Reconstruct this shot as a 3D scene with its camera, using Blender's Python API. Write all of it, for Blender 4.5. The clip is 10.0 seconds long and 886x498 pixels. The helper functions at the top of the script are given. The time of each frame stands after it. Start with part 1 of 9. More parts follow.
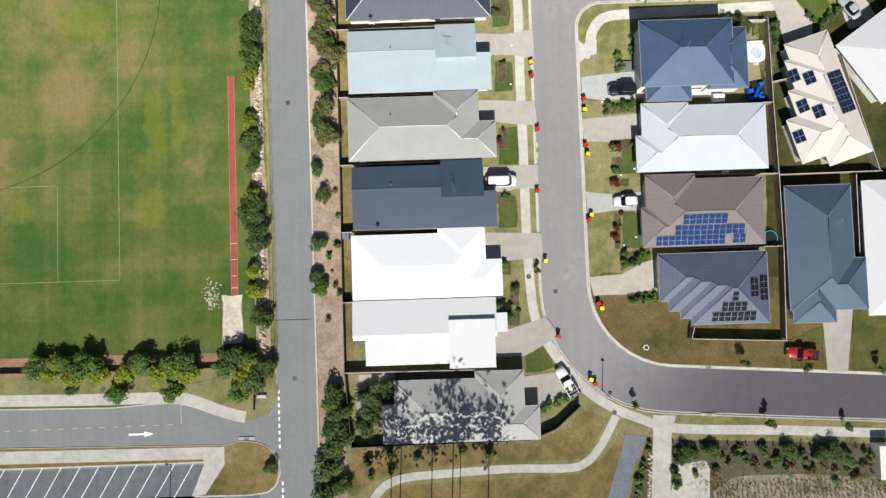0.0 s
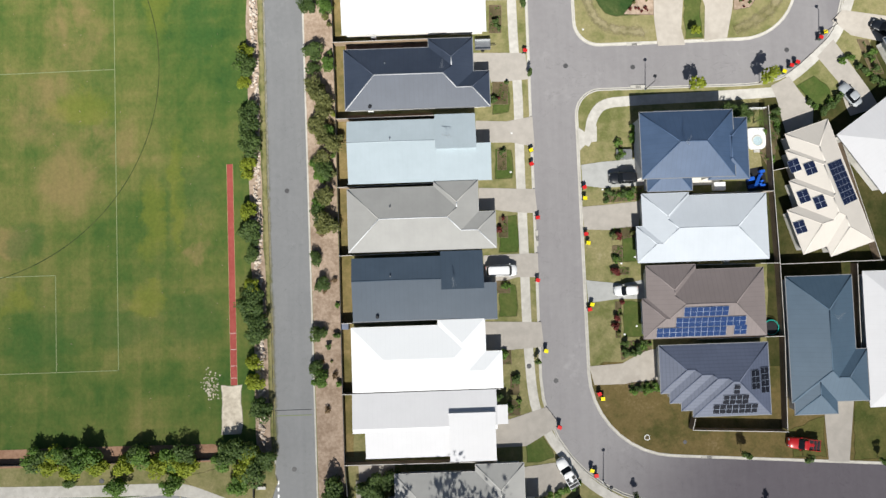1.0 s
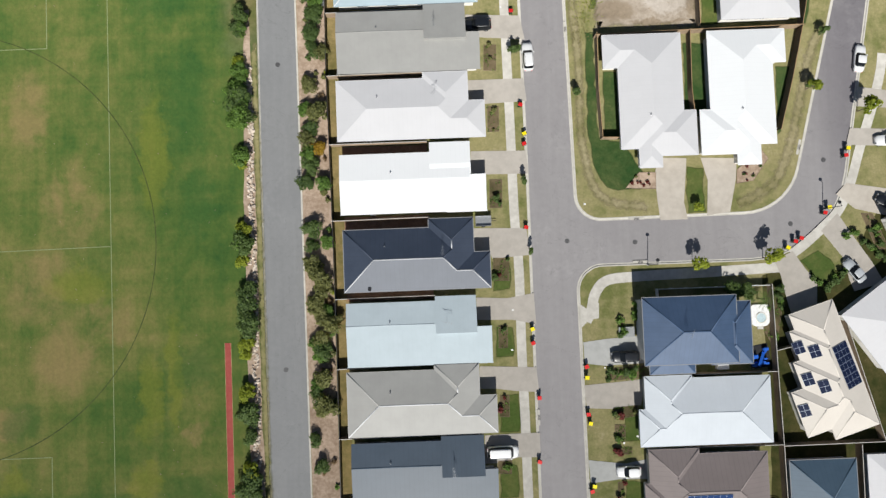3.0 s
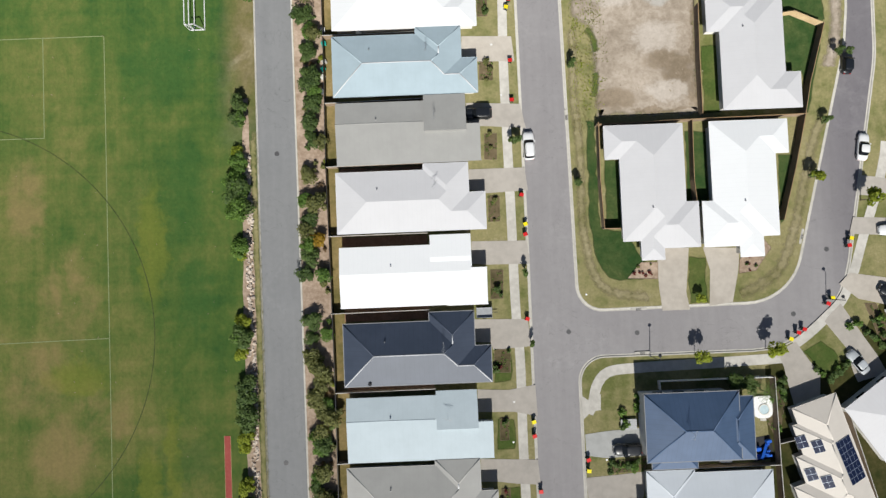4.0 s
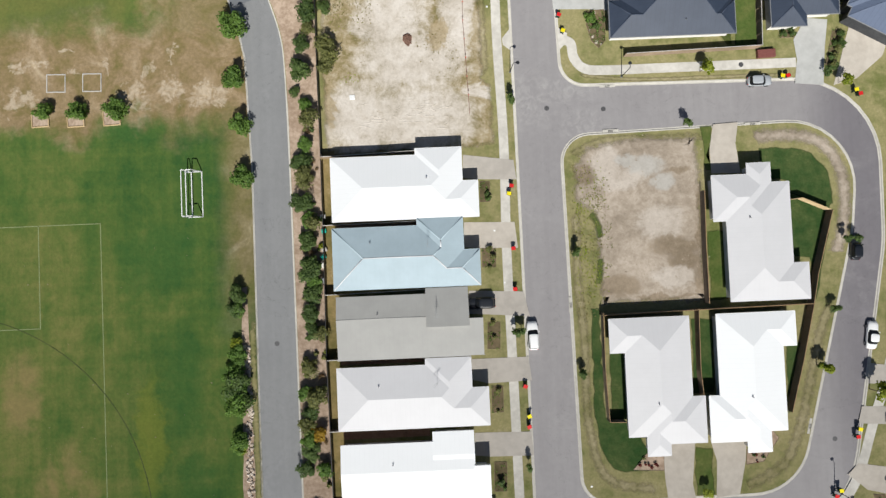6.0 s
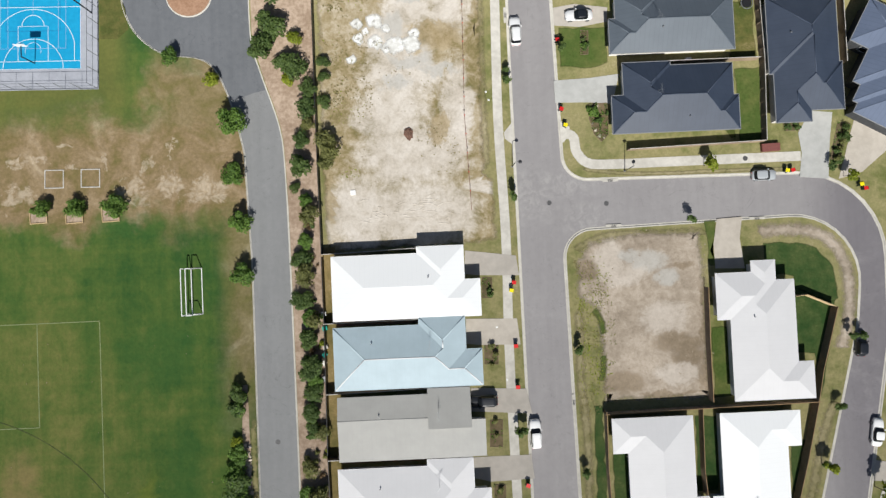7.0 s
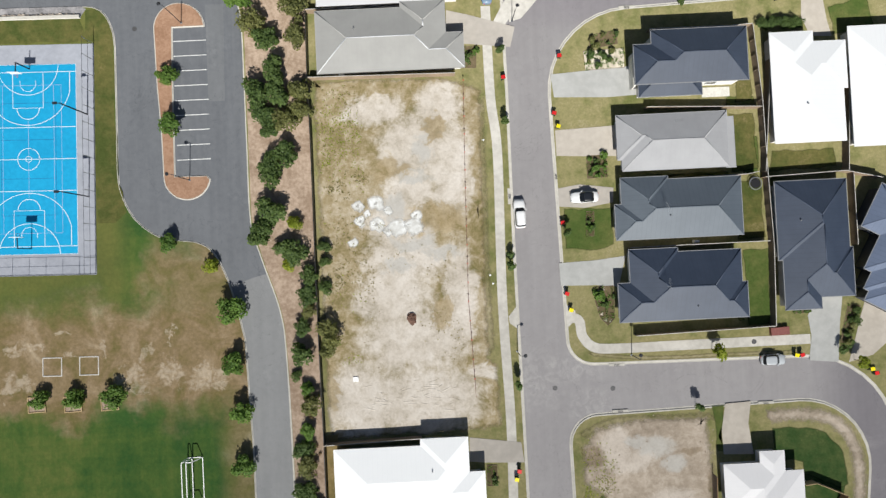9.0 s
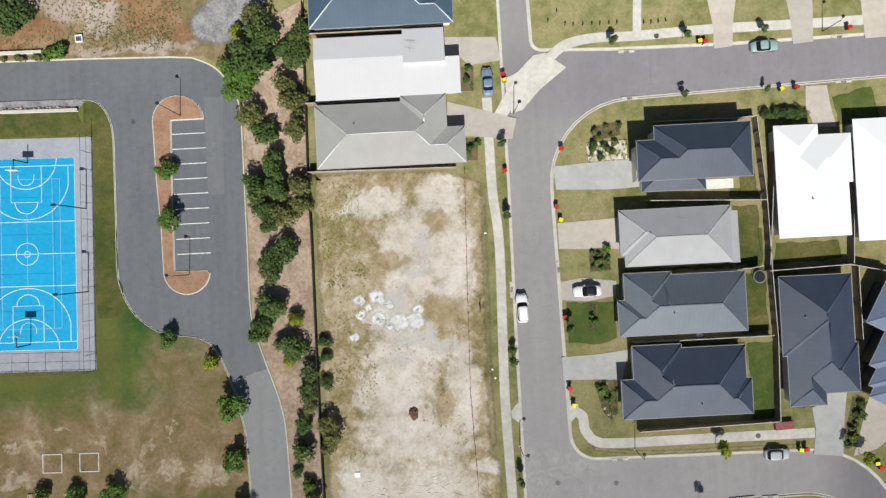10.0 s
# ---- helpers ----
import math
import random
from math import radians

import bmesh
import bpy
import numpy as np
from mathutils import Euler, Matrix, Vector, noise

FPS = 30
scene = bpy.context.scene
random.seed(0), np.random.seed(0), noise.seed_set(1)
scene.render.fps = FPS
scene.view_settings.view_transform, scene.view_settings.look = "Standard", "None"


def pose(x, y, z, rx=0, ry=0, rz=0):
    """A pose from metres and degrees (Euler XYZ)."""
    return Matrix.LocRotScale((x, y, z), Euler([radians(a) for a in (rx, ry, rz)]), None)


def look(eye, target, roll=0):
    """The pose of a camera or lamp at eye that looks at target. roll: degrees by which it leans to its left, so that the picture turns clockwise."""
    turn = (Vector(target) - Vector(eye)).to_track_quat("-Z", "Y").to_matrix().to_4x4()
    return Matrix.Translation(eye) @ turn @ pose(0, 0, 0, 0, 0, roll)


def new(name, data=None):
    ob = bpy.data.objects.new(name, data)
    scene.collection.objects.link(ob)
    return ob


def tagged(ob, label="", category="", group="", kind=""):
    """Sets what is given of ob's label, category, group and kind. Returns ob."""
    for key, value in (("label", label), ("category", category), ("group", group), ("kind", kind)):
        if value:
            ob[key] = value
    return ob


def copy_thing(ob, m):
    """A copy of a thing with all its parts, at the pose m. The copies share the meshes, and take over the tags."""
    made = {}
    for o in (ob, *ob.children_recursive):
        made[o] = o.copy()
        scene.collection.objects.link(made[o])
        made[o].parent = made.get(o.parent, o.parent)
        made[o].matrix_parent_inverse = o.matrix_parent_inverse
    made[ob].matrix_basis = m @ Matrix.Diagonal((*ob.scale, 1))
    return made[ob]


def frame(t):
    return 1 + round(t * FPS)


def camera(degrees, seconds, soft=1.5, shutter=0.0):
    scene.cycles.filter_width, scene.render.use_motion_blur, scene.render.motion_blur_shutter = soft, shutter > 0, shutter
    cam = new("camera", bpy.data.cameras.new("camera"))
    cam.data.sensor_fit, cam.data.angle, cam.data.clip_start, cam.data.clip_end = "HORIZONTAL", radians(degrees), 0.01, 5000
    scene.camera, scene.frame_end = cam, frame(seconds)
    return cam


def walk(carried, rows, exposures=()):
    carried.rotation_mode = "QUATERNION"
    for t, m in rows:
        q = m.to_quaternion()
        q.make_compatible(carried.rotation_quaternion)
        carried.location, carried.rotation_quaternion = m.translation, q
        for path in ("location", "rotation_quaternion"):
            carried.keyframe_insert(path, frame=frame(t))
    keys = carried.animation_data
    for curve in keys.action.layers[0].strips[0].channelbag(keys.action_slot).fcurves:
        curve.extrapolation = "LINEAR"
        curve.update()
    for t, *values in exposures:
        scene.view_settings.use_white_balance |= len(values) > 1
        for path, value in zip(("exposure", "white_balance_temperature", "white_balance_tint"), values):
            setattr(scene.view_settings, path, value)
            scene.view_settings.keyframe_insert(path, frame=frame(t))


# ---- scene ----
cam = camera(74.4, 10.0, 1.4)
# seconds, place in metres, then tilt, roll and heading in degrees
PATH = [
    (0, -0.669, -1.542, 97.521, 2.1726, -0.0178, -1.8489),
    (0.5, -0.482, 5.926, 97.642, 2.1769, -0.0500, -1.9020),
    (1, -0.291, 13.337, 97.731, 2.1730, -0.0794, -1.9524),
    (1.5, -0.096, 20.753, 97.789, 2.1608, -0.1060, -2.0006),
    (2, 0.102, 28.212, 97.819, 2.1403, -0.1300, -2.0471),
    (2.5, 0.303, 35.724, 97.822, 2.1115, -0.1511, -2.0924),
    (3, 0.507, 43.293, 97.799, 2.0744, -0.1696, -2.1370),
    (3.5, 0.711, 50.930, 97.751, 2.0290, -0.1853, -2.1813),
    (4, 0.916, 58.657, 97.680, 1.9754, -0.1983, -2.2259),
    (4.5, 1.119, 66.499, 97.587, 1.9134, -0.2085, -2.2712),
    (5, 1.321, 74.477, 97.474, 1.8432, -0.2160, -2.3178),
    (5.5, 1.522, 82.584, 97.342, 1.7646, -0.2207, -2.3662),
    (6, 1.720, 90.779, 97.193, 1.6778, -0.2227, -2.4168),
    (6.5, 1.918, 98.988, 97.028, 1.5827, -0.2220, -2.4700),
    (7, 2.117, 107.124, 96.848, 1.4793, -0.2186, -2.5265),
    (7.5, 2.320, 115.121, 96.655, 1.3676, -0.2124, -2.5867),
    (8, 2.531, 122.965, 96.450, 1.2476, -0.2034, -2.6511),
    (8.5, 2.753, 130.725, 96.234, 1.1193, -0.1917, -2.7202),
    (9, 2.995, 138.537, 96.010, 0.9828, -0.1773, -2.7944),
    (9.5, 3.262, 146.496, 95.778, 0.8379, -0.1601, -2.8743),
    (10, 3.565, 154.426, 95.540, 0.6848, -0.1402, -2.9604),
]
walk(cam, [(t, pose(x, y, z, rx, ry, rz)) for t, x, y, z, rx, ry, rz in PATH], [(0, 0.13), (1.2, 0.08), (2.5, -0.02), (5, -0.06), (7, -0.01), (8.5, 0.03), (10, 0.03)])

# ---- light ----
SUN_HIGH, SUN_FROM = 47.0, 183.0
world = bpy.data.worlds.new("sky")
scene.world = world
world.use_nodes = True
sky = world.node_tree.nodes.new("ShaderNodeTexSky")
sky.sky_type, sky.sun_disc = "NISHITA", False
sky.sun_elevation, sky.sun_rotation = radians(SUN_HIGH), radians(SUN_FROM)
world.node_tree.links.new(sky.outputs[0], world.node_tree.nodes["Background"].inputs[0])
world.node_tree.nodes["Background"].inputs[1].default_value = 0.048
sun = new("sun", bpy.data.lights.new("sun", "SUN"))
sun.data.energy, sun.data.angle, sun.data.color = 5.25, radians(0.53), (0.98, 0.965, 0.91)
sun.matrix_world = look((0, 0, 150), (150 * -math.sin(radians(SUN_FROM)) / math.tan(radians(SUN_HIGH)), 150 * -math.cos(radians(SUN_FROM)) / math.tan(radians(SUN_HIGH)), 0))


# ---- materials ----
import functools
import itertools


class Nodes:
    """A small wrapper that writes one node material."""

    def __init__(self, name):
        self.mat = bpy.data.materials.new(name)
        self.mat.use_nodes = True
        self.tree = self.mat.node_tree
        self.bsdf = self.tree.nodes["Principled BSDF"]
        self.where = self.tree.nodes.new("ShaderNodeTexCoord")

    def add(self, kind, links=()):
        n = self.tree.nodes.new(kind)
        for i, s in links:
            self.tree.links.new(s, n.inputs[i])
        return n

    def noise(self, scale, detail=4.0, rough=0.6, stretch=(1, 1, 1), warp=0.0):
        m = self.add("ShaderNodeMapping", [(0, self.where.outputs["Object"])])
        m.inputs[3].default_value = stretch
        n = self.add("ShaderNodeTexNoise", [(0, m.outputs[0])])
        n.inputs["Scale"].default_value, n.inputs["Detail"].default_value = scale, detail
        n.inputs["Roughness"].default_value, n.inputs["Distortion"].default_value = rough, warp
        return n.outputs[0]

    def ramp(self, source, stops):
        r = self.add("ShaderNodeValToRGB", [(0, source)])
        e = r.color_ramp.elements
        while len(e) < len(stops):
            e.new(0.5)
        for el, (p, c) in zip(e, stops):
            el.position, el.color = p, (*c, 1)
        return r.outputs[0]

    def step(self, source, a, b):
        """A soft step: 0 at a, 1 at b."""
        n = self.add("ShaderNodeMapRange", [(0, source)])
        n.interpolation_type = "SMOOTHSTEP"
        n.inputs[1].default_value, n.inputs[2].default_value = min(a, b), max(a, b)
        n.inputs[3].default_value, n.inputs[4].default_value = (0, 1) if a < b else (1, 0)
        return n.outputs[0]

    def math(self, op, a, b):
        n = self.add("ShaderNodeMath")
        n.operation = op
        for i, v in enumerate((a, b)):
            if isinstance(v, (int, float)):
                n.inputs[i].default_value = v
            else:
                self.tree.links.new(v, n.inputs[i])
        return n.outputs[0]

    def mix(self, fac, a, b, mode="MIX"):
        n = self.add("ShaderNodeMix")
        n.data_type, n.blend_type = "RGBA", mode
        for i, v in ((0, fac), (6, a), (7, b)):
            if isinstance(v, (int, float)):
                n.inputs[i].default_value = v
            elif isinstance(v, tuple):
                n.inputs[i].default_value = (*v, 1)
            else:
                self.tree.links.new(v, n.inputs[i])
        return n.outputs[2]

    def blob(self, x, y, cx, cy, rx, ry, soft=0.7):
        """A soft-edged patch round a place."""
        u = self.math("DIVIDE", self.math("SUBTRACT", x, cx), rx)
        v = self.math("DIVIDE", self.math("SUBTRACT", y, cy), ry)
        d = self.math("ADD", self.math("MULTIPLY", u, u), self.math("MULTIPLY", v, v))
        return self.step(d, 1.0 + soft, 1.0 - soft)

    def any(self, parts):
        return functools.reduce(lambda p, q: self.math("MAXIMUM", p, q), parts)

    def xyz(self, source=None):
        return self.add("ShaderNodeSeparateXYZ", [(0, source or self.where.outputs["Object"])]).outputs

    def done(self, colour, rough=0.8, metal=0.0, bump=None, depth=0.02, spec=0.3):
        if isinstance(colour, tuple):
            self.bsdf.inputs["Base Color"].default_value = (*colour, 1)
        else:
            self.tree.links.new(colour, self.bsdf.inputs["Base Color"])
        if isinstance(rough, (int, float)):
            self.bsdf.inputs["Roughness"].default_value = rough
        else:
            self.tree.links.new(rough, self.bsdf.inputs["Roughness"])
        self.bsdf.inputs["Metallic"].default_value = metal
        self.bsdf.inputs["Specular IOR Level"].default_value = spec
        if isinstance(rough, (int, float)) and rough > 0.8:
            self.bsdf.inputs["Diffuse Roughness"].default_value = 1.0
        if bump is not None:
            b = self.add("ShaderNodeBump", [(2, bump)])
            b.inputs["Distance"].default_value = depth
            self.tree.links.new(b.outputs[0], self.bsdf.inputs["Normal"])
        return self.mat


def speckled(name, dark, light, scale=3.0, coarse=0.25, rough=0.85, depth=0.01, spec=0.3, metal=0.0, fine=14.0):
    """Two colours mixed by noise at three sizes."""
    n = Nodes(name)
    a, b, c = n.noise(scale), n.noise(coarse, 3), n.noise(fine, 2)
    both = n.math("ADD", n.math("MULTIPLY", a, 0.4), n.math("ADD", n.math("MULTIPLY", b, 0.4), n.math("MULTIPLY", c, 0.2)))
    return n.done(n.mix(n.step(both, 0.36, 0.64), dark, light), rough, metal, c, depth, spec)


def asphalt(name, dark, light, scale=1.0, coarse=0.1, newer=(), fresh=(), dusty=()):
    """Rolled asphalt: grain, long wheel-worn streaks, pale scuffs and a few dark seams."""
    n = Nodes(name)
    a, b, c = n.noise(scale, 5, 0.7), n.noise(coarse, 4, 0.6, warp=0.4), n.noise(12.0, 2)
    streak = n.noise(0.9, 3, 0.6, (1, 0.05, 1))
    both = n.math("ADD", n.math("ADD", n.math("MULTIPLY", a, 0.3), n.math("MULTIPLY", b, 0.3)), n.math("ADD", n.math("MULTIPLY", c, 0.15), n.math("MULTIPLY", streak, 0.25)))
    col = n.mix(n.step(both, 0.36, 0.64), dark, light)
    scuff = n.math("MULTIPLY", n.step(n.noise(0.07, 5, 0.7, warp=1.2), 0.56, 0.72), n.step(a, 0.4, 0.7))
    col = n.mix(n.math("MULTIPLY", scuff, 0.5), col, tuple(v * 1.35 for v in light))
    seam = n.math("ABSOLUTE", n.math("SUBTRACT", n.noise(0.11, 6, 0.6, warp=1.0), 0.5), 0)
    col = n.mix(n.math("MULTIPLY", n.step(seam, 0.0025, 0.0008), 0.45), col, tuple(v * 0.6 for v in dark))
    if newer:
        x, y, _ = n.xyz()
        rub = n.math("MULTIPLY", n.any([n.blob(x, y, *s) for s in dusty]), n.step(n.noise(0.8, 6, 0.7, warp=1.0), 0.4, 0.75))
        col = n.mix(n.math("MULTIPLY", rub, 0.75), col, (0.4, 0.385, 0.375))
        col = n.mix(n.any([n.blob(x, y, *s) for s in newer]), col, n.mix(1.0, col, (0.62, 0.61, 0.65), "MULTIPLY"))
        col = n.mix(n.blob(x, y, 60.0, 183.0, 48.0, 9.0, 0.6), col, n.mix(1.0, col, (0.84, 0.82, 0.86), "MULTIPLY"))
        worn = n.math("MULTIPLY", n.step(n.noise(0.05, 5, 0.7, warp=0.8), 0.5, 0.66), n.step(n.noise(0.5, 5, 0.75, (0.5, 1, 1)), 0.38, 0.68))
        col = n.mix(n.math("MULTIPLY", worn, 0.26), col, (0.41, 0.395, 0.388))
        col = n.mix(n.any([n.blob(x, y, *s) for s in fresh]), col, n.mix(1.0, col, (0.38, 0.355, 0.4), "MULTIPLY"))
    mat = n.done(col, 0.92, 0, c, 0.006, 0.3)
    n.bsdf.inputs["Diffuse Roughness"].default_value = 0.45
    return mat


def lawn(name, green, dry, bare, amount=0.5, tuft=2.6):
    """Mown grass with dry and worn patches."""
    n = Nodes(name)
    big, mid, fine = n.noise(0.09, 4, 0.6, warp=0.4), n.noise(0.45, 5, 0.65), n.noise(tuft, 4, 0.7)
    m = n.math("ADD", n.math("MULTIPLY", big, 0.55), n.math("MULTIPLY", mid, 0.45))
    col = n.mix(n.step(m, amount - 0.1, amount + 0.12), green, dry)
    col = n.mix(n.math("MULTIPLY", n.step(n.math("ADD", m, n.math("MULTIPLY", fine, 0.3)), 0.62 + amount * 0.2, 0.86), 0.75), col, bare)
    col = n.mix(1.0, col, n.ramp(fine, [(0.25, (0.8, 0.81, 0.78)), (0.72, (1.18, 1.19, 1.15))]), "MULTIPLY")
    return n.done(col, 0.95, 0, fine, 0.05, 0.03)


def sheet_roof(name, colour, fade=0.08, rough=0.48, spec=0.6, courses=False):
    """Ribbed, painted sheet steel: ribs along the fall, laps between sheets, dust."""
    n = Nodes(name)
    u = n.xyz(n.where.outputs["UV"])
    rib = n.math("PINGPONG", u[0], 0.19)
    lap = n.math("PINGPONG", u[0], 0.381)
    dust, fine = n.noise(0.35, 4, 0.65), n.noise(5.0, 3)
    pale = tuple(min(0.92, c * (1 + fade * 2) + fade * 0.12) for c in colour)
    deep = tuple(c * (1 - fade * 0.6) for c in colour)
    col = n.mix(n.step(dust, 0.15, 0.85), deep, pale)
    col = n.mix(n.math("MULTIPLY", n.step(lap, 0.08, 0.0), 0.26 if sum(colour) < 0.9 else 0.05), col, tuple(c * 0.55 for c in colour))
    col = n.mix(n.math("MULTIPLY", n.step(fine, 0.55, 0.8), 0.12), col, tuple(c * 0.7 + 0.03 for c in colour))
    if courses:
        # long pans laid in overlapping rows
        row = n.step(n.math("PINGPONG", u[1], 0.09), 0.035, 0.0)
        col = n.mix(n.math("MULTIPLY", row, 0.4), col, tuple(c * 0.5 for c in colour))
        return n.done(col, rough, 0.0, row, 0.02, spec)
    return n.done(col, rough, 0.0, n.step(rib, 0.03, 0.1), 0.012, spec)


def plain(name, colour, rough=0.5, metal=0.0, spec=0.4, vary=0.12):
    n = Nodes(name)
    f = n.noise(4.0, 4)
    return n.done(n.mix(n.step(f, 0.3, 0.7), tuple(c * (1 - vary) for c in colour), tuple(min(1, c * (1 + vary)) for c in colour)), rough, metal, f, 0.002, spec)


ASPHALT_BLUE = asphalt("asphalt_car_park_road", (0.13, 0.137, 0.15), (0.172, 0.18, 0.194), 1.0, 0.06)
ASPHALT_W = asphalt("asphalt_west", (0.222, 0.225, 0.229), (0.26, 0.262, 0.265), 1.2, 0.12)
ASPHALT_E = asphalt("asphalt_east", (0.272, 0.258, 0.262), (0.319, 0.305, 0.307), 0.8, 0.07, [(82.0, 95.0, 17.0, 62.0, 0.6)], [(75.0, -27.0, 44.0, 19.0, 0.7)], [(17.9, 117.8, 4.5, 4.5, 0.9), (23.1, 119.4, 6.0, 2.5, 0.9), (64.5, 122.2, 2.0, 2.6, 0.8), (26.8, 113.1, 4.0, 3.0, 0.9), (62.3, 81.0, 2.5, 8.0, 0.9)])
ASPHALT_DARK = asphalt("asphalt_car_park", (0.12, 0.127, 0.14), (0.175, 0.182, 0.195), 1.0, 0.15)
CONCRETE = speckled("concrete", (0.5, 0.476, 0.432), (0.66, 0.635, 0.588), 1.1, 0.2, 0.9, 0.004)
DRIVE = speckled("drive_concrete", (0.425, 0.392, 0.352), (0.51, 0.472, 0.426), 0.9, 0.2, 0.9, 0.004)
DRIVE_GREY = speckled("drive_grey", (0.42, 0.42, 0.405), (0.51, 0.51, 0.495), 0.9, 0.2, 0.9, 0.004)
DRIVE_PALE = speckled("drive_pale", (0.47, 0.425, 0.37), (0.57, 0.525, 0.465), 0.9, 0.2, 0.9, 0.004)
BLUEGRAVEL = speckled("blue_gravel", (0.18, 0.21, 0.24), (0.265, 0.295, 0.325), 2.0, 0.3, 0.95, 0.02)
KERB = speckled("kerb_concrete", (0.49, 0.468, 0.422), (0.62, 0.595, 0.545), 1.4, 0.3, 0.9, 0.004)
VERGE = lawn("verge_grass", (0.165, 0.178, 0.064), (0.312, 0.278, 0.142), (0.395, 0.34, 0.228), 0.45)
GREEN = lawn("green_turf", (0.08, 0.12, 0.032), (0.14, 0.155, 0.052), (0.215, 0.195, 0.09), 0.5)
LUSH = lawn("new_turf", (0.034, 0.077, 0.024), (0.08, 0.113, 0.04), (0.16, 0.148, 0.07), 0.48)
DRYGRASS = lawn("dry_grass", (0.16, 0.14, 0.052), (0.3, 0.225, 0.105), (0.44, 0.345, 0.21), 0.47)
SCRUB = lawn("scrub_ground", (0.075, 0.075, 0.042), (0.165, 0.14, 0.108), (0.27, 0.23, 0.195), 0.45, 1.6)
BROWNLAWN = lawn("browning_lawn", (0.092, 0.092, 0.032), (0.19, 0.142, 0.062), (0.275, 0.205, 0.115), 0.45)
OLIVE = lawn("olive_grass", (0.075, 0.095, 0.028), (0.15, 0.138, 0.05), (0.24, 0.195, 0.1), 0.48)
# olive grass darkened in colour to carry shade from houses and fences
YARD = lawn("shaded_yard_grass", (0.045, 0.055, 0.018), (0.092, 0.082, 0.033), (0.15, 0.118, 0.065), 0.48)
WORN = lawn("worn_verge", (0.2, 0.185, 0.08), (0.34, 0.295, 0.18), (0.46, 0.4, 0.29), 0.47)
BASIN = speckled("basin_sand", (0.27, 0.22, 0.165), (0.44, 0.375, 0.29), 1.6, 0.4, 0.95, 0.05, 0.1)
MULCH = speckled("bark_mulch", (0.31, 0.225, 0.16), (0.53, 0.42, 0.33), 2.0, 0.3, 0.95, 0.03, 0.1)
MULCH_RED = speckled("red_gravel", (0.3, 0.175, 0.11), (0.44, 0.28, 0.19), 3.0, 0.4, 0.95, 0.03, 0.1)
SAND = speckled("pit_sand", (0.5, 0.44, 0.35), (0.74, 0.68, 0.58), 1.6, 0.5, 0.95, 0.03, 0.1)
WALL = speckled("plastered_wall", (0.55, 0.53, 0.49), (0.66, 0.64, 0.6), 2.0, 0.4, 0.85, 0.004)
TIMBER = speckled("fence_timber", (0.17, 0.125, 0.085), (0.3, 0.225, 0.155), 5.0, 0.4, 0.85, 0.01)
TIMBER_MID = speckled("orange_fence_timber", (0.3, 0.19, 0.1), (0.46, 0.31, 0.17), 5.0, 0.4, 0.85, 0.01)
TIMBER_NEW = speckled("new_fence_timber", (0.42, 0.3, 0.16), (0.6, 0.46, 0.27), 5.0, 0.4, 0.85, 0.01)
# near-black wall colour that paints in the shade of unlit west walls
SHADED_WALL = speckled("charcoal_cladding", (0.05, 0.052, 0.057), (0.085, 0.087, 0.092), 3.0, 0.4, 0.7, 0.006)
GREYRAIL = speckled("fence_rail", (0.42, 0.4, 0.37), (0.58, 0.56, 0.52), 5.0, 0.4, 0.8, 0.006)
DARKMETAL = plain("dark_metal", (0.035, 0.037, 0.042), 0.45, 0.3)
STEEL = plain("galvanised_steel", (0.42, 0.43, 0.44), 0.45, 0.7)
WHITE = plain("white_paint", (0.8, 0.8, 0.79), 0.5)
OFFWHITE = plain("cream_paint", (0.68, 0.66, 0.6), 0.6)
BLACK = plain("black_plastic", (0.018, 0.018, 0.02), 0.5)
RED = plain("red_plastic", (0.62, 0.02, 0.02), 0.4)
YELLOW = plain("yellow_plastic", (0.85, 0.7, 0.01), 0.4)
BINGREEN = plain("dark_green_plastic", (0.02, 0.045, 0.03), 0.5)
BLUE = plain("blue_plastic", (0.02, 0.12, 0.55), 0.4)
TEAL = plain("teal_plastic", (0.02, 0.4, 0.32), 0.4)
TRACK = speckled("red_track", (0.36, 0.075, 0.06), (0.45, 0.11, 0.09), 2.0, 0.2, 0.9, 0.004)
COURT = speckled("court_blue", (0.004, 0.285, 0.53), (0.008, 0.35, 0.62), 1.5, 0.15, 0.75, 0.002)
COURT_GREY = speckled("court_surround", (0.335, 0.35, 0.395), (0.42, 0.435, 0.485), 1.2, 0.2, 0.85, 0.003)
LINE = plain("line_paint", (0.78, 0.78, 0.76), 0.7)
LINE_FADED = plain("faded_line_paint", (0.25, 0.29, 0.14), 0.9)
LINE_YELLOW = plain("worn_yellow_paint", (0.55, 0.5, 0.27), 0.9)
LINE_NAVY = plain("navy_line_paint", (0.01, 0.12, 0.3), 0.8)
LINE_THIN = plain("pink_line_paint", (0.38, 0.42, 0.6), 0.8)
STONE = speckled("sandstone", (0.42, 0.34, 0.27), (0.74, 0.66, 0.57), 2.5, 0.6, 0.9, 0.02)
GLASS = Nodes("window_glass").done((0.012, 0.014, 0.017), 0.08, 0, spec=0.3)
PV = Nodes("solar_cell")
PV = PV.done(PV.mix(PV.step(PV.math("PINGPONG", PV.xyz()[0], 0.09), 0.0, 0.01), (0.03, 0.04, 0.08), (0.01, 0.016, 0.045)), 0.25, 0, spec=0.2)
PVBLACK = plain("solar_cell_black", (0.012, 0.013, 0.019), 0.3, 0, 0.25)
FRAME = plain("panel_frame", (0.3, 0.34, 0.42), 0.45, 0.3)
PVBLUE = plain("solar_cell_blue", (0.016, 0.042, 0.13), 0.2, 0, 0.5)
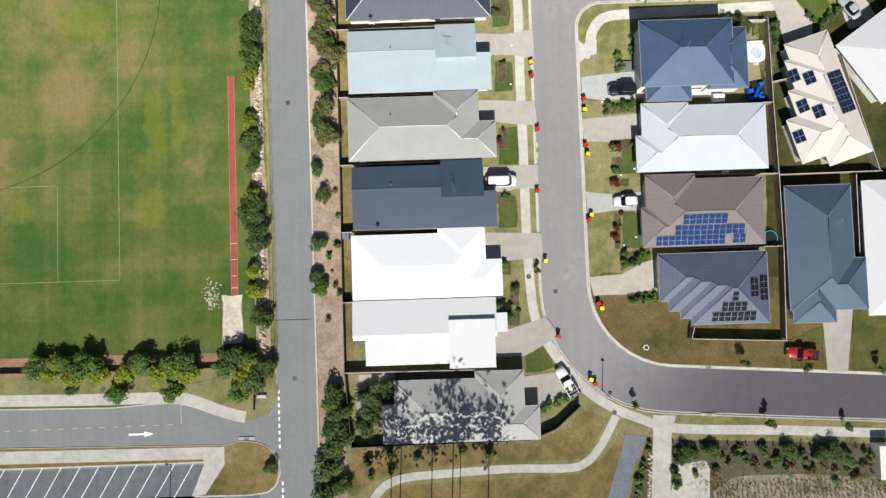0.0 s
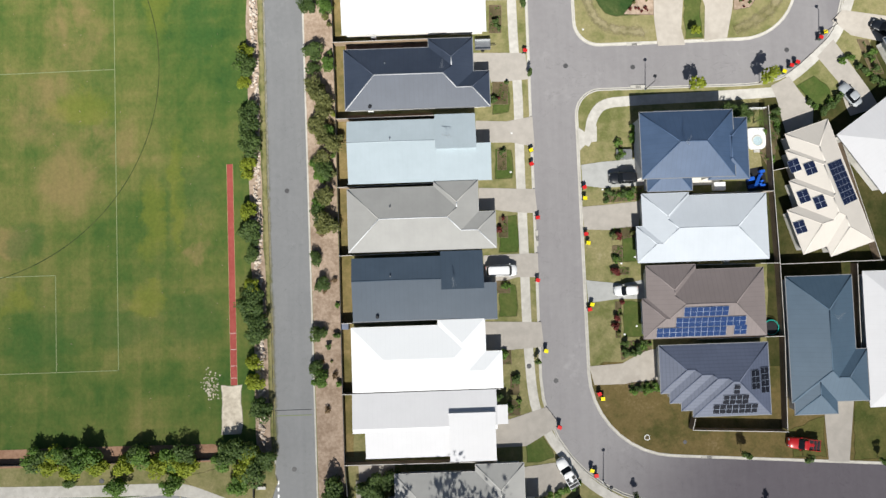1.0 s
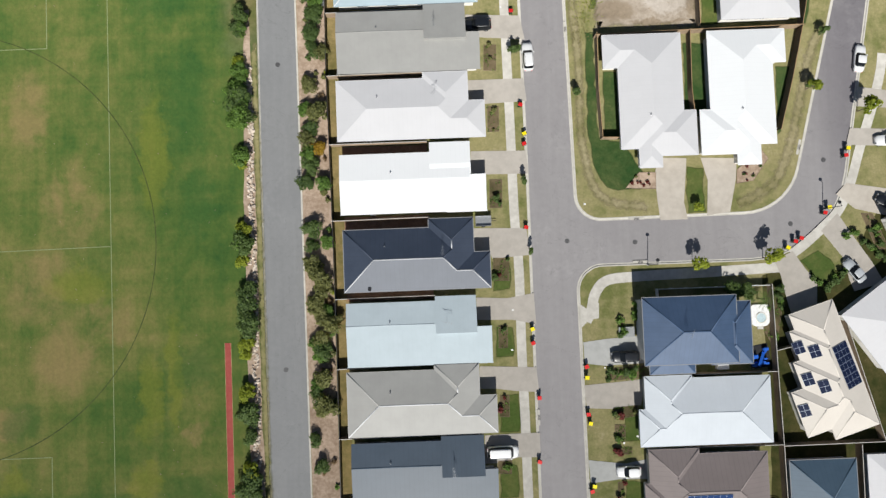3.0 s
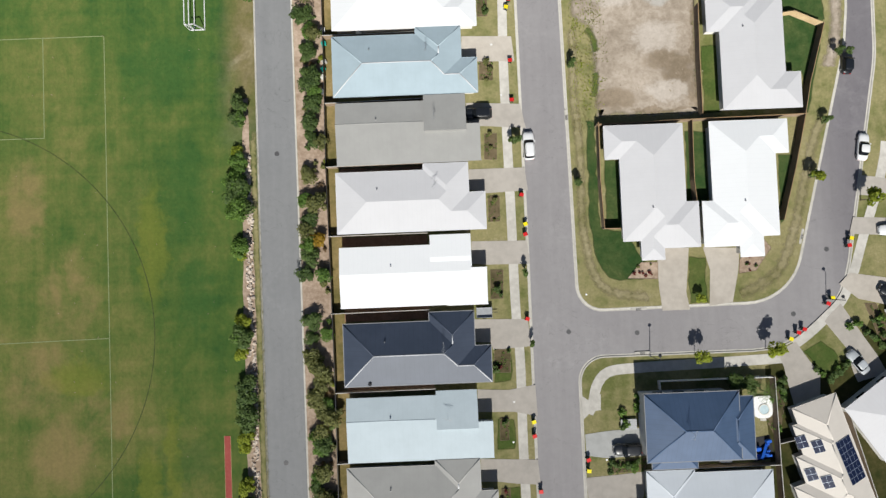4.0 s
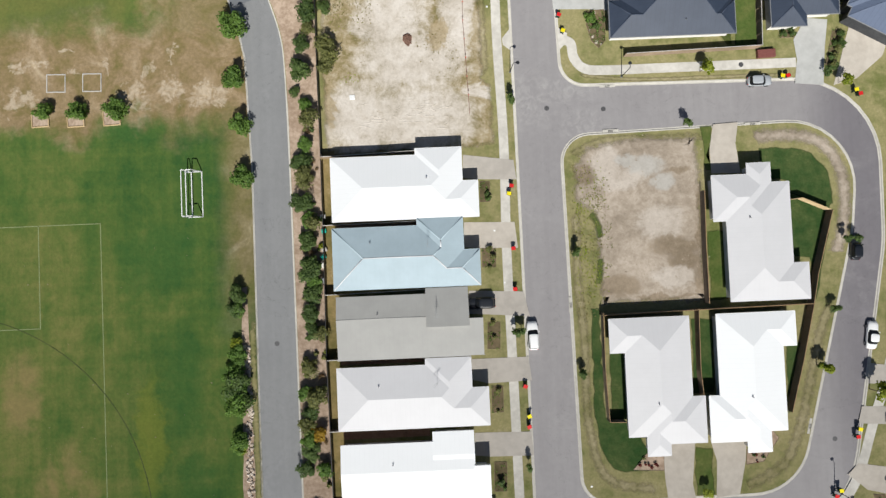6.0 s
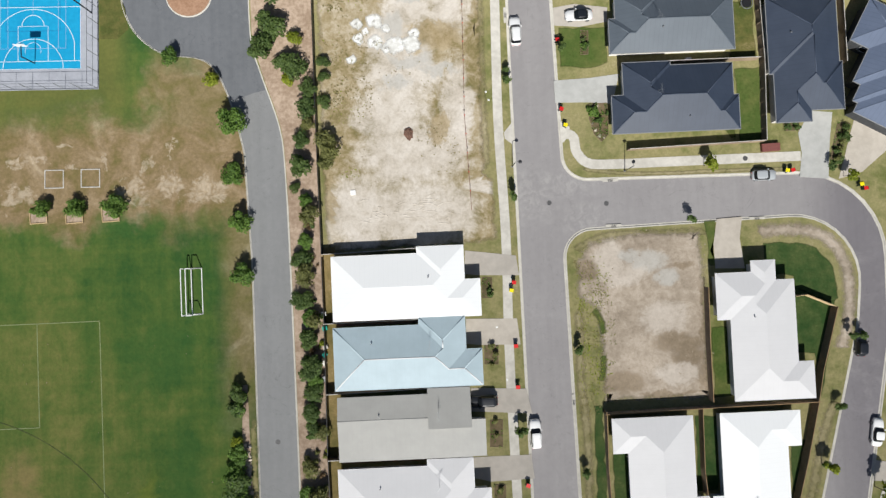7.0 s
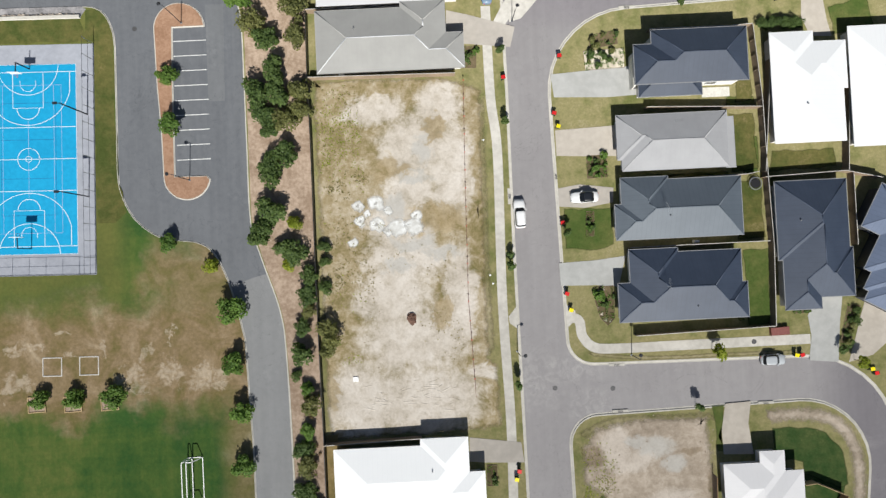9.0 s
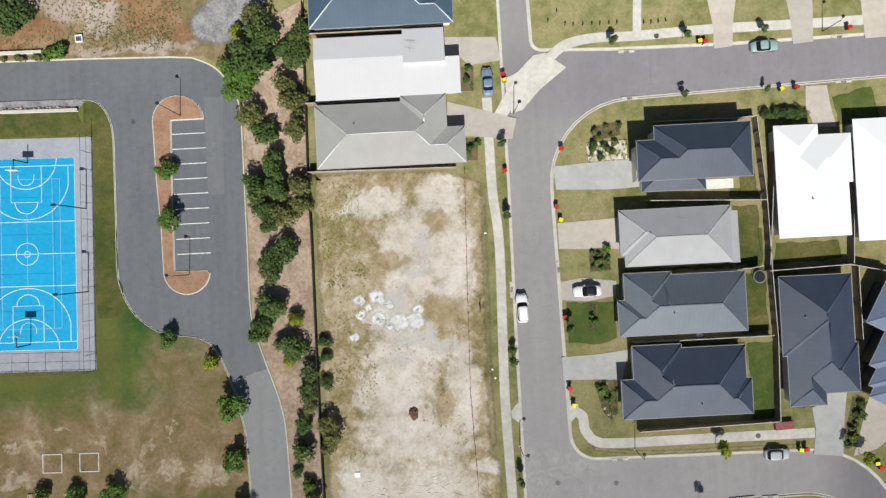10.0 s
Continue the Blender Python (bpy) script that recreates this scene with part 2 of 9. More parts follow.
LIME = speckled("lime_dust", (0.55, 0.54, 0.51), (0.84, 0.845, 0.84), 1.6, 0.6, 0.95, 0.02, 0.1)
GREYSILT = speckled("grey_silt", (0.43, 0.415, 0.39), (0.54, 0.525, 0.5), 0.6, 0.2, 0.95, 0.01, 0.1)
LENS = plain("lamp_lens", (0.3, 0.31, 0.33), 0.2, 0.2)
BARK = speckled("bark", (0.09, 0.065, 0.045), (0.19, 0.15, 0.11), 5.0, 0.6, 0.95, 0.03)


def leaf(name, dark, light, rough=0.55):
    n = Nodes(name)
    pick = n.add("ShaderNodeNewGeometry").outputs["Random Per Island"]
    one = n.add("ShaderNodeObjectInfo").outputs["Random"]
    col = n.mix(n.math("ADD", n.math("MULTIPLY", pick, 0.75), n.math("MULTIPLY", one, 0.25)), dark, light)
    mat = n.done(col, rough, 0, spec=0.25)
    thin = n.add("ShaderNodeBsdfTranslucent", [(0, n.mix(1.0, col, (1.25, 1.2, 0.6), "MULTIPLY"))])
    both = n.add("ShaderNodeMixShader", [(1, n.bsdf.outputs[0]), (2, thin.outputs[0])])
    both.inputs[0].default_value = 0.4
    n.tree.links.new(both.outputs[0], n.tree.nodes["Material Output"].inputs[0])
    return mat


LEAF = leaf("leaf_green", (0.062, 0.128, 0.026), (0.185, 0.3, 0.06))
LEAF_DARK = leaf("leaf_dark", (0.048, 0.088, 0.027), (0.15, 0.218, 0.062))
LEAF_BRIGHT = leaf("leaf_bright", (0.135, 0.18, 0.015), (0.38, 0.43, 0.05))
LEAF_OLIVE = leaf("leaf_olive", (0.095, 0.11, 0.036), (0.265, 0.27, 0.095))
LEAF_BROWN = leaf("leaf_dead", (0.13, 0.085, 0.045), (0.3, 0.21, 0.12))
LEAF_STRAW = leaf("leaf_straw", (0.15, 0.14, 0.055), (0.36, 0.31, 0.14))
LEAF_GOLD = leaf("leaf_gold", (0.22, 0.13, 0.012), (0.5, 0.33, 0.04))
LEAF_RED = leaf("leaf_red", (0.09, 0.02, 0.018), (0.24, 0.06, 0.05))


def field_turf():
    """The playing field: mowing bands, wet and dry patches, and bare earth at its north end."""
    n = Nodes("field_turf")
    x, y, _ = n.xyz()
    big, mid, fine = n.noise(0.05, 4, 0.6, warp=0.5), n.noise(0.17, 6, 0.66, (1, 0.7, 1), 0.4), n.noise(1.9, 5, 0.72)
    bands, rows = n.noise(0.34, 4, 0.62, (1, 0.02, 1)), n.noise(0.55, 2, 0.5, (0.025, 1, 1))
    m = n.math("ADD", n.math("MULTIPLY", big, 0.42), n.math("ADD", n.math("MULTIPLY", mid, 0.27), n.math("ADD", n.math("MULTIPLY", bands, 0.2), n.math("MULTIPLY", rows, 0.11))))
    m = n.math("ADD", m, n.math("MULTIPLY", n.math("SUBTRACT", n.noise(0.8, 6, 0.75, (1, 0.7, 1), 0.6), 0.5), 0.17))
    # the western half of the field is drier, the strip along its eastern side stays wetter
    dry = n.math("MULTIPLY", n.math("MULTIPLY", n.step(x, -49.0, -60.0), n.step(y, 94.0, 80.0)), n.step(y, -4.0, 12.0))
    wet = n.math("MAXIMUM", n.math("MULTIPLY", n.step(x, -52.0, -44.0), n.step(y, 38.0, 60.0)), n.math("MULTIPLY", n.step(y, 92.0, 102.0), n.step(x, -66.0, -50.0)))
    m = n.math("ADD", m, n.math("SUBTRACT", n.math("MULTIPLY", dry, 0.042), n.math("MULTIPLY", wet, 0.07)))
    col = n.ramp(m, [(0.36, (0.037, 0.091, 0.027)), (0.45, (0.07, 0.121, 0.033)), (0.52, (0.11, 0.143, 0.043)), (0.59, (0.158, 0.166, 0.058)), (0.68, (0.235, 0.197, 0.09))])
    sx = n.math("ADD", x, n.math("MULTIPLY", n.math("SUBTRACT", n.noise(0.2, 5, 0.65), 0.5), 9.0))
    sy = n.math("ADD", y, n.math("MULTIPLY", n.math("SUBTRACT", n.noise(0.2, 5, 0.65, (1, 1, 1), 0.7), 0.5), 9.0))
    straw = n.any([n.blob(sx, sy, *b, 0.85) for b in ((-62.5, 31.0, 5.5, 5.5), (-56.5, 36.0, 4.5, 4.0), (-72.5, 20.5, 3.0, 2.6), (-67.0, 43.0, 4.5, 6.0), (-61.0, 56.0, 4.0, 7.0), (-40.2, 17.5, 2.6, 1.6), (-68.0, 72.0, 3.0, 7.0))])
    col = n.mix(n.math("MULTIPLY", straw, n.math("MULTIPLY", n.step(mid, 0.3, 0.62), 0.8)), col, (0.225, 0.18, 0.085))
    lime = n.any([n.blob(sx, sy, *b, 0.85) for b in ((-49.4, 10.4, 2.2, 2.8), (-48.7, 23.5, 1.8, 6.5), (-70.6, 11.0, 2.4, 2.2), (-59.9, 43.0, 5.0, 3.0), (-47.0, 64.0, 2.2, 9.0), (-44.0, 28.0, 1.6, 9.0))])
    col = n.mix(n.math("MULTIPLY", lime, 0.5), col, (0.172, 0.19, 0.036))
    deep = n.any([n.blob(sx, sy, *b, 0.85) for b in ((-69.6, 20.6, 3.0, 3.0), (-41.0, 28.8, 3.2, 3.4), (-56.0, 6.0, 8.0, 3.0), (-42.0, 7.0, 5.0, 4.0), (-41.0, 73.0, 3.2, 9.0), (-45.0, 94.0, 7.0, 5.0), (-40.0, 56.0, 2.6, 6.0), (-49.0, 116.0, 6.0, 2.0), (-67.0, 4.0, 6.0, 4.0))])
    col = n.mix(n.math("MULTIPLY", deep, 0.45), col, (0.034, 0.1, 0.03))
    wob = n.math("MULTIPLY", n.math("SUBTRACT", n.noise(0.09, 5, 0.65), 0.5), 20.0)
    yy = n.math("ADD", y, wob)
    bare = n.math("MULTIPLY", n.step(yy, 113.5, 119.0), n.step(yy, 137.5, 130.0))
    bare2 = n.math("MULTIPLY", n.math("MULTIPLY", n.step(n.math("ADD", x, wob), -47.0, -42.0), n.step(yy, 111.0, 120.0)), n.step(yy, 148.0, 141.0))
    edge = n.math("MULTIPLY", n.math("MULTIPLY", n.step(n.math("ADD", x, n.math("MULTIPLY", wob, 0.3)), -36.5, -31.0), n.step(y, 76.0, 92.0)), 0.7)
    soil = n.ramp(n.math("ADD", n.math("MULTIPLY", n.noise(0.16, 6, 0.66, warp=0.7), 0.86), n.math("MULTIPLY", fine, 0.14)), [(0.33, (0.135, 0.126, 0.051)), (0.42, (0.18, 0.144, 0.071)), (0.5, (0.227, 0.172, 0.104)), (0.58, (0.278, 0.215, 0.144)), (0.68, (0.36, 0.298, 0.222))])
    chalk = n.any([n.blob(sx, sy, *b, 0.8) for b in ((-66.7, 121.4, 3.6, 2.4), (-49.0, 120.8, 3.4, 2.6), (-65.0, 127.3, 2.4, 1.2), (-68.0, 126.5, 1.6, 0.9), (-60.1, 129.2, 2.2, 0.5), (-52.1, 127.2, 0.5, 2.0), (-41.7, 128.1, 0.6, 1.2), (-38.0, 120.6, 2.2, 1.8), (-46.2, 125.2, 1.0, 2.2), (-34.4, 121.0, 2.0, 1.8), (-42.0, 122.6, 2.0, 2.4), (-58.0, 125.8, 1.0, 0.7))])
    chalk = n.step(n.math("ADD", chalk, n.math("MULTIPLY", n.math("SUBTRACT", n.noise(0.7, 6, 0.75, warp=1.0), 0.5), 3.4)), 0.5, 1.3)
    soil = n.mix(n.math("MULTIPLY", chalk, 0.62), soil, (0.48, 0.42, 0.36))
    col = n.mix(n.math("MAXIMUM", n.math("MAXIMUM", bare, n.math("MULTIPLY", bare2, 0.85)), edge), col, soil)
    col = n.mix(n.math("MULTIPLY", n.math("MULTIPLY", n.step(yy, 132.0, 139.0), n.step(x, -46.0, -52.0)), 0.62), col, (0.15, 0.142, 0.05))
    col = n.mix(1.0, col, n.ramp(fine, [(0.25, (1.0, 0.99, 0.93)), (0.72, (1.36, 1.32, 1.2))]), "MULTIPLY")
    return n.done(col, 0.95, 0, fine, 0.05, 0.03)


def lot_earth(name, base, pale, dark, pale_spots, dark_spots, wander=3.0, grey_spots=()):
    """A cleared building lot: a base of weeds or earth, scraped pale ground and darker patches, each with a ragged edge."""
    n = Nodes(name)
    x, y, _ = n.xyz()
    big, mid, fine, grit = n.noise(0.09, 4, 0.6, warp=0.6), n.noise(0.5, 6, 0.72, warp=0.4), n.noise(2.2, 6, 0.78, warp=0.5), n.noise(7.0, 3, 0.7)
    sx = n.math("MULTIPLY", n.math("SUBTRACT", n.noise(0.22, 7, 0.72, warp=0.4), 0.5), wander * 3.2)
    sy = n.math("MULTIPLY", n.math("SUBTRACT", n.noise(0.22, 7, 0.72, (1, 1, 1), 0.8), 0.5), wander * 3.2)
    xs, ys = n.math("ADD", x, sx), n.math("ADD", y, sy)
    m = n.math("ADD", n.math("MULTIPLY", big, 0.42), n.math("ADD", n.math("MULTIPLY", mid, 0.42), n.math("MULTIPLY", fine, 0.16)))
    col = n.ramp(m, base)
    p = n.any([n.blob(xs, ys, *s, 0.9) for s in pale_spots])
    p = n.step(n.math("ADD", p, n.math("ADD", n.math("MULTIPLY", n.math("SUBTRACT", mid, 0.5), 1.5), n.math("MULTIPLY", n.math("SUBTRACT", fine, 0.5), 0.5))), -0.1, 1.0)
    col = n.mix(p, col, n.ramp(m, pale))
    d = n.any([n.blob(xs, ys, *s, 0.9) for s in dark_spots])
    d = n.step(n.math("ADD", d, n.math("ADD", n.math("MULTIPLY", n.math("SUBTRACT", mid, 0.5), 2.2), n.math("MULTIPLY", n.math("SUBTRACT", fine, 0.5), 0.9))), 0.2, 0.9)
    col = n.mix(n.math("MULTIPLY", d, 0.8), col, n.ramp(m, dark))
    if grey_spots:
        g = n.any([n.blob(xs, ys, *s, 0.9) for s in grey_spots])
        g = n.step(n.math("ADD", g, n.math("MULTIPLY", n.math("SUBTRACT", mid, 0.5), 1.2)), 0.1, 1.1)
        col = n.mix(n.math("MULTIPLY", g, 0.75), col, (0.44, 0.43, 0.41))
    col = n.mix(1.0, col, n.ramp(fine, [(0.28, (0.86, 0.845, 0.81)), (0.42, (1.05, 1.04, 1.02)), (0.72, (1.17, 1.165, 1.15))]), "MULTIPLY")
    mat = n.done(col, 0.97, 0, n.math("ADD", n.math("ADD", mid, fine), n.math("MULTIPLY", grit, 0.3)), 0.12, 0.08)
    n.bsdf.inputs["Diffuse Roughness"].default_value = 0.5
    return mat


FIELD = field_turf()
LOT_A = lot_earth("lot_earth", [(0.37, (0.145, 0.135, 0.052)), (0.44, (0.225, 0.185, 0.09)), (0.51, (0.315, 0.255, 0.152)), (0.6, (0.43, 0.368, 0.268))],
                  [(0.36, (0.39, 0.348, 0.295)), (0.47, (0.495, 0.45, 0.395)), (0.6, (0.61, 0.572, 0.53))], [(0.4, (0.23, 0.175, 0.085)), (0.58, (0.4, 0.32, 0.2))],
                  [(-7.0, 163.4, 4.6, 2.6), (3.6, 163.7, 3.7, 3.8), (-0.4, 157.0, 6.0, 5.4), (5.5, 153.0, 3.4, 7.2), (-1.6, 150.2, 4.2, 3.2), (-3.9, 144.3, 5.4, 4.2), (-2.5, 139.2, 6.2, 4.4), (-4.8, 132.6, 5.8, 5.6), (6.0, 132.0, 2.6, 8.5), (-1.9, 125.7, 9.0, 5.2), (-10.2, 116.1, 7.6, 5.8), (-0.1, 115.6, 8.2, 5.8), (10.0, 120.0, 3.4, 1.3)],
                  [(2.6, 160.1, 2.0, 2.2), (2.5, 145.4, 4.4, 2.6), (2.7, 129.6, 1.6, 2.6), (-4.7, 153.7, 3.0, 2.0), (-16.1, 118.0, 1.6, 4.2)], 2.4,
                  [(-4.2, 147.4, 2.2, 2.2), (-1.5, 141.4, 4.2, 1.4), (2.6, 139.4, 3.6, 1.0), (-1.0, 152.2, 3.2, 0.9), (0.8, 156.5, 1.6, 2.6), (-4.4, 137.6, 2.6, 1.2)])
LOT_B = lot_earth("corner_lot_earth", [(0.36, (0.235, 0.193, 0.15)), (0.5, (0.355, 0.3, 0.243)), (0.62, (0.47, 0.405, 0.34))],
                  [(0.36, (0.385, 0.335, 0.285)), (0.6, (0.53, 0.48, 0.43))], [(0.38, (0.165, 0.128, 0.085)), (0.6, (0.285, 0.225, 0.16))],
                  [(30.1, 106.2, 2.6, 3.2), (38.9, 96.7, 3.6, 2.8), (32.1, 104.2, 4.0, 2.0), (40.8, 87.5, 4.0, 1.6)],
                  [(25.9, 104.8, 2.6, 1.6), (40.9, 92.5, 4.2, 1.7), (42.5, 90.3, 2.6, 1.8), (31.4, 86.2, 3.4, 2.0), (45.1, 86.6, 1.6, 2.6), (38.7, 84.0, 5.0, 0.6), (42.2, 105.2, 1.6, 0.7), (45.6, 96.0, 0.8, 8.0)], 1.5,
                  [(36.8, 106.2, 3.0, 1.8), (33.2, 107.0, 2.0, 1.0), (39.4, 103.4, 2.0, 1.6)])
ROUGH = lot_earth("rough_earth", [(0.36, (0.11, 0.105, 0.042)), (0.46, (0.185, 0.148, 0.072)), (0.56, (0.265, 0.2, 0.115)), (0.64, (0.35, 0.285, 0.19))],
                  [(0.36, (0.26, 0.2, 0.15)), (0.6, (0.44, 0.38, 0.335))], [(0.38, (0.19, 0.098, 0.048)), (0.6, (0.31, 0.18, 0.1))],
                  [(-56.0, 199.0, 4.0, 3.0), (-50.5, 196.5, 2.6, 3.4), (-41.5, 191.0, 6.0, 1.0), (-51.0, 190.6, 4.0, 0.8), (-61.0, 201.0, 4.0, 2.4)],
                  [(-42.0, 196.6, 4.6, 3.4), (-38.0, 193.2, 3.0, 1.8), (-60.5, 195.0, 5.0, 2.6), (-46.0, 200.5, 5.0, 2.0), (-66.0, 192.6, 5.0, 1.4)], 2.0)

SHEETS = (
    ("white", (0.765, 0.775, 0.785), 0.01), ("pearl", (0.585, 0.58, 0.592), 0.02), ("grey", (0.33, 0.325, 0.31), 0.05), ("ash", (0.43, 0.43, 0.43), 0.05),
    ("paleblue", (0.41, 0.475, 0.51), 0.04), ("sky", (0.36, 0.445, 0.49), 0.05), ("navy", (0.028, 0.041, 0.07), 0.08), ("ironstone", (0.031, 0.053, 0.082), 0.06),
    ("blue", (0.042, 0.08, 0.155), 0.08), ("teal", (0.048, 0.087, 0.13), 0.06), ("brown", (0.2, 0.168, 0.162), 0.05), ("slate", (0.078, 0.094, 0.145), 0.06),
    ("ice", (0.51, 0.545, 0.585), 0.03), ("cream", (0.59, 0.545, 0.49), 0.03), ("basalt", (0.086, 0.106, 0.13), 0.06), ("dove", (0.335, 0.335, 0.345), 0.05), ("steel", (0.115, 0.145, 0.215), 0.06))
ROOF = {k: sheet_roof("roof_" + k, c, f, 0.57 if sum(c) < 0.45 else 0.6, 0.8 if sum(c) < 0.45 else 0.3, k == "slate") for k, c, f in SHEETS}

CAPS = {k: plain("cap_" + k, tuple(min(0.8, v * 1.06 + 0.012) for v in c), 0.6, 0, 0.3, 0.05) for k, c, f in SHEETS}
DARK_ROOFS = ("steel", "navy", "ironstone", "blue", "teal", "slate", "basalt")
GUTTER = plain("gutter_grey", (0.25, 0.255, 0.265), 0.45, 0, 0.4, 0.1)
# pale cap colours that carry the sun's glint on ridges and south hips
CAP_LIT_PALE = plain("cap_off_white", (0.5, 0.51, 0.53), 0.6, 0, 0.3, 0.05)
CAP_LIT_WHITE = plain("cap_white", (0.62, 0.63, 0.64), 0.6, 0, 0.3, 0.05)

# ---- building blocks ----
def part(name, bm, mat, parent=None, label=""):
    """Links a bmesh as one mesh object, under its thing if there is one."""
    me = bpy.data.meshes.new(name)
    bm.to_mesh(me)
    bm.free()
    me.materials.append(mat)
    ob = new(name, me)
    ob.parent = parent
    if label:
        ob["label"] = label
    return ob


def thing(name, x, y, z=0.0, turn=0.0, label="", category="", group=""):
    ob = new(name)
    ob.matrix_basis = pose(x, y, z, 0, 0, turn)
    return tagged(ob, label, category, group)


def box(bm, x0, x1, y0, y1, z0, z1):
    v = [bm.verts.new(p) for p in ((x0, y0, z0), (x1, y0, z0), (x1, y1, z0), (x0, y1, z0), (x0, y0, z1), (x1, y0, z1), (x1, y1, z1), (x0, y1, z1))]
    for f in ((3, 2, 1, 0), (4, 5, 6, 7), (0, 1, 5, 4), (1, 2, 6, 5), (2, 3, 7, 6), (3, 0, 4, 7)):
        bm.faces.new([v[i] for i in f])
    return bm


def boxes(*rows):
    bm = bmesh.new()
    for r in rows:
        box(bm, *r)
    return bm


def bar(bm, a, b, w, h):
    """A bar of width w and height h between two points."""
    a, b = Vector(a), Vector(b)
    d = (b - a).normalized()
    s = d.cross(Vector((0, 0, 1)))
    s = (s.normalized() if s.length > 1e-4 else Vector((1, 0, 0))) * w / 2
    u = s.cross(d).normalized() * h / 2
    v = [bm.verts.new(p + i * s + j * u) for p in (a, b) for i, j in ((-1, -1), (1, -1), (1, 1), (-1, 1))]
    for f in ((3, 2, 1, 0), (4, 5, 6, 7), (0, 1, 5, 4), (1, 2, 6, 5), (2, 3, 7, 6), (3, 0, 4, 7)):
        bm.faces.new([v[i] for i in f])
    return bm


def area_of(ring):
    return sum(a[0] * b[1] - b[0] * a[1] for a, b in zip(ring, ring[1:] + ring[:1])) / 2


def slab(bm, ring, z0, z1):
    """An upright prism over a ring of (x, y)."""
    ring = [p for i, p in enumerate(ring) if (Vector(p) - Vector(ring[i - 1])).length > 0.02]
    ring = ring if area_of(ring) > 0 else ring[::-1]
    low, high = [bm.verts.new((x, y, z0)) for x, y in ring], [bm.verts.new((x, y, z1)) for x, y in ring]
    top = bm.faces.new(high)
    for i in range(len(ring)):
        j = (i + 1) % len(ring)
        bm.faces.new((low[i], low[j], high[j], high[i]))
    if len(ring) > 4:
        top.normal_update()
        bmesh.ops.triangulate(bm, faces=[top], ngon_method="BEAUTY")
    return bm


def rounded(corners, steps=9):
    """A ring of (x, y) from corners (x, y, radius)."""
    ring = []
    for i, c in enumerate(corners):
        p, r = Vector(c[:2]), c[2] if len(c) > 2 else 0
        if not r:
            ring.append(tuple(p))
            continue
        a, b = (Vector(corners[i - 1][:2]) - p).normalized(), (Vector(corners[(i + 1) % len(corners)][:2]) - p).normalized()
        half = a.angle(b) / 2
        reach = r / math.tan(half)
        mid = p + (a + b).normalized() * r / math.sin(half)
        u, v = p + a * reach - mid, p + b * reach - mid
        turn = u.angle_signed(v)
        for k in range(steps + 1):
            w = u.copy()
            w.rotate(Matrix.Rotation(-turn * k / steps, 2))
            ring.append(tuple(mid + w))
    return ring


def inset(ring, d):
    """The ring moved inwards by d, or by what d gives for a place."""
    s = 1 if area_of(ring) > 0 else -1
    out = []
    for i, p in enumerate(ring):
        p, a, b = Vector(p), Vector(ring[i - 1]), Vector(ring[(i + 1) % len(ring)])
        u, v = (p - a).normalized(), (b - p).normalized()
        n = Vector((-(u + v).y, (u + v).x)).normalized()
        out.append(tuple(p + n * s * (d(p.x, p.y) if callable(d) else d) / max(0.5, n.dot(Vector((-u.y, u.x))))))
    return out


def smooth(pts, steps=6):
    """A smooth line through points."""
    p = [Vector(pts[0])] + [Vector(q) for q in pts] + [Vector(pts[-1])]
    out = []
    for a, b, c, d in zip(p, p[1:], p[2:], p[3:]):
        for k in range(steps):
            t = k / steps
            out.append(tuple(0.5 * (2 * b + (c - a) * t + (2 * a - 5 * b + 4 * c - d) * t * t + (3 * b - a - 3 * c + d) * t ** 3)))
    return out + [tuple(pts[-1])]


def ribbon(pts, w):
    """The ring of a strip of width w along a line."""
    left, right = [], []
    for i, p in enumerate(pts):
        a, b = Vector(pts[max(0, i - 1)]), Vector(pts[min(len(pts) - 1, i + 1)])
        d = (b - a).normalized()
        n = Vector((-d.y, d.x)) * w / 2
        left.append(tuple(Vector(p) + n))
        right.append(tuple(Vector(p) - n))
    return left + right[::-1]


def ragged(ring, step=1.6, amp=0.4, seed=1):
    """The ring with an uneven edge, as grass grows over it."""
    rng = random.Random(seed)
    out = []
    for p, q in zip(ring, ring[1:] + ring[:1]):
        p, q = Vector(p), Vector(q)
        n = max(1, int((q - p).length / step))
        out += [tuple(p.lerp(q, k / n) + Vector((rng.uniform(-amp, amp), rng.uniform(-amp, amp)))) for k in range(n)]
    return out


def laid(name, rings, mat, z, label="", category="", kind="", thick=0.06):
    """A flat piece of ground, paving or turf with its top at z. Several rings make one mesh."""
    bm = bmesh.new()
    for r in rings:
        slab(bm, r, z - thick, z)
    return tagged(part(name, bm, mat), label, category, "", kind)


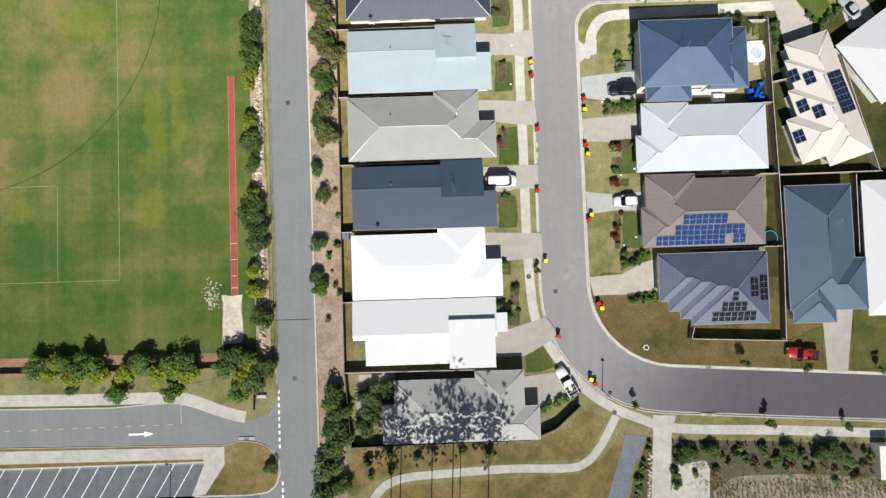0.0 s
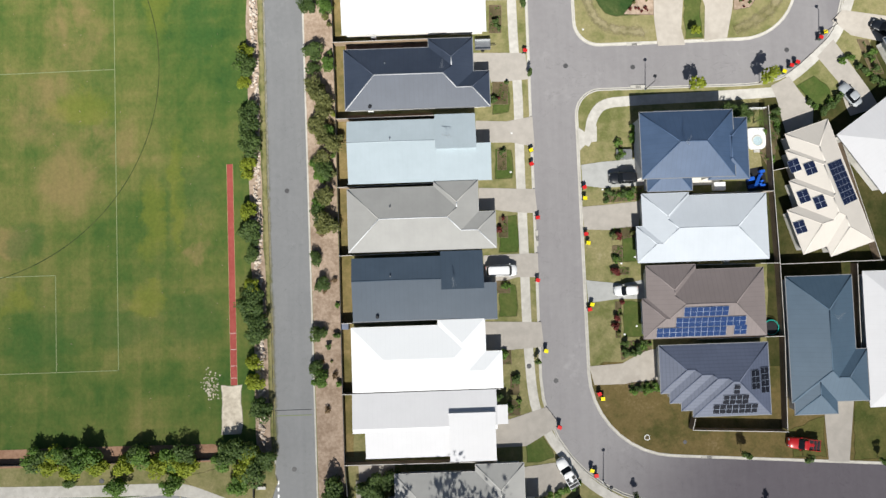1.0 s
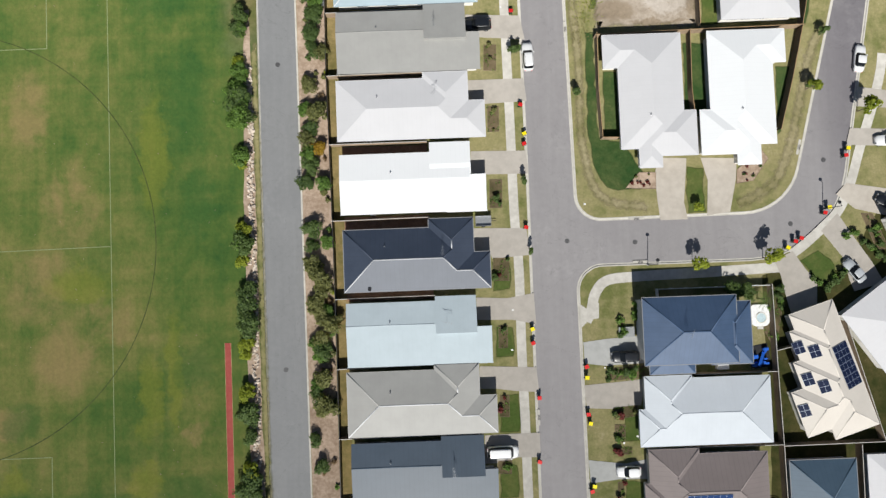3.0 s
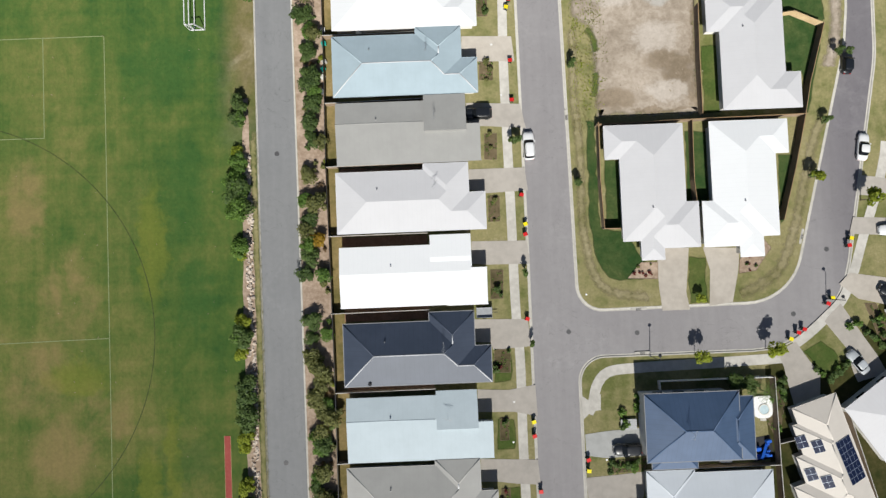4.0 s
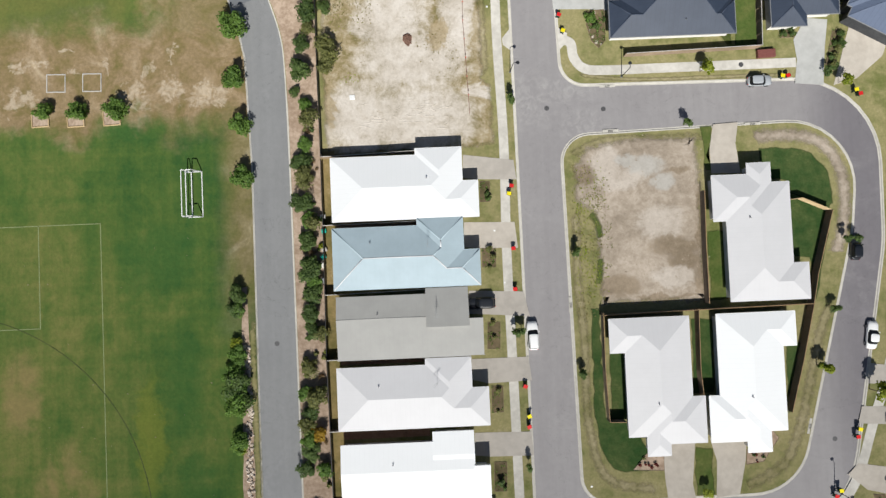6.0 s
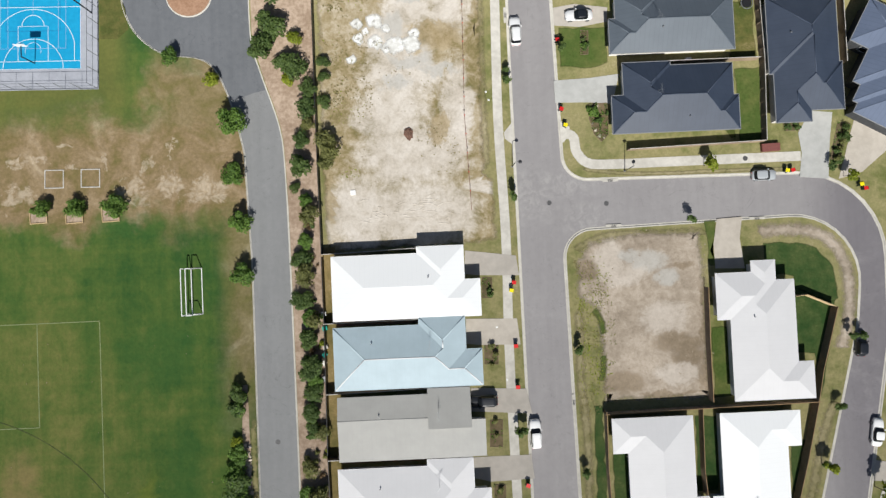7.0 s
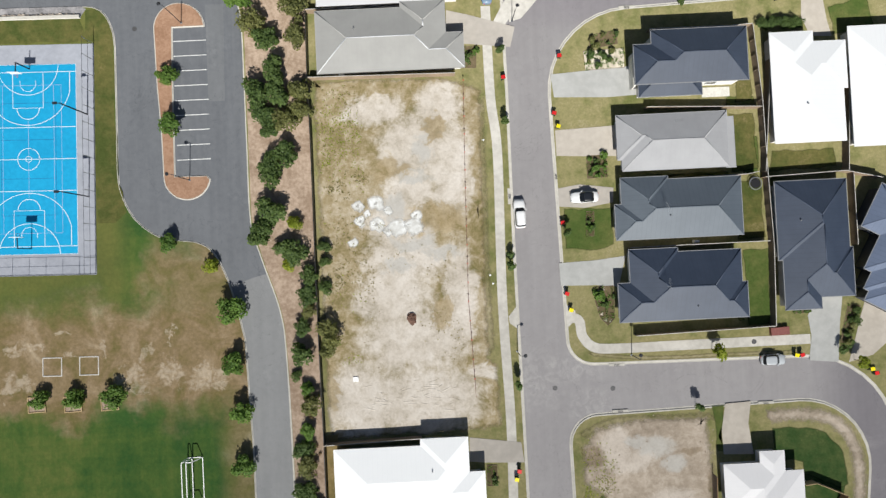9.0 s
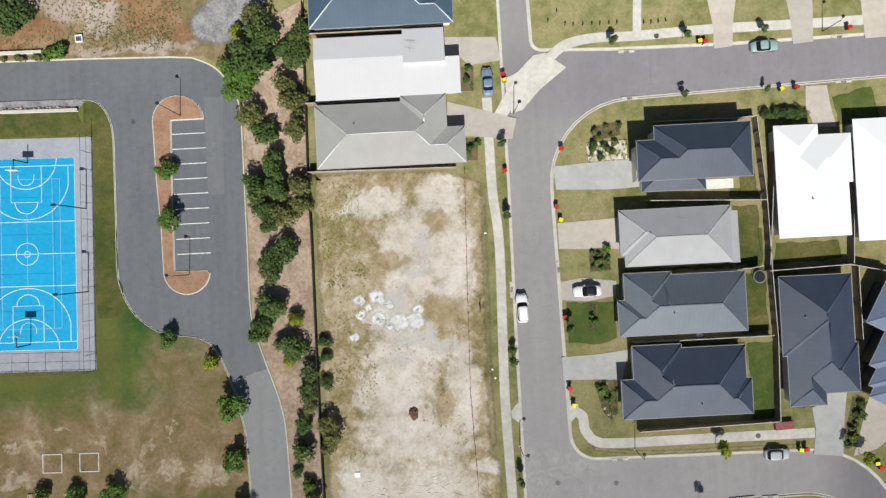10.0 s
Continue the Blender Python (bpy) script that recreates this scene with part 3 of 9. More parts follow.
def soft_edge(mat):
    """A copy of a ground material that thins out towards the rim of its patch."""
    mat = mat.copy()
    mat.name = "thinning_" + mat.name
    t = mat.node_tree
    where, cut, noise_ = t.nodes.new("ShaderNodeTexCoord"), t.nodes.new("ShaderNodeSeparateXYZ"), t.nodes.new("ShaderNodeTexNoise")
    noise_.inputs["Scale"].default_value, noise_.inputs["Detail"].default_value, noise_.inputs["Roughness"].default_value = 0.9, 6.0, 0.75
    t.links.new(where.outputs["Object"], noise_.inputs[0])
    t.links.new(where.outputs["UV"], cut.inputs[0])
    both, span = t.nodes.new("ShaderNodeMath"), t.nodes.new("ShaderNodeMapRange")
    t.links.new(cut.outputs[1], both.inputs[0])
    t.links.new(noise_.outputs[0], both.inputs[1])
    t.links.new(both.outputs[0], span.inputs[0])
    span.inputs[1].default_value, span.inputs[2].default_value = 0.72, 1.25
    clear, mix = t.nodes.new("ShaderNodeBsdfTransparent"), t.nodes.new("ShaderNodeMixShader")
    for i, o in ((0, span.outputs[0]), (1, clear.outputs[0]), (2, t.nodes["Principled BSDF"].outputs[0])):
        t.links.new(o, mix.inputs[i])
    t.links.new(mix.outputs[0], t.nodes["Material Output"].inputs[0])
    return mat


def soft_patch(name, ring, mat, z, fade, label, category):
    """A thin skin of soil or grass whose rim thins out over a width."""
    ring = ring if area_of(ring) > 0 else ring[::-1]
    ring = ragged(ring, 1.3, 0.2, len(ring))
    inner = inset(ring, fade)
    bm = bmesh.new()
    uv = bm.loops.layers.uv.new("UVMap")
    lo, hi = [bm.verts.new((x, y, z)) for x, y in ring], [bm.verts.new((x, y, z)) for x, y in inner]
    solid = set(hi)
    top = bm.faces.new(hi)
    for i in range(len(ring)):
        j = (i + 1) % len(ring)
        bm.faces.new((lo[i], lo[j], hi[j], hi[i]))
    bmesh.ops.triangulate(bm, faces=[top], ngon_method="BEAUTY")
    for f in bm.faces:
        for lp in f.loops:
            lp[uv].uv = (0.0, 1.0 if lp.vert in solid else 0.0)
    return tagged(part(name, bm, mat), label, category, "", "structure")


def soft_strip(name, pts, w, mat, z, label, category):
    """A worn strip along a line, thin at both sides and both ends."""
    bm = bmesh.new()
    uv = bm.loops.layers.uv.new("UVMap")
    left = ribbon(pts, w)
    n = len(pts)
    rows = [[bm.verts.new((*p, z)) for p in (left[i], pts[i], left[2 * n - 1 - i])] for i in range(n)]
    full = {rows[i][1] for i in range(1, n - 1)}
    for a, b in zip(rows, rows[1:]):
        for k in (0, 1):
            bm.faces.new((a[k], a[k + 1], b[k + 1], b[k]))
    for f in bm.faces:
        for lp in f.loops:
            lp[uv].uv = (0.0, 0.85 if lp.vert in full else 0.0)
        f.normal_update()
        if f.normal.z < 0:
            f.normal_flip()
    return tagged(part(name, bm, mat), label, category, "", "structure")


TOP = 0.13  # height of the kerbed blocks over the road


def block(name, corners, mat, wide=0.52):
    """A kerbed block of land: a raised bed of turf inside a concrete channel and kerb."""
    ring = rounded(corners)
    size = wide if callable(wide) else lambda x, y: wide
    inner = inset(ring, size)
    laid(name, [inner], mat, TOP, kind="structure", thick=0.2)
    bm = bmesh.new()
    n = len(ring)
    at = lambda f: inset(ring, lambda x, y: size(x, y) * f)
    rows = [[bm.verts.new((x, y, z)) for x, y in r] for r, z in ((ring, -0.02), (ring, 0.012), (at(0.46), 0.006), (at(0.56), TOP - 0.02), (at(0.64), TOP + 0.012), (inner, TOP + 0.012), (inner, 0.0))]
    for a, b in zip(rows, rows[1:]):
        for i in range(n):
            j = (i + 1) % n
            bm.faces.new((a[i], a[j], b[j], b[i]))
    bmesh.ops.recalc_face_normals(bm, faces=bm.faces)
    tagged(part("kerb", bm, KERB), "pale concrete kerb and channel along the road edge", "kerb", "", "structure")
    return ring


# ---- ground and roads ----
def ground():
    laid("ground", [[(-2500, -2500), (2500, -2500), (2500, 2500), (-2500, 2500)]], SCRUB, -0.06, kind="structure", thick=0.3)
    laid("road_west", [[(-160, -90), (-3, -90), (-3, 260), (-160, 260)]], ASPHALT_W, 0.0, kind="structure", thick=0.05)
    laid("road_east", [[(-3, -90), (170, -90), (170, 260), (-3, 260)]], ASPHALT_E, 0.0, kind="structure", thick=0.05)


ground()
EAST = block("ground_east", [(23.3, -17.75, 14.5), (165, -27.6), (165, 183.6), (21.6, 178.4, 14), (22.9, 119.9, 4.5), (76.2, 119.3, 14), (75.6, 92, 30), (66.5, 43.4, 17), (23.0, 43.4, 4.5)], VERGE)
block("ground_island", [(23.3, 50.5, 4.5), (59.5, 50.8, 10), (71.0, 94, 25), (73.2, 113.2, 11), (22.4, 112.0, 5)], VERGE)
block("ground_middle", [(-21.9, -90), (165, -90), (165, -34.6), (15.7, -24.5, 21), (15.8, 60), (15.3, 140), (15.4, 165, 20), (14.7, 260), (-165, 260), (-165, 183.5), (-67.1, 189.8), (-53.2, 189.6), (-39.4, 189.2), *smooth([(-35.7, 188.9), (-32.5, 187.4), (-30.1, 184.7), (-28.4, 180.5), (-28.2, 170.0)], 5), *smooth([(-28.2, 157.3), (-28.1, 146.2), (-26.6, 140.1), (-24.0, 131.7), (-23.2, 124.8), (-22.9, 108)], 5), (-22.5, 30)], VERGE, lambda x, y: 0.5 if x > -10 else 0.22 if y > 118 else 0.3)
block("ground_field", [(-165, -18.0), (-74.6, -22.2), (-56.0, -22.5), *smooth([(-47.5, -22.0), (-43.8, -22.4), (-37.3, -24.7), (-33.6, -24.9), (-30.5, -23.9), (-29.0, -21.7), (-28.8, -19.4)], 4), (-28.85, 8), (-29.05, 60), (-28.95, 108.7), (-29.3, 118), *smooth([(-29.6, 127.0), (-30.9, 133.0), (-32.5, 138.1), (-34.4, 141.7), (-36.9, 143.3), (-40.5, 143.9), (-43.7, 144.9), (-47.2, 148.1), (-49.1, 152.8), (-49.3, 158.0)], 5), (-49.2, 162.1), *smooth([(-49.0, 176.0), (-49.3, 178.8), (-50.5, 181.6), (-52.6, 183.0), (-56.0, 183.1)], 5), (-67.4, 183.2), (-165, 176.0)], FIELD, 0.22)
block("ground_car_park_island", [(-165, -26.5), (-74.7, -28.2), (-37.4, -28.8), (-35.0, -28.2), (*(-32.2, -28.5), 1.5), (*(-30.1, -29.4), 1.5), (*(-28.6, -31.6), 1.5), (*(-28.4, -34.0), 1.5), (*(-29.1, -36.0), 1.5), (*(-30.5, -37.1), 1.5), (-33.8, -37.5), (-42.6, -37.4), (-40.8, -31.9), (-76.5, -32.0), (-165, -31.0)], DRYGRASS, 0.3)
block("ground_north", [(165, 260), (19.2, 260), (19.6, 195), (19.8, 187.2, 2), (33, 186.7), (53, 186.6), (165, 188.8)], VERGE)
laid("road_car_park", [[(-160, 128), (-34.4, 136.6), (-31.7, 135.7), (-27.9, 137.0), (-25.1, 137.6), (-15, 150), (-15, 200), (-160, 200)]], ASPHALT_BLUE, 0.004, "", "", "structure", 0.008)
laid("pavement_car_park", [[(-76.5, -32.2), (-41.0, -32.2), (-42.0, -35.5), (-43.5, -39.2), (-76.5, -38.1)], [(-165, -90), (-32, -90), (-32, -37.2), (-165, -37.2)]], ASPHALT_DARK, 0.006, "dark asphalt car park", "car park", "structure", 0.01)

laid("road_patch", [[(-34.0, 182.5), (-31.0, 182.4), (-31.4, 166.4), (-34.1, 166.4)]], asphalt("asphalt_patch", (0.155, 0.162, 0.172), (0.195, 0.202, 0.212)), 0.0055, "darker rectangle of newer asphalt in the car park", "road patch", "structure", 0.008)
P = TOP + 0.03


def path(name, pts, w, mat=CONCRETE, z=P, label="pale concrete footpath", bend=True):
    return laid(name, [ribbon(smooth(pts) if bend else pts, w)], mat, z, label, "footpath", "structure")


# footpaths
path("footpath", [(12.3, 180), (12.4, 165), (13.1, 155.2), (12.7, 131.2), (13.1, 111.4), (12.8, 92.3), (13.0, 68.4), (13.1, 52.3), (13.5, 43.1), (13.4, 29.5), (13.5, 18.0), (13.5, 6.5), (13.7, -2.0), (14.4, -9.5), (16.6, -14.5), (19.5, -18.6), (22.7, -22.2), (26.8, -25.0), (30.9, -26.8), (37.2, -28.7), (54.45, -29.55), (71.6, -30.6), (92.0, -31.9)], 1.55)
path("footpath", [(27.2, -26.3), (24.4, -31.2), (21.7, -33.9), (18.4, -34.6), (9.1, -34.4), (-0.2, -34.8), (-7.7, -35.3), (-11.5, -36.7), (-13.9, -39.7)], 1.35)
laid("footpath", [[(33.3, -26.4), (37.1, -26.6), (36.2, -29.3), (35.7, -37.1), (35.3, -41.7), (32.3, -41.6), (33.2, -28.8)]], CONCRETE, P + 0.01, "wide pale concrete path from the road", "footpath", "structure")
laid("footpath", [[(37.1, -34.6), (40.8, -34.1), (41.6, -34.1), (42.2, -35.5), (41.9, -41.9), (34.9, -41.7), (35.6, -39.0)]], CONCRETE, P + 0.02, "pale concrete pad beside the basin", "footpath", "structure")
laid("footpath", [[(28.7, -29.4), (32.2, -29.8), (29.6, -35.1), (27.9, -41.5), (24.7, -41.4), (26.8, -35.0)]], BLUEGRAVEL, P, "blue-grey gravel path", "footpath", "structure")
path("footpath", [(23.6, 128.0), (25.1, 127.3), (25.5, 124.9), (27.1, 123.0), (30.4, 122.5), (42.1, 122.5), (62.9, 122.5)], 1.6)
path("footpath", [(24.4, 33.8), (25.3, 35.7), (26.1, 38.5), (28.1, 40.5), (32.7, 41.0), (45.1, 41.3), (58.0, 41.7)], 1.7)
path("footpath", [(60.0, 137.9), (62.8, 138.0)], 1.6)
path("footpath", [(59.3, 43.8), (61.5, 45.3), (64.5, 47.8), (67.6, 50.8), (69.8, 55.1), (71.9, 61.3), (74.5, 68.5), (76.2, 74.3), (76.7, 77.3)], 1.6)
path("footpath", [(22.7, 185.8), (25.6, 188.0), (30.3, 188.9), (36.9, 188.9), (50.0, 189.4), (63.0, 189.5), (78.7, 189.7)], 1.6)
path("footpath", [(37.5, 189.1), (37.9, 195.8)], 1.4, CONCRETE, P + 0.008)
path("footpath", [(-76.5, -20.6), (-60.6, -20.9), (-47.5, -21.0), (-43.3, -21.4), (-37.3, -23.7), (-34.0, -24.6)], 1.9)
laid("footpath", [[(-76.5, -28.9), (-37.6, -29.3), (-37.6, -32.2), (-40.8, -36.9), (-43.1, -37.2), (-41.0, -32.1), (-41.1, -31.2), (-76.5, -31.0)]], CONCRETE, P, "pale concrete path along the car park", "footpath", "structure")
laid("threshold", [[(15.4, 183.0), (17.5, 183.9), (20.3, 186.6), (22.3, 186.9), (25.6, 184.3), (21.1, 180.9), (18.1, 177.7), (16.2, 177.2), (15.6, 180.0)]], CONCRETE, P - 0.06, "pale concrete road threshold", "threshold", "structure")
laid("footpath", [[(16.5, 182.0), (16.9, 178.7), (15.3, 176.6), (13.5, 177.4), (15.0, 180.0)]], CONCRETE, P, "pale concrete footpath", "footpath", "structure")


# ---- houses ----
FALL = 0.33
ROOFS = []


def piece_z(px, py, kind, x0, x1, y0, y1, e, extra):
    """The height of one roof piece over a place in its own axes, or nothing beside it."""
    if not (x0 < px < x1 and y0 < py < y1):
        return -9.0
    if kind == "hip":
        return e + min(px - x0, x1 - px, py - y0, y1 - py) * extra
    if kind == "gable":
        yr = y0 + (y1 - y0) * extra
        top = 0.11 * max(yr - y0, y1 - yr)
        return e + top * ((py - y0) / (yr - y0) if py < yr else (y1 - py) / (y1 - yr))
    if kind == "lean":
        return e + extra * (y1 - py) / (y1 - y0)
    return e + extra * (py - y0) / (y1 - y0)


def roof_z(x, y):
    """The height of the topmost roof over a place."""
    best = 0.0
    for inv, *piece in ROOFS:
        p = inv @ Vector((x, y, 0))
        best = max(best, piece_z(p.x, p.y, *piece))
    return TOP + best


def snapped(rects, tol=0.4):
    """Rectangles whose nearly equal sides are drawn together."""
    def groups(vals):
        out, run = {}, []
        for v in sorted(vals) + [1e9]:
            if run and v - run[0] > tol:
                for w in run:
                    out[w] = sum(run) / len(run)
                run = []
            run.append(v)
        return out
    gx, gy = groups([v for r in rects for v in r[:2]]), groups([v for r in rects for v in r[2:]])
    return [(gx[r[0]], gx[r[1]], gy[r[2]], gy[r[3]]) for r in rects]


def footprint(rects):
    """The largest rectangles that fit in the union of some, and the union's edges as (a, b, outward)."""
    xs, ys = sorted({v for r in rects for v in r[:2]}), sorted({v for r in rects for v in r[2:]})
    nx, ny = len(xs) - 1, len(ys) - 1
    full = [[any(r[0] <= (xs[i] + xs[i + 1]) / 2 <= r[1] and r[2] <= (ys[j] + ys[j + 1]) / 2 <= r[3] for r in rects) for j in range(ny)] for i in range(nx)]
    fits = []
    for i0, i1 in itertools.combinations(range(nx + 1), 2):
        for j0, j1 in itertools.combinations(range(ny + 1), 2):
            if all(full[i][j] for i in range(i0, i1) for j in range(j0, j1)):
                fits.append((i0, i1, j0, j1))
    best = [f for f in fits if not any(g != f and g[0] <= f[0] and g[1] >= f[1] and g[2] <= f[2] and g[3] >= f[3] for g in fits)]
    edges = []
    inside = lambda i, j: 0 <= i < nx and 0 <= j < ny and full[i][j]
    for j in range(ny + 1):
        for s in (-1, 1):
            run = None
            for i in range(nx + 1):
                here = i < nx and inside(i, j - 1 if s > 0 else j) and not inside(i, j if s > 0 else j - 1)
                if here and run is None:
                    run = i
                if not here and run is not None:
                    edges.append(((xs[run], ys[j]), (xs[i], ys[j]), (0, s)))
                    run = None
    for i in range(nx + 1):
        for s in (-1, 1):
            run = None
            for j in range(ny + 1):
                here = j < ny and inside(i - 1 if s > 0 else i, j) and not inside(i if s > 0 else i - 1, j)
                if here and run is None:
                    run = j
                if not here and run is not None:
                    edges.append(((xs[i], ys[run]), (xs[i], ys[j]), (s, 0)))
                    run = None
    cells = [(xs[i], xs[i + 1], ys[j], ys[j + 1]) for i in range(nx) for j in range(ny) if full[i][j]]
    return [(xs[f[0]], xs[f[1]], ys[f[2]], ys[f[3]]) for f in best], edges, cells


def half(poly, n, keep=True):
    """The part of a flat polygon where n.x * x + n.y * y + n.z is not negative, or the rest of it."""
    sg = 1 if keep else -1
    out = []
    for p, q in zip(poly, poly[1:] + poly[:1]):
        a, b = (round(sg * (n[0] * v[0] + n[1] * v[1] + n[2]), 6) for v in (p, q))
        if a >= 0:
            out.append(p)
        if a * b < 0:
            t = a / (a - b)
            out.append((p[0] + (q[0] - p[0]) * t, p[1] + (q[1] - p[1]) * t))
    return out if len(out) > 2 and abs(area_of(out)) > 1e-4 else []


def hip_union(rects, e, fall):
    """A hipped roof of one fall over a footprint of rectangles: its mesh with eaves, its cap lines and its edges."""
    fits, edges, cells = footprint(rects)
    planes = [((1, 0, -x0), (-1, 0, x1), (0, 1, -y0), (0, -1, y1)) for x0, x1, y0, y1 in fits]
    bm = bmesh.new()
    uv = bm.loops.layers.uv.new("UVMap")
    for i, (x0, x1, y0, y1) in enumerate(fits):
        for k, me in enumerate(planes[i]):
            bits = [[(x0, y0), (x1, y0), (x1, y1), (x0, y1)]]
            for q, other in enumerate(planes[i]):
                if q != k:
                    bits = [c for c in (half(c, tuple(o - m for o, m in zip(other, me))) for c in bits) if c]
            for j in range(len(fits)):
                if j == i:
                    continue
                slack = 1e-3 if j < i else -1e-3
                left = []
                for c in bits:
                    for other in planes[j]:
                        d = tuple(o - m for o, m in zip(other, me))
                        d = (d[0], d[1], d[2] + slack)
                        if abs(d[0]) + abs(d[1]) < 1e-9:
                            if d[2] < 0:
                                left.append(c)
                                c = []
                                break
                            continue
                        rest = half(c, d, False)
                        if rest:
                            left.append(rest)
                        c = half(c, d)
                        if not c:
                            break
                bits = left
            for c in bits:
                bm.faces.new([bm.verts.new((x, y, e + fall * (me[0] * x + me[1] * y + me[2]))) for x, y in c])
    bmesh.ops.remove_doubles(bm, verts=bm.verts, dist=0.012)
    for _ in range(4):
        cut = []
        for ed in bm.edges:
            a, b = ed.verts[0].co, ed.verts[1].co
            d = b - a
            for v in bm.verts:
                t = (v.co - a).dot(d) / max(1e-9, d.length_squared)
                if v not in ed.verts and 0.001 < t < 0.999 and (v.co - a - d * t).length < 0.01:
                    cut.append((ed, t))
                    break
        if not cut:
            break
        for ed, t in cut:
            bmesh.utils.edge_split(ed, ed.verts[0], t)
        bmesh.ops.remove_doubles(bm, verts=bm.verts, dist=0.012)
    bmesh.ops.dissolve_limit(bm, angle_limit=radians(1.5), verts=bm.verts[:], edges=bm.edges[:])
    bmesh.ops.recalc_face_normals(bm, faces=bm.faces)
    for f in bm.faces:
        if f.normal.z < 0:
            f.normal_flip()
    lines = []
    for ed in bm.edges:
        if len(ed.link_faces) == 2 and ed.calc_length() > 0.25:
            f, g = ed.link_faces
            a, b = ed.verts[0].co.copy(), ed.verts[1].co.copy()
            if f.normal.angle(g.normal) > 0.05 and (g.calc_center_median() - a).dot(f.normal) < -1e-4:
                # the last value marks hips turned from the sun, to be coloured darker
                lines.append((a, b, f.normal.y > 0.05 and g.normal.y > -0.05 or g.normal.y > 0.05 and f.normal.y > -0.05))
    zb = e - 0.16
    for a, b, o in edges:
        vs = [bm.verts.new((*p, z)) for p, z in ((a, zb), (b, zb), (b, e), (a, e))]
        bm.faces.new(vs if (o[1] < 0 or o[0] > 0) else vs[::-1])
    for x0, x1, y0, y1 in cells:
        bm.faces.new([bm.verts.new(p) for p in ((x0, y1, zb), (x1, y1, zb), (x1, y0, zb), (x0, y0, zb))])
    bmesh.ops.remove_doubles(bm, verts=bm.verts, dist=0.002)
    for f in bm.faces:
        f.normal_update()
        n = f.normal
        d = Vector((-n.y, n.x)).normalized() if Vector((n.x, n.y)).length > 1e-3 else Vector((1, 0))
        for lp in f.loops:
            c = lp.vert.co
            lp[uv].uv = (c.x * d.x + c.y * d.y, c.z)
    return bm, lines, fits, edges


def open_runs(a, b, others, n=40):
    """The stretches of a ridge line that no other roof piece covers."""
    a, b = Vector(a), Vector(b)
    runs, start = [], None
    for k in range(n + 1):
        p = a.lerp(b, k / n)
        free = all(piece_z(p.x, p.y, *o) < p.z - 0.015 for o in others)
        if free and start is None:
            start = k
        if start is not None and (not free or k == n):
            if k - start > 2:
                runs.append((a.lerp(b, start / n), a.lerp(b, (k if free else k - 1) / n)))
            start = None
    return runs


def roof_piece(bm, uv, kind, x0, x1, y0, y1, e, extra=None):
    """One roof over a rectangle. Returns its ridge and hip lines."""
    lines = []
    zb = e - 0.16

    def face(pts):
        vs = [bm.verts.new(p) for p in pts]
        f = bm.faces.new(vs)
        f.normal_update()
        n = f.normal
        d = Vector((-n.y, n.x)).normalized() if Vector((n.x, n.y)).length > 1e-3 else Vector((1, 0))
        for lp in f.loops:
            c = lp.vert.co
            lp[uv].uv = (c.x * d.x + c.y * d.y, c.z)

    def skirt(top):
        for a, b in zip(top, top[1:] + top[:1]):
            face([(a[0], a[1], zb), (b[0], b[1], zb), b, a])
        face([(p[0], p[1], zb) for p in reversed(top)])

    w, d = x1 - x0, y1 - y0
    c = [(x0, y0, e), (x1, y0, e), (x1, y1, e), (x0, y1, e)]
    if kind == "gable":
        # ridge along x at the share "extra" of the depth
        yr = y0 + d * (extra or 0.5)
        z = e + 0.11 * max(yr - y0, y1 - yr)
        a, b = (x0, yr, z), (x1, yr, z)
        face([c[0], c[1], b, a])
        face([c[2], c[3], a, b])
        face([c[1], c[2], b])
        face([c[3], c[0], a])
        skirt(c)
        lines = [(a, b)]
    elif kind == "lean":
        # a single fall to the north: "extra" is the rise to the south
        top = [(x0, y0, e + extra), (x1, y0, e + extra), c[2], c[3]]
        face(top)
        skirt(top)
    else:
        # a single fall: "extra" is the rise to the north
        rise = extra or 0.5
        top = [c[0], c[1], (x1, y1, e + rise), (x0, y1, e + rise)]
        face(top)
        skirt(top)
    return lines


def round_cap(a, b, w=0.09):
    """A half-round capping along a ridge or hip."""
    bm = bmesh.new()
    a, b = Vector(a), Vector(b)
    d = (b - a).normalized()
    s = d.cross(Vector((0, 0, 1))).normalized()
    u = s.cross(d).normalized()
    rows = [[bm.verts.new(p + s * w * math.cos(k * math.pi / 6) + u * (0.03 * math.sin(k * math.pi / 6) + 0.004)) for k in range(7)] for p in (a, b)]
    for k in range(6):
        bm.faces.new((rows[0][k], rows[1][k], rows[1][k + 1], rows[0][k + 1]))
    bm.faces.new(rows[0][::-1])
    bm.faces.new(rows[1])
    bmesh.ops.recalc_face_normals(bm, faces=bm.faces)
    for f in bm.faces:
        f.smooth = len(f.verts) == 4
    return bm


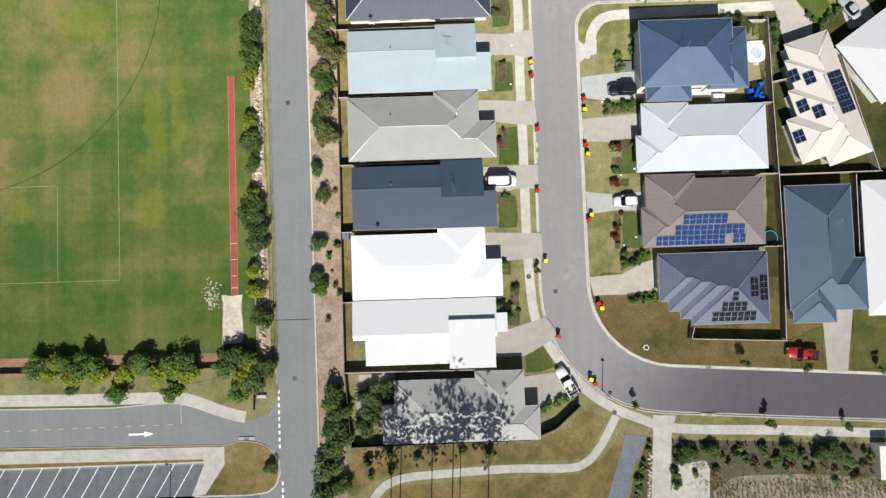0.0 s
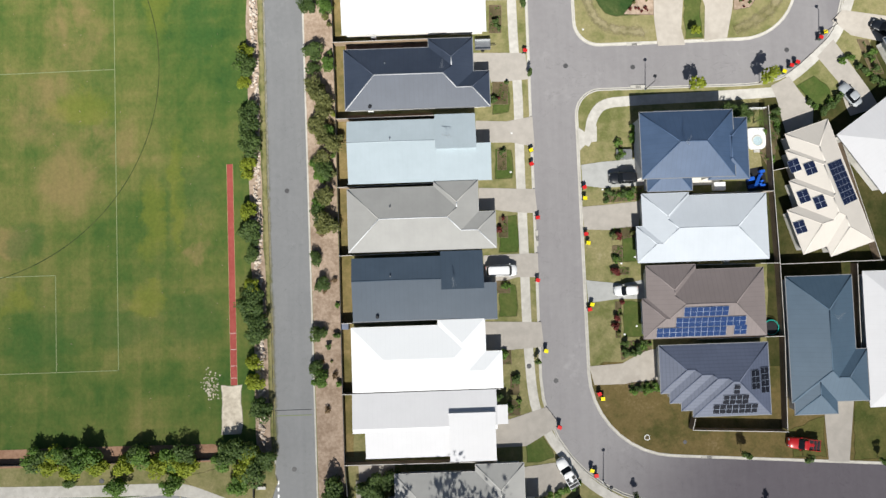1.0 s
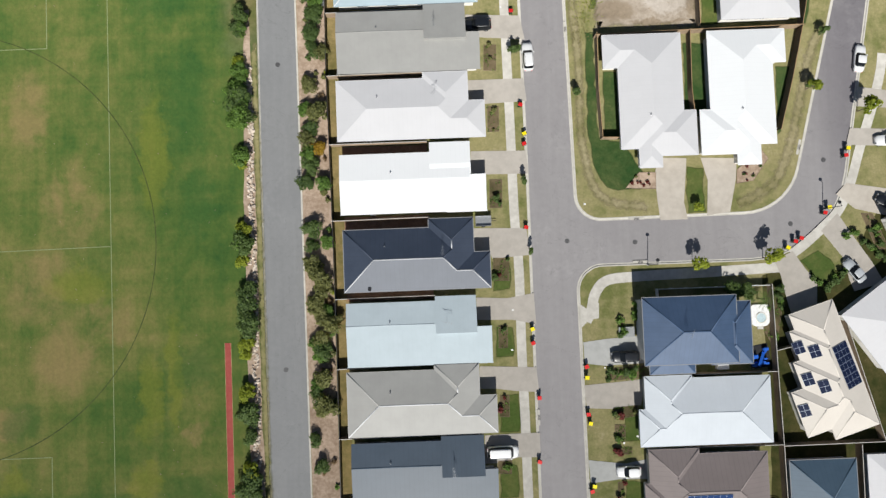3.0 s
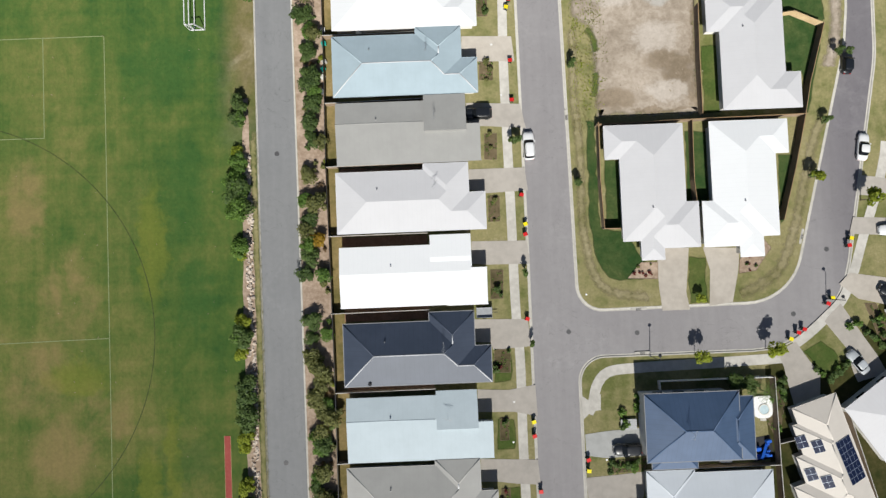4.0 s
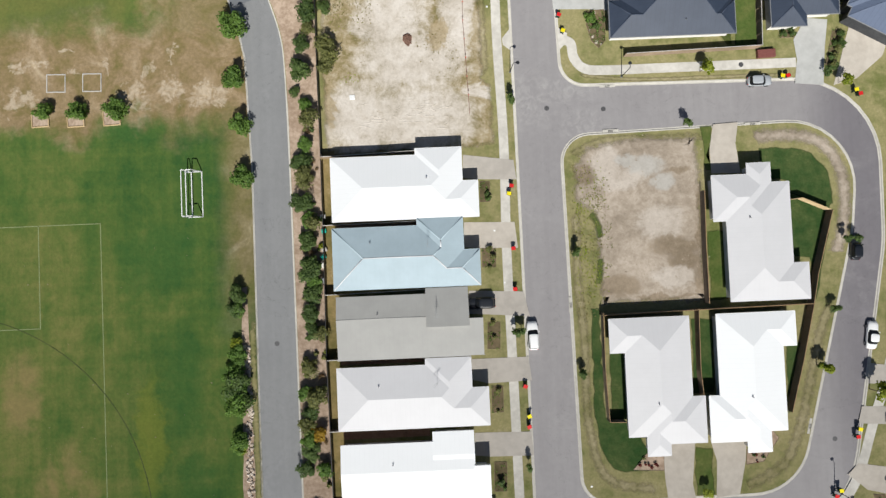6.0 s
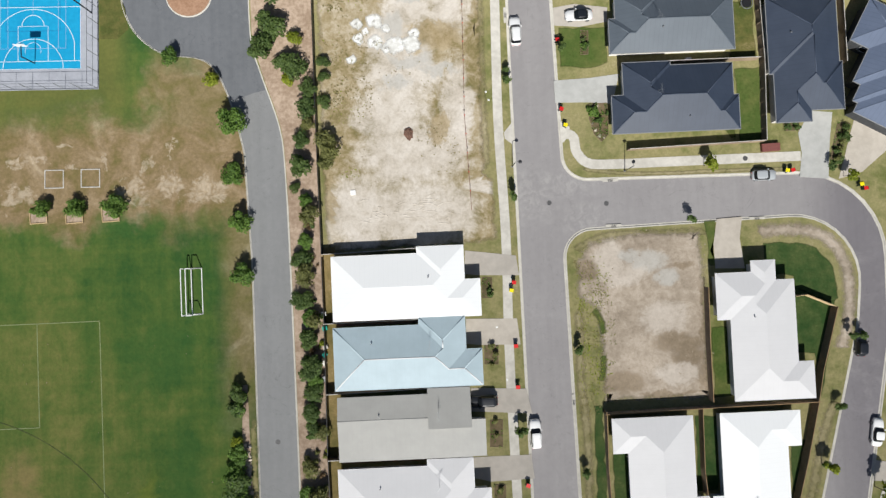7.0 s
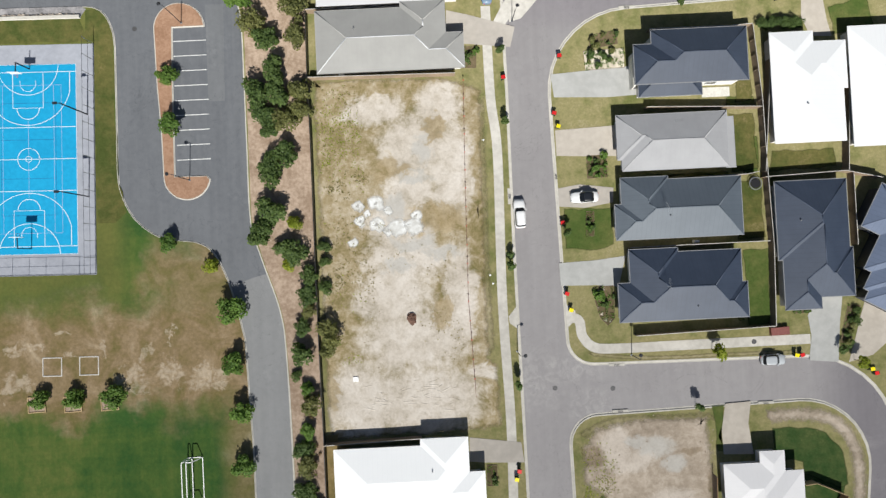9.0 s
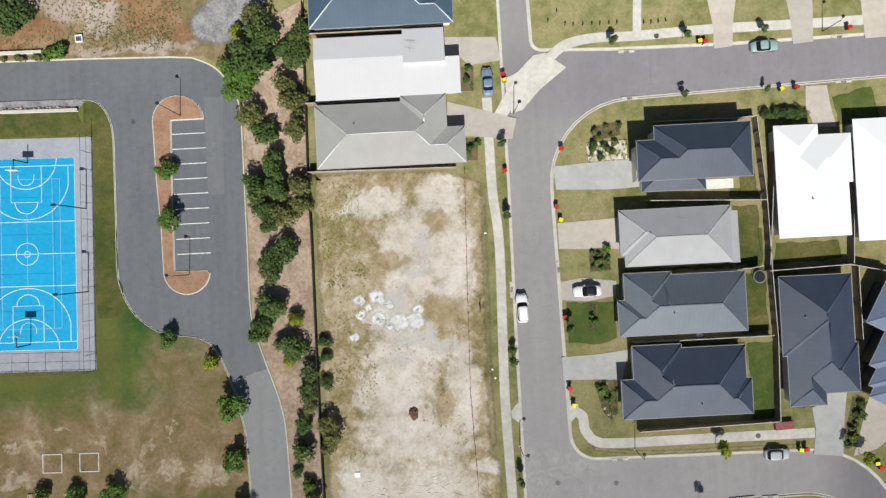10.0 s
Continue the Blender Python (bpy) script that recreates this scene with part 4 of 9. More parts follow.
def house(label, roof, rects, wall=WALL, eave=2.6, street="e", spot=None, lean=0.0, fall=0.28, caps=None):
    """A house: walls, a sheet roof put together from hips, gables or falls, its caps, gutters, windows and garage door.
    rects: kind, x0, x1, y0, y1, then extra fall or None, then the eave's height over the first. spot and lean: place and turn of a house whose
    rectangles are given in its own axes."""
    r0 = rects[0]
    cx, cy = ((r0[1] + r0[2]) / 2, (r0[3] + r0[4]) / 2) if spot is None else (0, 0)
    hx, hy = (cx, cy) if spot is None else spot
    ob = thing("house", hx, hy, TOP, lean, label, "house", "houses along the streets")
    walls, mat, cap_mat = bmesh.new(), ROOF[roof], caps or CAPS[roof]
    gut = GUTTER if roof in DARK_ROOFS else CAPS[roof]
    fall = 0.19 if fall == 0.28 and roof in ("white", "pearl") else fall
    levels, others = {}, []
    for kind, x0, x1, y0, y1, *more in rects:
        extra, up = more[0] if more else None, more[1] if len(more) > 1 else 0
        q = (x0 - cx, x1 - cx, y0 - cy, y1 - cy)
        if kind == "hip":
            levels.setdefault(up, []).append(q)
        else:
            others.append((kind, q, extra or 0.5, up))
    n = 0
    for up, group in levels.items():
        group = snapped(group)
        e = eave + up + 0.013 * n
        bm, lines, fits, edges = hip_union(group, e, fall)
        top = part("roof", bm, mat, ob)
        ROOFS.extend((ob.matrix_basis.inverted(), "hip", *f, e, fall) for f in fits)
        for a, b, o in edges:
            g0, g1 = (0, 0.11) if max(o) > 0 else (-0.11, 0)
            q = (a[0] - 0.1, b[0] + 0.1, a[1] + g0, a[1] + g1) if o[1] else (a[0] + g0, a[0] + g1, a[1], b[1])
            part("gutter", boxes((*q, e - 0.13, e - (0.012 if o[1] else 0.016))), gut, top)
        # sun and shade painted by facing: north hips keep the roof's own tone
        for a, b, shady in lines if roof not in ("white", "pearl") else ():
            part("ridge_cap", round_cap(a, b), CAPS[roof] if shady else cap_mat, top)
        for q in group:
            o = 0.5 + 0.01 * n
            box(walls, q[0] + o, q[1] - o, q[2] + o, q[3] - o, -0.05, e - 0.17)
            n += 1
    for kind, q, extra, up in others:
        e = eave + up + 0.013 * n
        bm = bmesh.new()
        uv = bm.loops.layers.uv.new("UVMap")
        lines = roof_piece(bm, uv, kind, *q, e, extra)
        ROOFS.append((ob.matrix_basis.inverted(), kind, *q, e, extra))
        top = part("roof", bm, mat, ob)
        g = 0.1 + 0.004 * n
        part("gutter", boxes((q[0] - g, q[1] + g, q[2] - g, q[2], e - 0.13, e - 0.012)), gut, top)
        for a, b in lines if roof not in ("white", "pearl") else ():
            rest = [(k, *r, eave + u + 0.013 * m, x) for m, (k, r, x, u) in enumerate(others) if r is not q]
            for p, r in open_runs(a, b, rest):
                part("ridge_cap", round_cap(p, r), cap_mat, top)
        o = 0.5 + 0.01 * n
        box(walls, q[0] + o, q[1] - o, q[2] + o, q[3] - o, -0.05, e - 0.1)
        n += 1
    body = part("wall", walls, wall, ob)
    # windows along the long sides of the first rectangle, the garage door and the front door on the street side
    kind, x0, x1, y0, y1 = r0[:5]
    x0, x1, y0, y1 = x0 - cx + 0.5, x1 - cx - 0.5, y0 - cy + 0.5, y1 - cy - 0.5
    for k in range(3):
        x = x0 + (x1 - x0) * (0.2 + 0.25 * k)
        for y, s in ((y0, -1), (y1, 1)):
            win = part("window", boxes((x - 0.95, x - 0.87, min(y, y + 0.06 * s), max(y, y + 0.06 * s), 0.9, 2.1), (x + 0.87, x + 0.95, min(y, y + 0.06 * s), max(y, y + 0.06 * s), 0.9, 2.1),
                                       (x - 0.87, x + 0.87, min(y, y + 0.06 * s), max(y, y + 0.06 * s), 0.9, 0.98), (x - 0.87, x + 0.87, min(y, y + 0.06 * s), max(y, y + 0.06 * s), 2.02, 2.1)), WHITE, body)
            part("pane", boxes((x - 0.86, x + 0.86, y + 0.005 * s if s > 0 else y - 0.03, y + 0.03 if s > 0 else y - 0.005, 0.99, 2.01)), GLASS, body)
    far = rects[min(1, len(rects) - 1)]
    gx0, gx1, gy0, gy1 = far[1] - cx + 0.51, far[2] - cx - 0.51, far[3] - cy, far[4] - cy
    gm = gy1 - 3.6
    xs = gx1 if street == "e" else gx0
    sg = 1 if street == "e" else -1
    door = part("garage_door", boxes(*[(min(xs, xs + 0.05 * sg), max(xs, xs + 0.05 * sg), gm - 2.4, gm + 2.4, 0.03 + 0.53 * k, 0.54 + 0.53 * k) for k in range(4)]), OFFWHITE, ob)
    return ob


# the long row between the two roads, from south to north
house("mid-grey hipped sheet-roof house shaded by tall trees", "grey", [("hip", -9.01, 11.73, -28.77, -19.04), ("hip", 4.03, 11.76, -28.83, -17.92), ("hip", -0.30, 14.12, -29.16, -23.67), ("hip", -10.98, 4.56, -29.06, -22.86)])
house("off-white low-gabled sheet-roof house with raised section", "pearl", [("gable", -15.51, 7.77, -12.26, -5.99, 0.12), ("shed", -0.02, 7.43, -17.15, -9.38, 0.7, 0.3), ("shed", -13.56, 3.14, -16.42, -11.89, 0.6, -0.35), ("shed", 5.14, 9.54, -11.56, -8.55, 0.15, -0.3)])
house("bright white hipped sheet-roof house", "white", [("hip", -15.31, 6.35, -5.63, 4.56), ("hip", -1.24, 6.20, -5.72, 5.48), ("hip", -6.64, 8.87, -5.86, 0.09)])
house("dark blue-grey low-gabled sheet-roof house", "ironstone", [("gable", -15.01, 6.38, 5.57, 15.85, 0.64), ("lean", -0.52, 6.36, 10.39, 16.57, 1.2, 0.06), ("shed", 2.08, 8.44, 5.37, 11.28, 0.62, -0.03)])
house("grey hipped sheet-roof house with pale ridge caps", "grey", [("hip", -15.36, 5.94, 16.89, 27.17), ("hip", -1.17, 5.97, 16.81, 28.03), ("hip", -6.49, 8.67, 16.96, 22.83)], caps=CAP_LIT_WHITE)
house("pale blue low-gabled sheet-roof house", "paleblue", [("gable", -15.16, 5.96, 28.11, 38.39, 0.64), ("lean", -0.72, 5.94, 33.17, 39.09, 1.2, 0.06), ("shed", 1.91, 8.33, 28.11, 34.04, 0.62, -0.03)])
house("navy hipped sheet-roof house with white ridge caps", "navy", [("hip", -15.28, 5.96, 40.18, 50.28), ("hip", -1.30, 5.91, 40.04, 51.72), ("hip", -6.14, 8.51, 40.42, 46.07)], caps=CAP_LIT_PALE, fall=0.43)
house("white low-gabled sheet-roof house beside timber fence", "white", [("gable", -15.55, 5.80, 52.90, 62.72, 0.55), ("gable", -0.76, 5.92, 57.00, 64.30, 0.5, 0.05), ("shed", 1.85, 8.35, 52.79, 58.77, 0.5, -0.02)])
house("off-white hipped sheet-roof house", "pearl", [("hip", -15.65, 5.89, 65.00, 74.91), ("hip", -1.36, 5.92, 64.86, 75.92), ("hip", -6.48, 8.55, 65.17, 71.02)])
house("warm grey low-gabled sheet-roof house", "grey", [("gable", -15.41, 5.90, 76.24, 86.43, 0.64), ("lean", -0.96, 5.93, 81.14, 87.33, 1.2, 0.06), ("shed", 2.07, 8.17, 76.33, 82.26, 0.62, -0.03)])
house("pale sky-blue hipped sheet-roof house", "sky", [("hip", -15.60, 5.52, 87.54, 97.46), ("hip", -1.82, 5.56, 87.36, 98.69), ("hip", -6.33, 8.06, 87.70, 93.27)], caps=CAP_LIT_WHITE)
house("white hipped sheet-roof house beside the cleared lot", "white", [("hip", -15.49, 5.80, 98.68, 108.96), ("hip", -1.66, 5.75, 98.51, 110.01), ("hip", -6.43, 8.25, 98.77, 104.47)])
house("grey hipped sheet-roof house north of the cleared lot", "grey", [("hip", -15.40, 5.40, 169.34, 179.27), ("hip", -1.66, 5.45, 169.00, 180.29), ("hip", -6.05, 8.23, 169.39, 174.90)], caps=CAP_LIT_WHITE)
house("off-white low-gabled sheet-roof house", "pearl", [("gable", -15.14, 5.33, 180.19, 190.14, 0.63), ("lean", -0.94, 5.69, 185.15, 190.92, 1.2, 0.06), ("shed", 1.77, 8.00, 180.45, 186.06, 0.62, -0.03)])
house("dark blue hipped sheet-roof house", "teal", [("hip", -15.65, 4.85, 191.83, 201.90), ("hip", -1.60, 4.90, 191.48, 203.02), ("hip", -6.77, 7.32, 191.84, 197.29)], caps=CAP_LIT_WHITE)

# the south-east block
house("blue two-storey hipped sheet-roof house", "blue", [("hip", 32.19, 47.09, 26.98, 37.66), ("hip", 43.22, 49.83, 26.61, 36.55, None, -1.0), ("hip", 33.64, 40.96, 25.17, 30.79, None, -2.1)], eave=4.9, street="w", fall=0.46)
house("pale ice-blue hipped sheet-roof house facing the main street", "ice", [("hip", 32.74, 53.02, 13.67, 24.30), ("hip", 32.76, 40.35, 14.04, 24.77), ("hip", 31.70, 46.86, 13.61, 19.47)], street="w", fall=0.24)
house("brown hipped sheet-roof house with solar panels", "brown", [("hip", 33.02, 51.91, 1.35, 12.16), ("hip", 32.77, 40.88, 1.73, 13.00), ("hip", 32.08, 48.84, 1.19, 7.65)], street="w", fall=0.33)
house("slate-blue hipped sheet-roof house with stepped front and solar panels", "slate", [("hip", 39.43, 52.0, -11.5, 0.05), ("hip", 34.38, 52.0, -7.6, 0.05), ("hip", 35.8, 52.0, -9.2, 0.05), ("hip", 37.6, 52.0, -10.45, 0.05)], street="w", fall=0.33)
house("teal-blue hipped sheet-roof house at the corner", "teal", [("hip", 55.39, 66.24, -9.27, 10.50), ("hip", 55.90, 62.78, -11.76, 1.28), ("hip", 55.62, 68.01, -9.78, -1.54)], street="e", fall=0.42)
house("white sheet-roof house at the block's edge", "pearl", [("hip", 68.16, 79.11, -10.87, 10.92)], street="e")

# the island
house("white hipped sheet-roof house on the island corner", "pearl", [("hip", 30.9, 41.36, 62.05, 81.0), ("hip", 33.8, 43.36, 60.74, 68.13), ("hip", 28.5, 41.36, 75.6, 81.0), ("hip", 33.8, 37.45, 58.87, 68.0)])
house("white hipped sheet-roof house beside its twin", "white", [("hip", 45.88, 56.4, 62.15, 81.1), ("hip", 44.1, 53.7, 60.65, 68.0), ("hip", 45.88, 58.62, 75.66, 81.1), ("hip", 49.93, 53.7, 58.82, 67.2)])
house("white hipped sheet-roof house with a wide rear garden", "pearl", [("hip", 48.48, 58.9, 83.08, 102.15), ("hip", 46.38, 55.98, 96.18, 103.57), ("hip", 52.2, 55.98, 97.9, 105.38), ("hip", 48.48, 61.37, 83.08, 88.88)])

# the north-east block
house("navy hipped sheet-roof house at the street corner", "navy", [("hip", 33.05, 50.95, 127.0, 137.85), ("hip", 33.05, 40.85, 127.0, 138.5), ("hip", 31.08, 47.98, 127.0, 133.2), ("hip", 36.82, 51.75, 127.0, 132.6)], street="w", fall=0.45)
house("slate-grey hipped sheet-roof house", "basalt", [("hip", 32.3, 51.6, 140.15, 149.55), ("hip", 32.3, 39.85, 143.35, 150.05), ("hip", 31.2, 48.93, 140.15, 145.8)], street="w", fall=0.44)
house("light grey hipped sheet-roof house", "dove", [("hip", 32.15, 49.9, 153.0, 160.1), ("hip", 32.8, 49.9, 151.2, 160.1), ("lean", 49.7, 51.15, 151.1, 159.3, 0.05, -0.3)], street="w", fall=0.36)
house("navy hipped sheet-roof house with rear patio", "navy", [("hip", 37.8, 52.9, 164.55, 173.0), ("hip", 34.95, 52.9, 164.55, 170.8), ("hip", 36.0, 46.2, 163.0, 166.6, None, -1.8)], street="w", eave=4.4, fall=0.45)
house("dark slate hipped sheet-roof house along the rear street", "navy", [("hip", 57.0, 68.5, 135.7, 148.3), ("hip", 57.7, 63.5, 127.7, 142.0), ("hip", 57.7, 68.95, 129.55, 137.3)], street="e", fall=0.44)
house("white hipped sheet-roof house on the north street", "white", [("hip", 57.6, 69.0, 154.5, 170.6), ("hip", 57.6, 69.7, 163.0, 170.6), ("hip", 57.6, 64.5, 160.0, 172.3)], street="e")
house("white sheet-roof house at the edge of view", "white", [("hip", 70.32, 83.42, 153.47, 172.78)], street="e", fall=0.1)

# two houses turned to the bend of the rear street, and those beyond it
house("cream hipped sheet-roof house with solar panels", "cream", [("hip", -7.4, 0, -21.2, 0.0), ("hip", -11.5, 0.03, -19.4, -11.9), ("hip", -9.5, 0.02, -17.0, -7.5), ("hip", -8.3, 0.01, -11.5, -2.6)], spot=(63.9, 36.1), lean=17.5, street="w", fall=0.33)
house("white sheet-roof house turned to the bend", "pearl", [("hip", 0, 18, -12, 0)], spot=(65.4, 33.5), lean=35.0, street="w")
house("dark hipped sheet-roof house beyond the bend", "ironstone", [("hip", -6, 6, -4, 5)], spot=(81.5, 47.3), lean=25.0, street="w")
# walls coloured dark for the shade on the side turned from the sun
house("blue-grey stepped sheet-roof house on the rear street", "steel", [("hip", 0, 16, 0, 7.6), ("hip", 3.3, 16, -5.9, 7.6), ("hip", 4.6, 16, -8.8, 7.6), ("hip", 5.5, 16, -10.4, 7.6)], spot=(70.1, 140.55), wall=SHADED_WALL, eave=3.3, lean=-29.0, street="w", fall=0.36)

# ---- paving, turf and beds ----
DRIVES = (
    ([(6.2, 38.5), (11.3, 38.2), (15.8, 38.9), (16.0, 33.7), (12.1, 34.6), (8.7, 34.7), (6.1, 34.8)], DRIVE), ([(6.3, 27.1), (11.8, 26.8), (15.7, 26.6), (16.0, 22.5), (12.2, 22.8), (8.9, 23.3), (6.2, 23.4)], DRIVE), ([(6.7, 15.7), (11.4, 15.8), (15.8, 15.8), (15.8, 11.8), (12.2, 11.9), (8.8, 11.1), (6.5, 11.1)], DRIVE),
    ([(6.6, 4.7), (15.9, 4.3), (16.2, 0.2), (9.2, -0.2), (6.4, 0.0)], DRIVE), ([(7.9, -11.8), (10.1, -11.5), (16.2, -9.7), (18.4, -12.8), (12.6, -16.0), (7.5, -16.1)], DRIVE), ([(12.1, -19.4), (17.9, -18.8), (21.0, -22.1), (17.9, -23.3), (14.9, -24.4), (12.3, -24.3)], DRIVE),
    ([(6.2, 50.1), (15.0, 49.8), (15.6, 45.3), (9.1, 44.9), (8.7, 46.2), (6.1, 46.3)], DRIVE), ([(6.2, 63.1), (15.5, 62.9), (15.8, 59.0), (8.7, 59.1), (6.0, 59.4)], DRIVE), ([(6.2, 75.2), (15.6, 75.2), (16.0, 71.3), (8.9, 71.1), (6.1, 71.8)], DRIVE),
    ([(6.2, 86.5), (15.3, 86.0), (16.1, 81.9), (8.5, 82.5), (6.0, 82.7)], DRIVE), ([(5.9, 97.9), (14.3, 97.6), (14.7, 93.3), (8.3, 93.5), (5.7, 93.8)], DRIVE_PALE), ([(6.2, 109.2), (14.6, 108.0), (15.0, 104.7), (8.6, 105.0), (6.0, 105.3)], DRIVE),
    ([(5.8, 190.3), (14.3, 189.9), (14.9, 186.0), (9.7, 185.5), (8.3, 186.8), (5.6, 186.9)], DRIVE), ([(5.8, 179.6), (9.3, 178.7), (17.0, 176.3), (16.1, 173.0), (8.4, 173.9), (5.5, 175.4)], DRIVE),
    ([(23.7, 30.4), (27.3, 30.8), (34.3, 31.2), (34.1, 26.6), (27.1, 26.4), (23.8, 26.9)], DRIVE_GREY), ([(23.5, 23.3), (28.9, 23.6), (33.8, 24.0), (32.8, 19.7), (28.7, 19.2), (23.8, 19.5)], DRIVE), ([(23.7, 11.0), (29.7, 10.2), (33.4, 10.8), (33.2, 7.6), (28.7, 7.7), (23.9, 7.2)], DRIVE_GREY),
    ([(23.6, -3.3), (29.1, -3.0), (33.0, -1.0), (35.6, -0.7), (35.5, -6.5), (29.9, -6.4), (24.3, -6.4)], DRIVE_PALE), ([(62.2, -12.2), (63.7, -9.7), (67.3, -9.8), (65.9, -20.4), (62.5, -20.2)], DRIVE),
    ([(37.1, 58.4), (37.7, 60.9), (42.5, 60.6), (41.7, 53.2), (42.2, 50.3), (37.6, 50.3), (37.2, 54.3)], DRIVE_PALE), ([(44.9, 60.6), (51.0, 60.3), (50.6, 56.6), (49.4, 51.3), (45.5, 50.8), (45.9, 56.8)], DRIVE_PALE), ([(48.3, 112.6), (52.5, 112.8), (51.9, 109.2), (52.5, 104.2), (47.6, 104.4), (47.5, 108.4)], DRIVE_PALE),
    ([(22.3, 136.9), (28.4, 137.1), (33.3, 137.6), (31.9, 132.6), (28.2, 133.0), (22.4, 133.2)], DRIVE_GREY), ([(22.8, 149.2), (26.3, 149.7), (31.9, 148.9), (31.7, 146.5), (27.1, 145.8), (22.8, 146.2)], DRIVE), ([(22.8, 158.8), (28.7, 159.0), (33.2, 159.2), (32.9, 154.1), (27.5, 154.3), (22.8, 154.6)], DRIVE_PALE),
    ([(22.5, 168.1), (29.2, 168.5), (35.9, 168.9), (37.0, 164.1), (31.8, 163.9), (22.9, 164.3)], DRIVE_GREY), ([(65.0, 130.0), (68.6, 129.6), (68.3, 127.5), (67.9, 125.0), (67.3, 118.5), (62.5, 119.0), (63.1, 123.0), (62.7, 126.4)], DRIVE_GREY), ([(64.7, 179.2), (68.2, 179.2), (68.7, 175.1), (69.4, 172.3), (65.8, 172.5), (64.5, 175.8)], DRIVE_PALE),
    ([(49.2, 195.3), (54.2, 195.0), (53.3, 189.9), (53.1, 186.4), (50.0, 186.2), (50.1, 189.6)], DRIVE_PALE), ([(62.2, 194.6), (66.7, 194.4), (66.4, 186.5), (63.0, 186.3), (62.9, 189.9)], DRIVE), ([(74.5, 194.0), (79.0, 193.8), (78.5, 186.7), (75.0, 186.6)], DRIVE_PALE),
    ([(56.4, 42.8), (59.5, 44.3), (61.3, 41.5), (63.3, 38.8), (63.0, 34.5), (58.6, 34.0), (57.8, 37.6), (57.3, 40.2)], DRIVE), ([(64.5, 47.5), (67.4, 50.4), (69.8, 46.5), (72.9, 41.7), (74.5, 38.5), (69.5, 37.2), (68.8, 39.0), (67.8, 43.1)], DRIVE), ([(67.4, 53.6), (69.2, 55.4), (76.9, 54.1), (76.6, 49.5), (70.5, 51.0)], DRIVE_PALE),
    ([(70.4, 64.7), (77.6, 64.3), (77.4, 61.4), (69.6, 61.9)], DRIVE), ([(72.3, 71.7), (78.0, 70.8), (77.8, 67.9), (71.6, 68.4)], DRIVE), ([(69.0, 118.4), (70.2, 122.0), (71.4, 125.9), (72.6, 129.4), (79.0, 126.6), (77.5, 123.0), (73.0, 119.4)], DRIVE_PALE))
for k, (ring, mat) in enumerate(DRIVES):
    laid("driveway", [ring], mat, P + 0.012 + 0.0005 * (k % 7), "smooth grey concrete driveway" if mat is DRIVE else "pale sandy concrete driveway", "driveway", "structure")

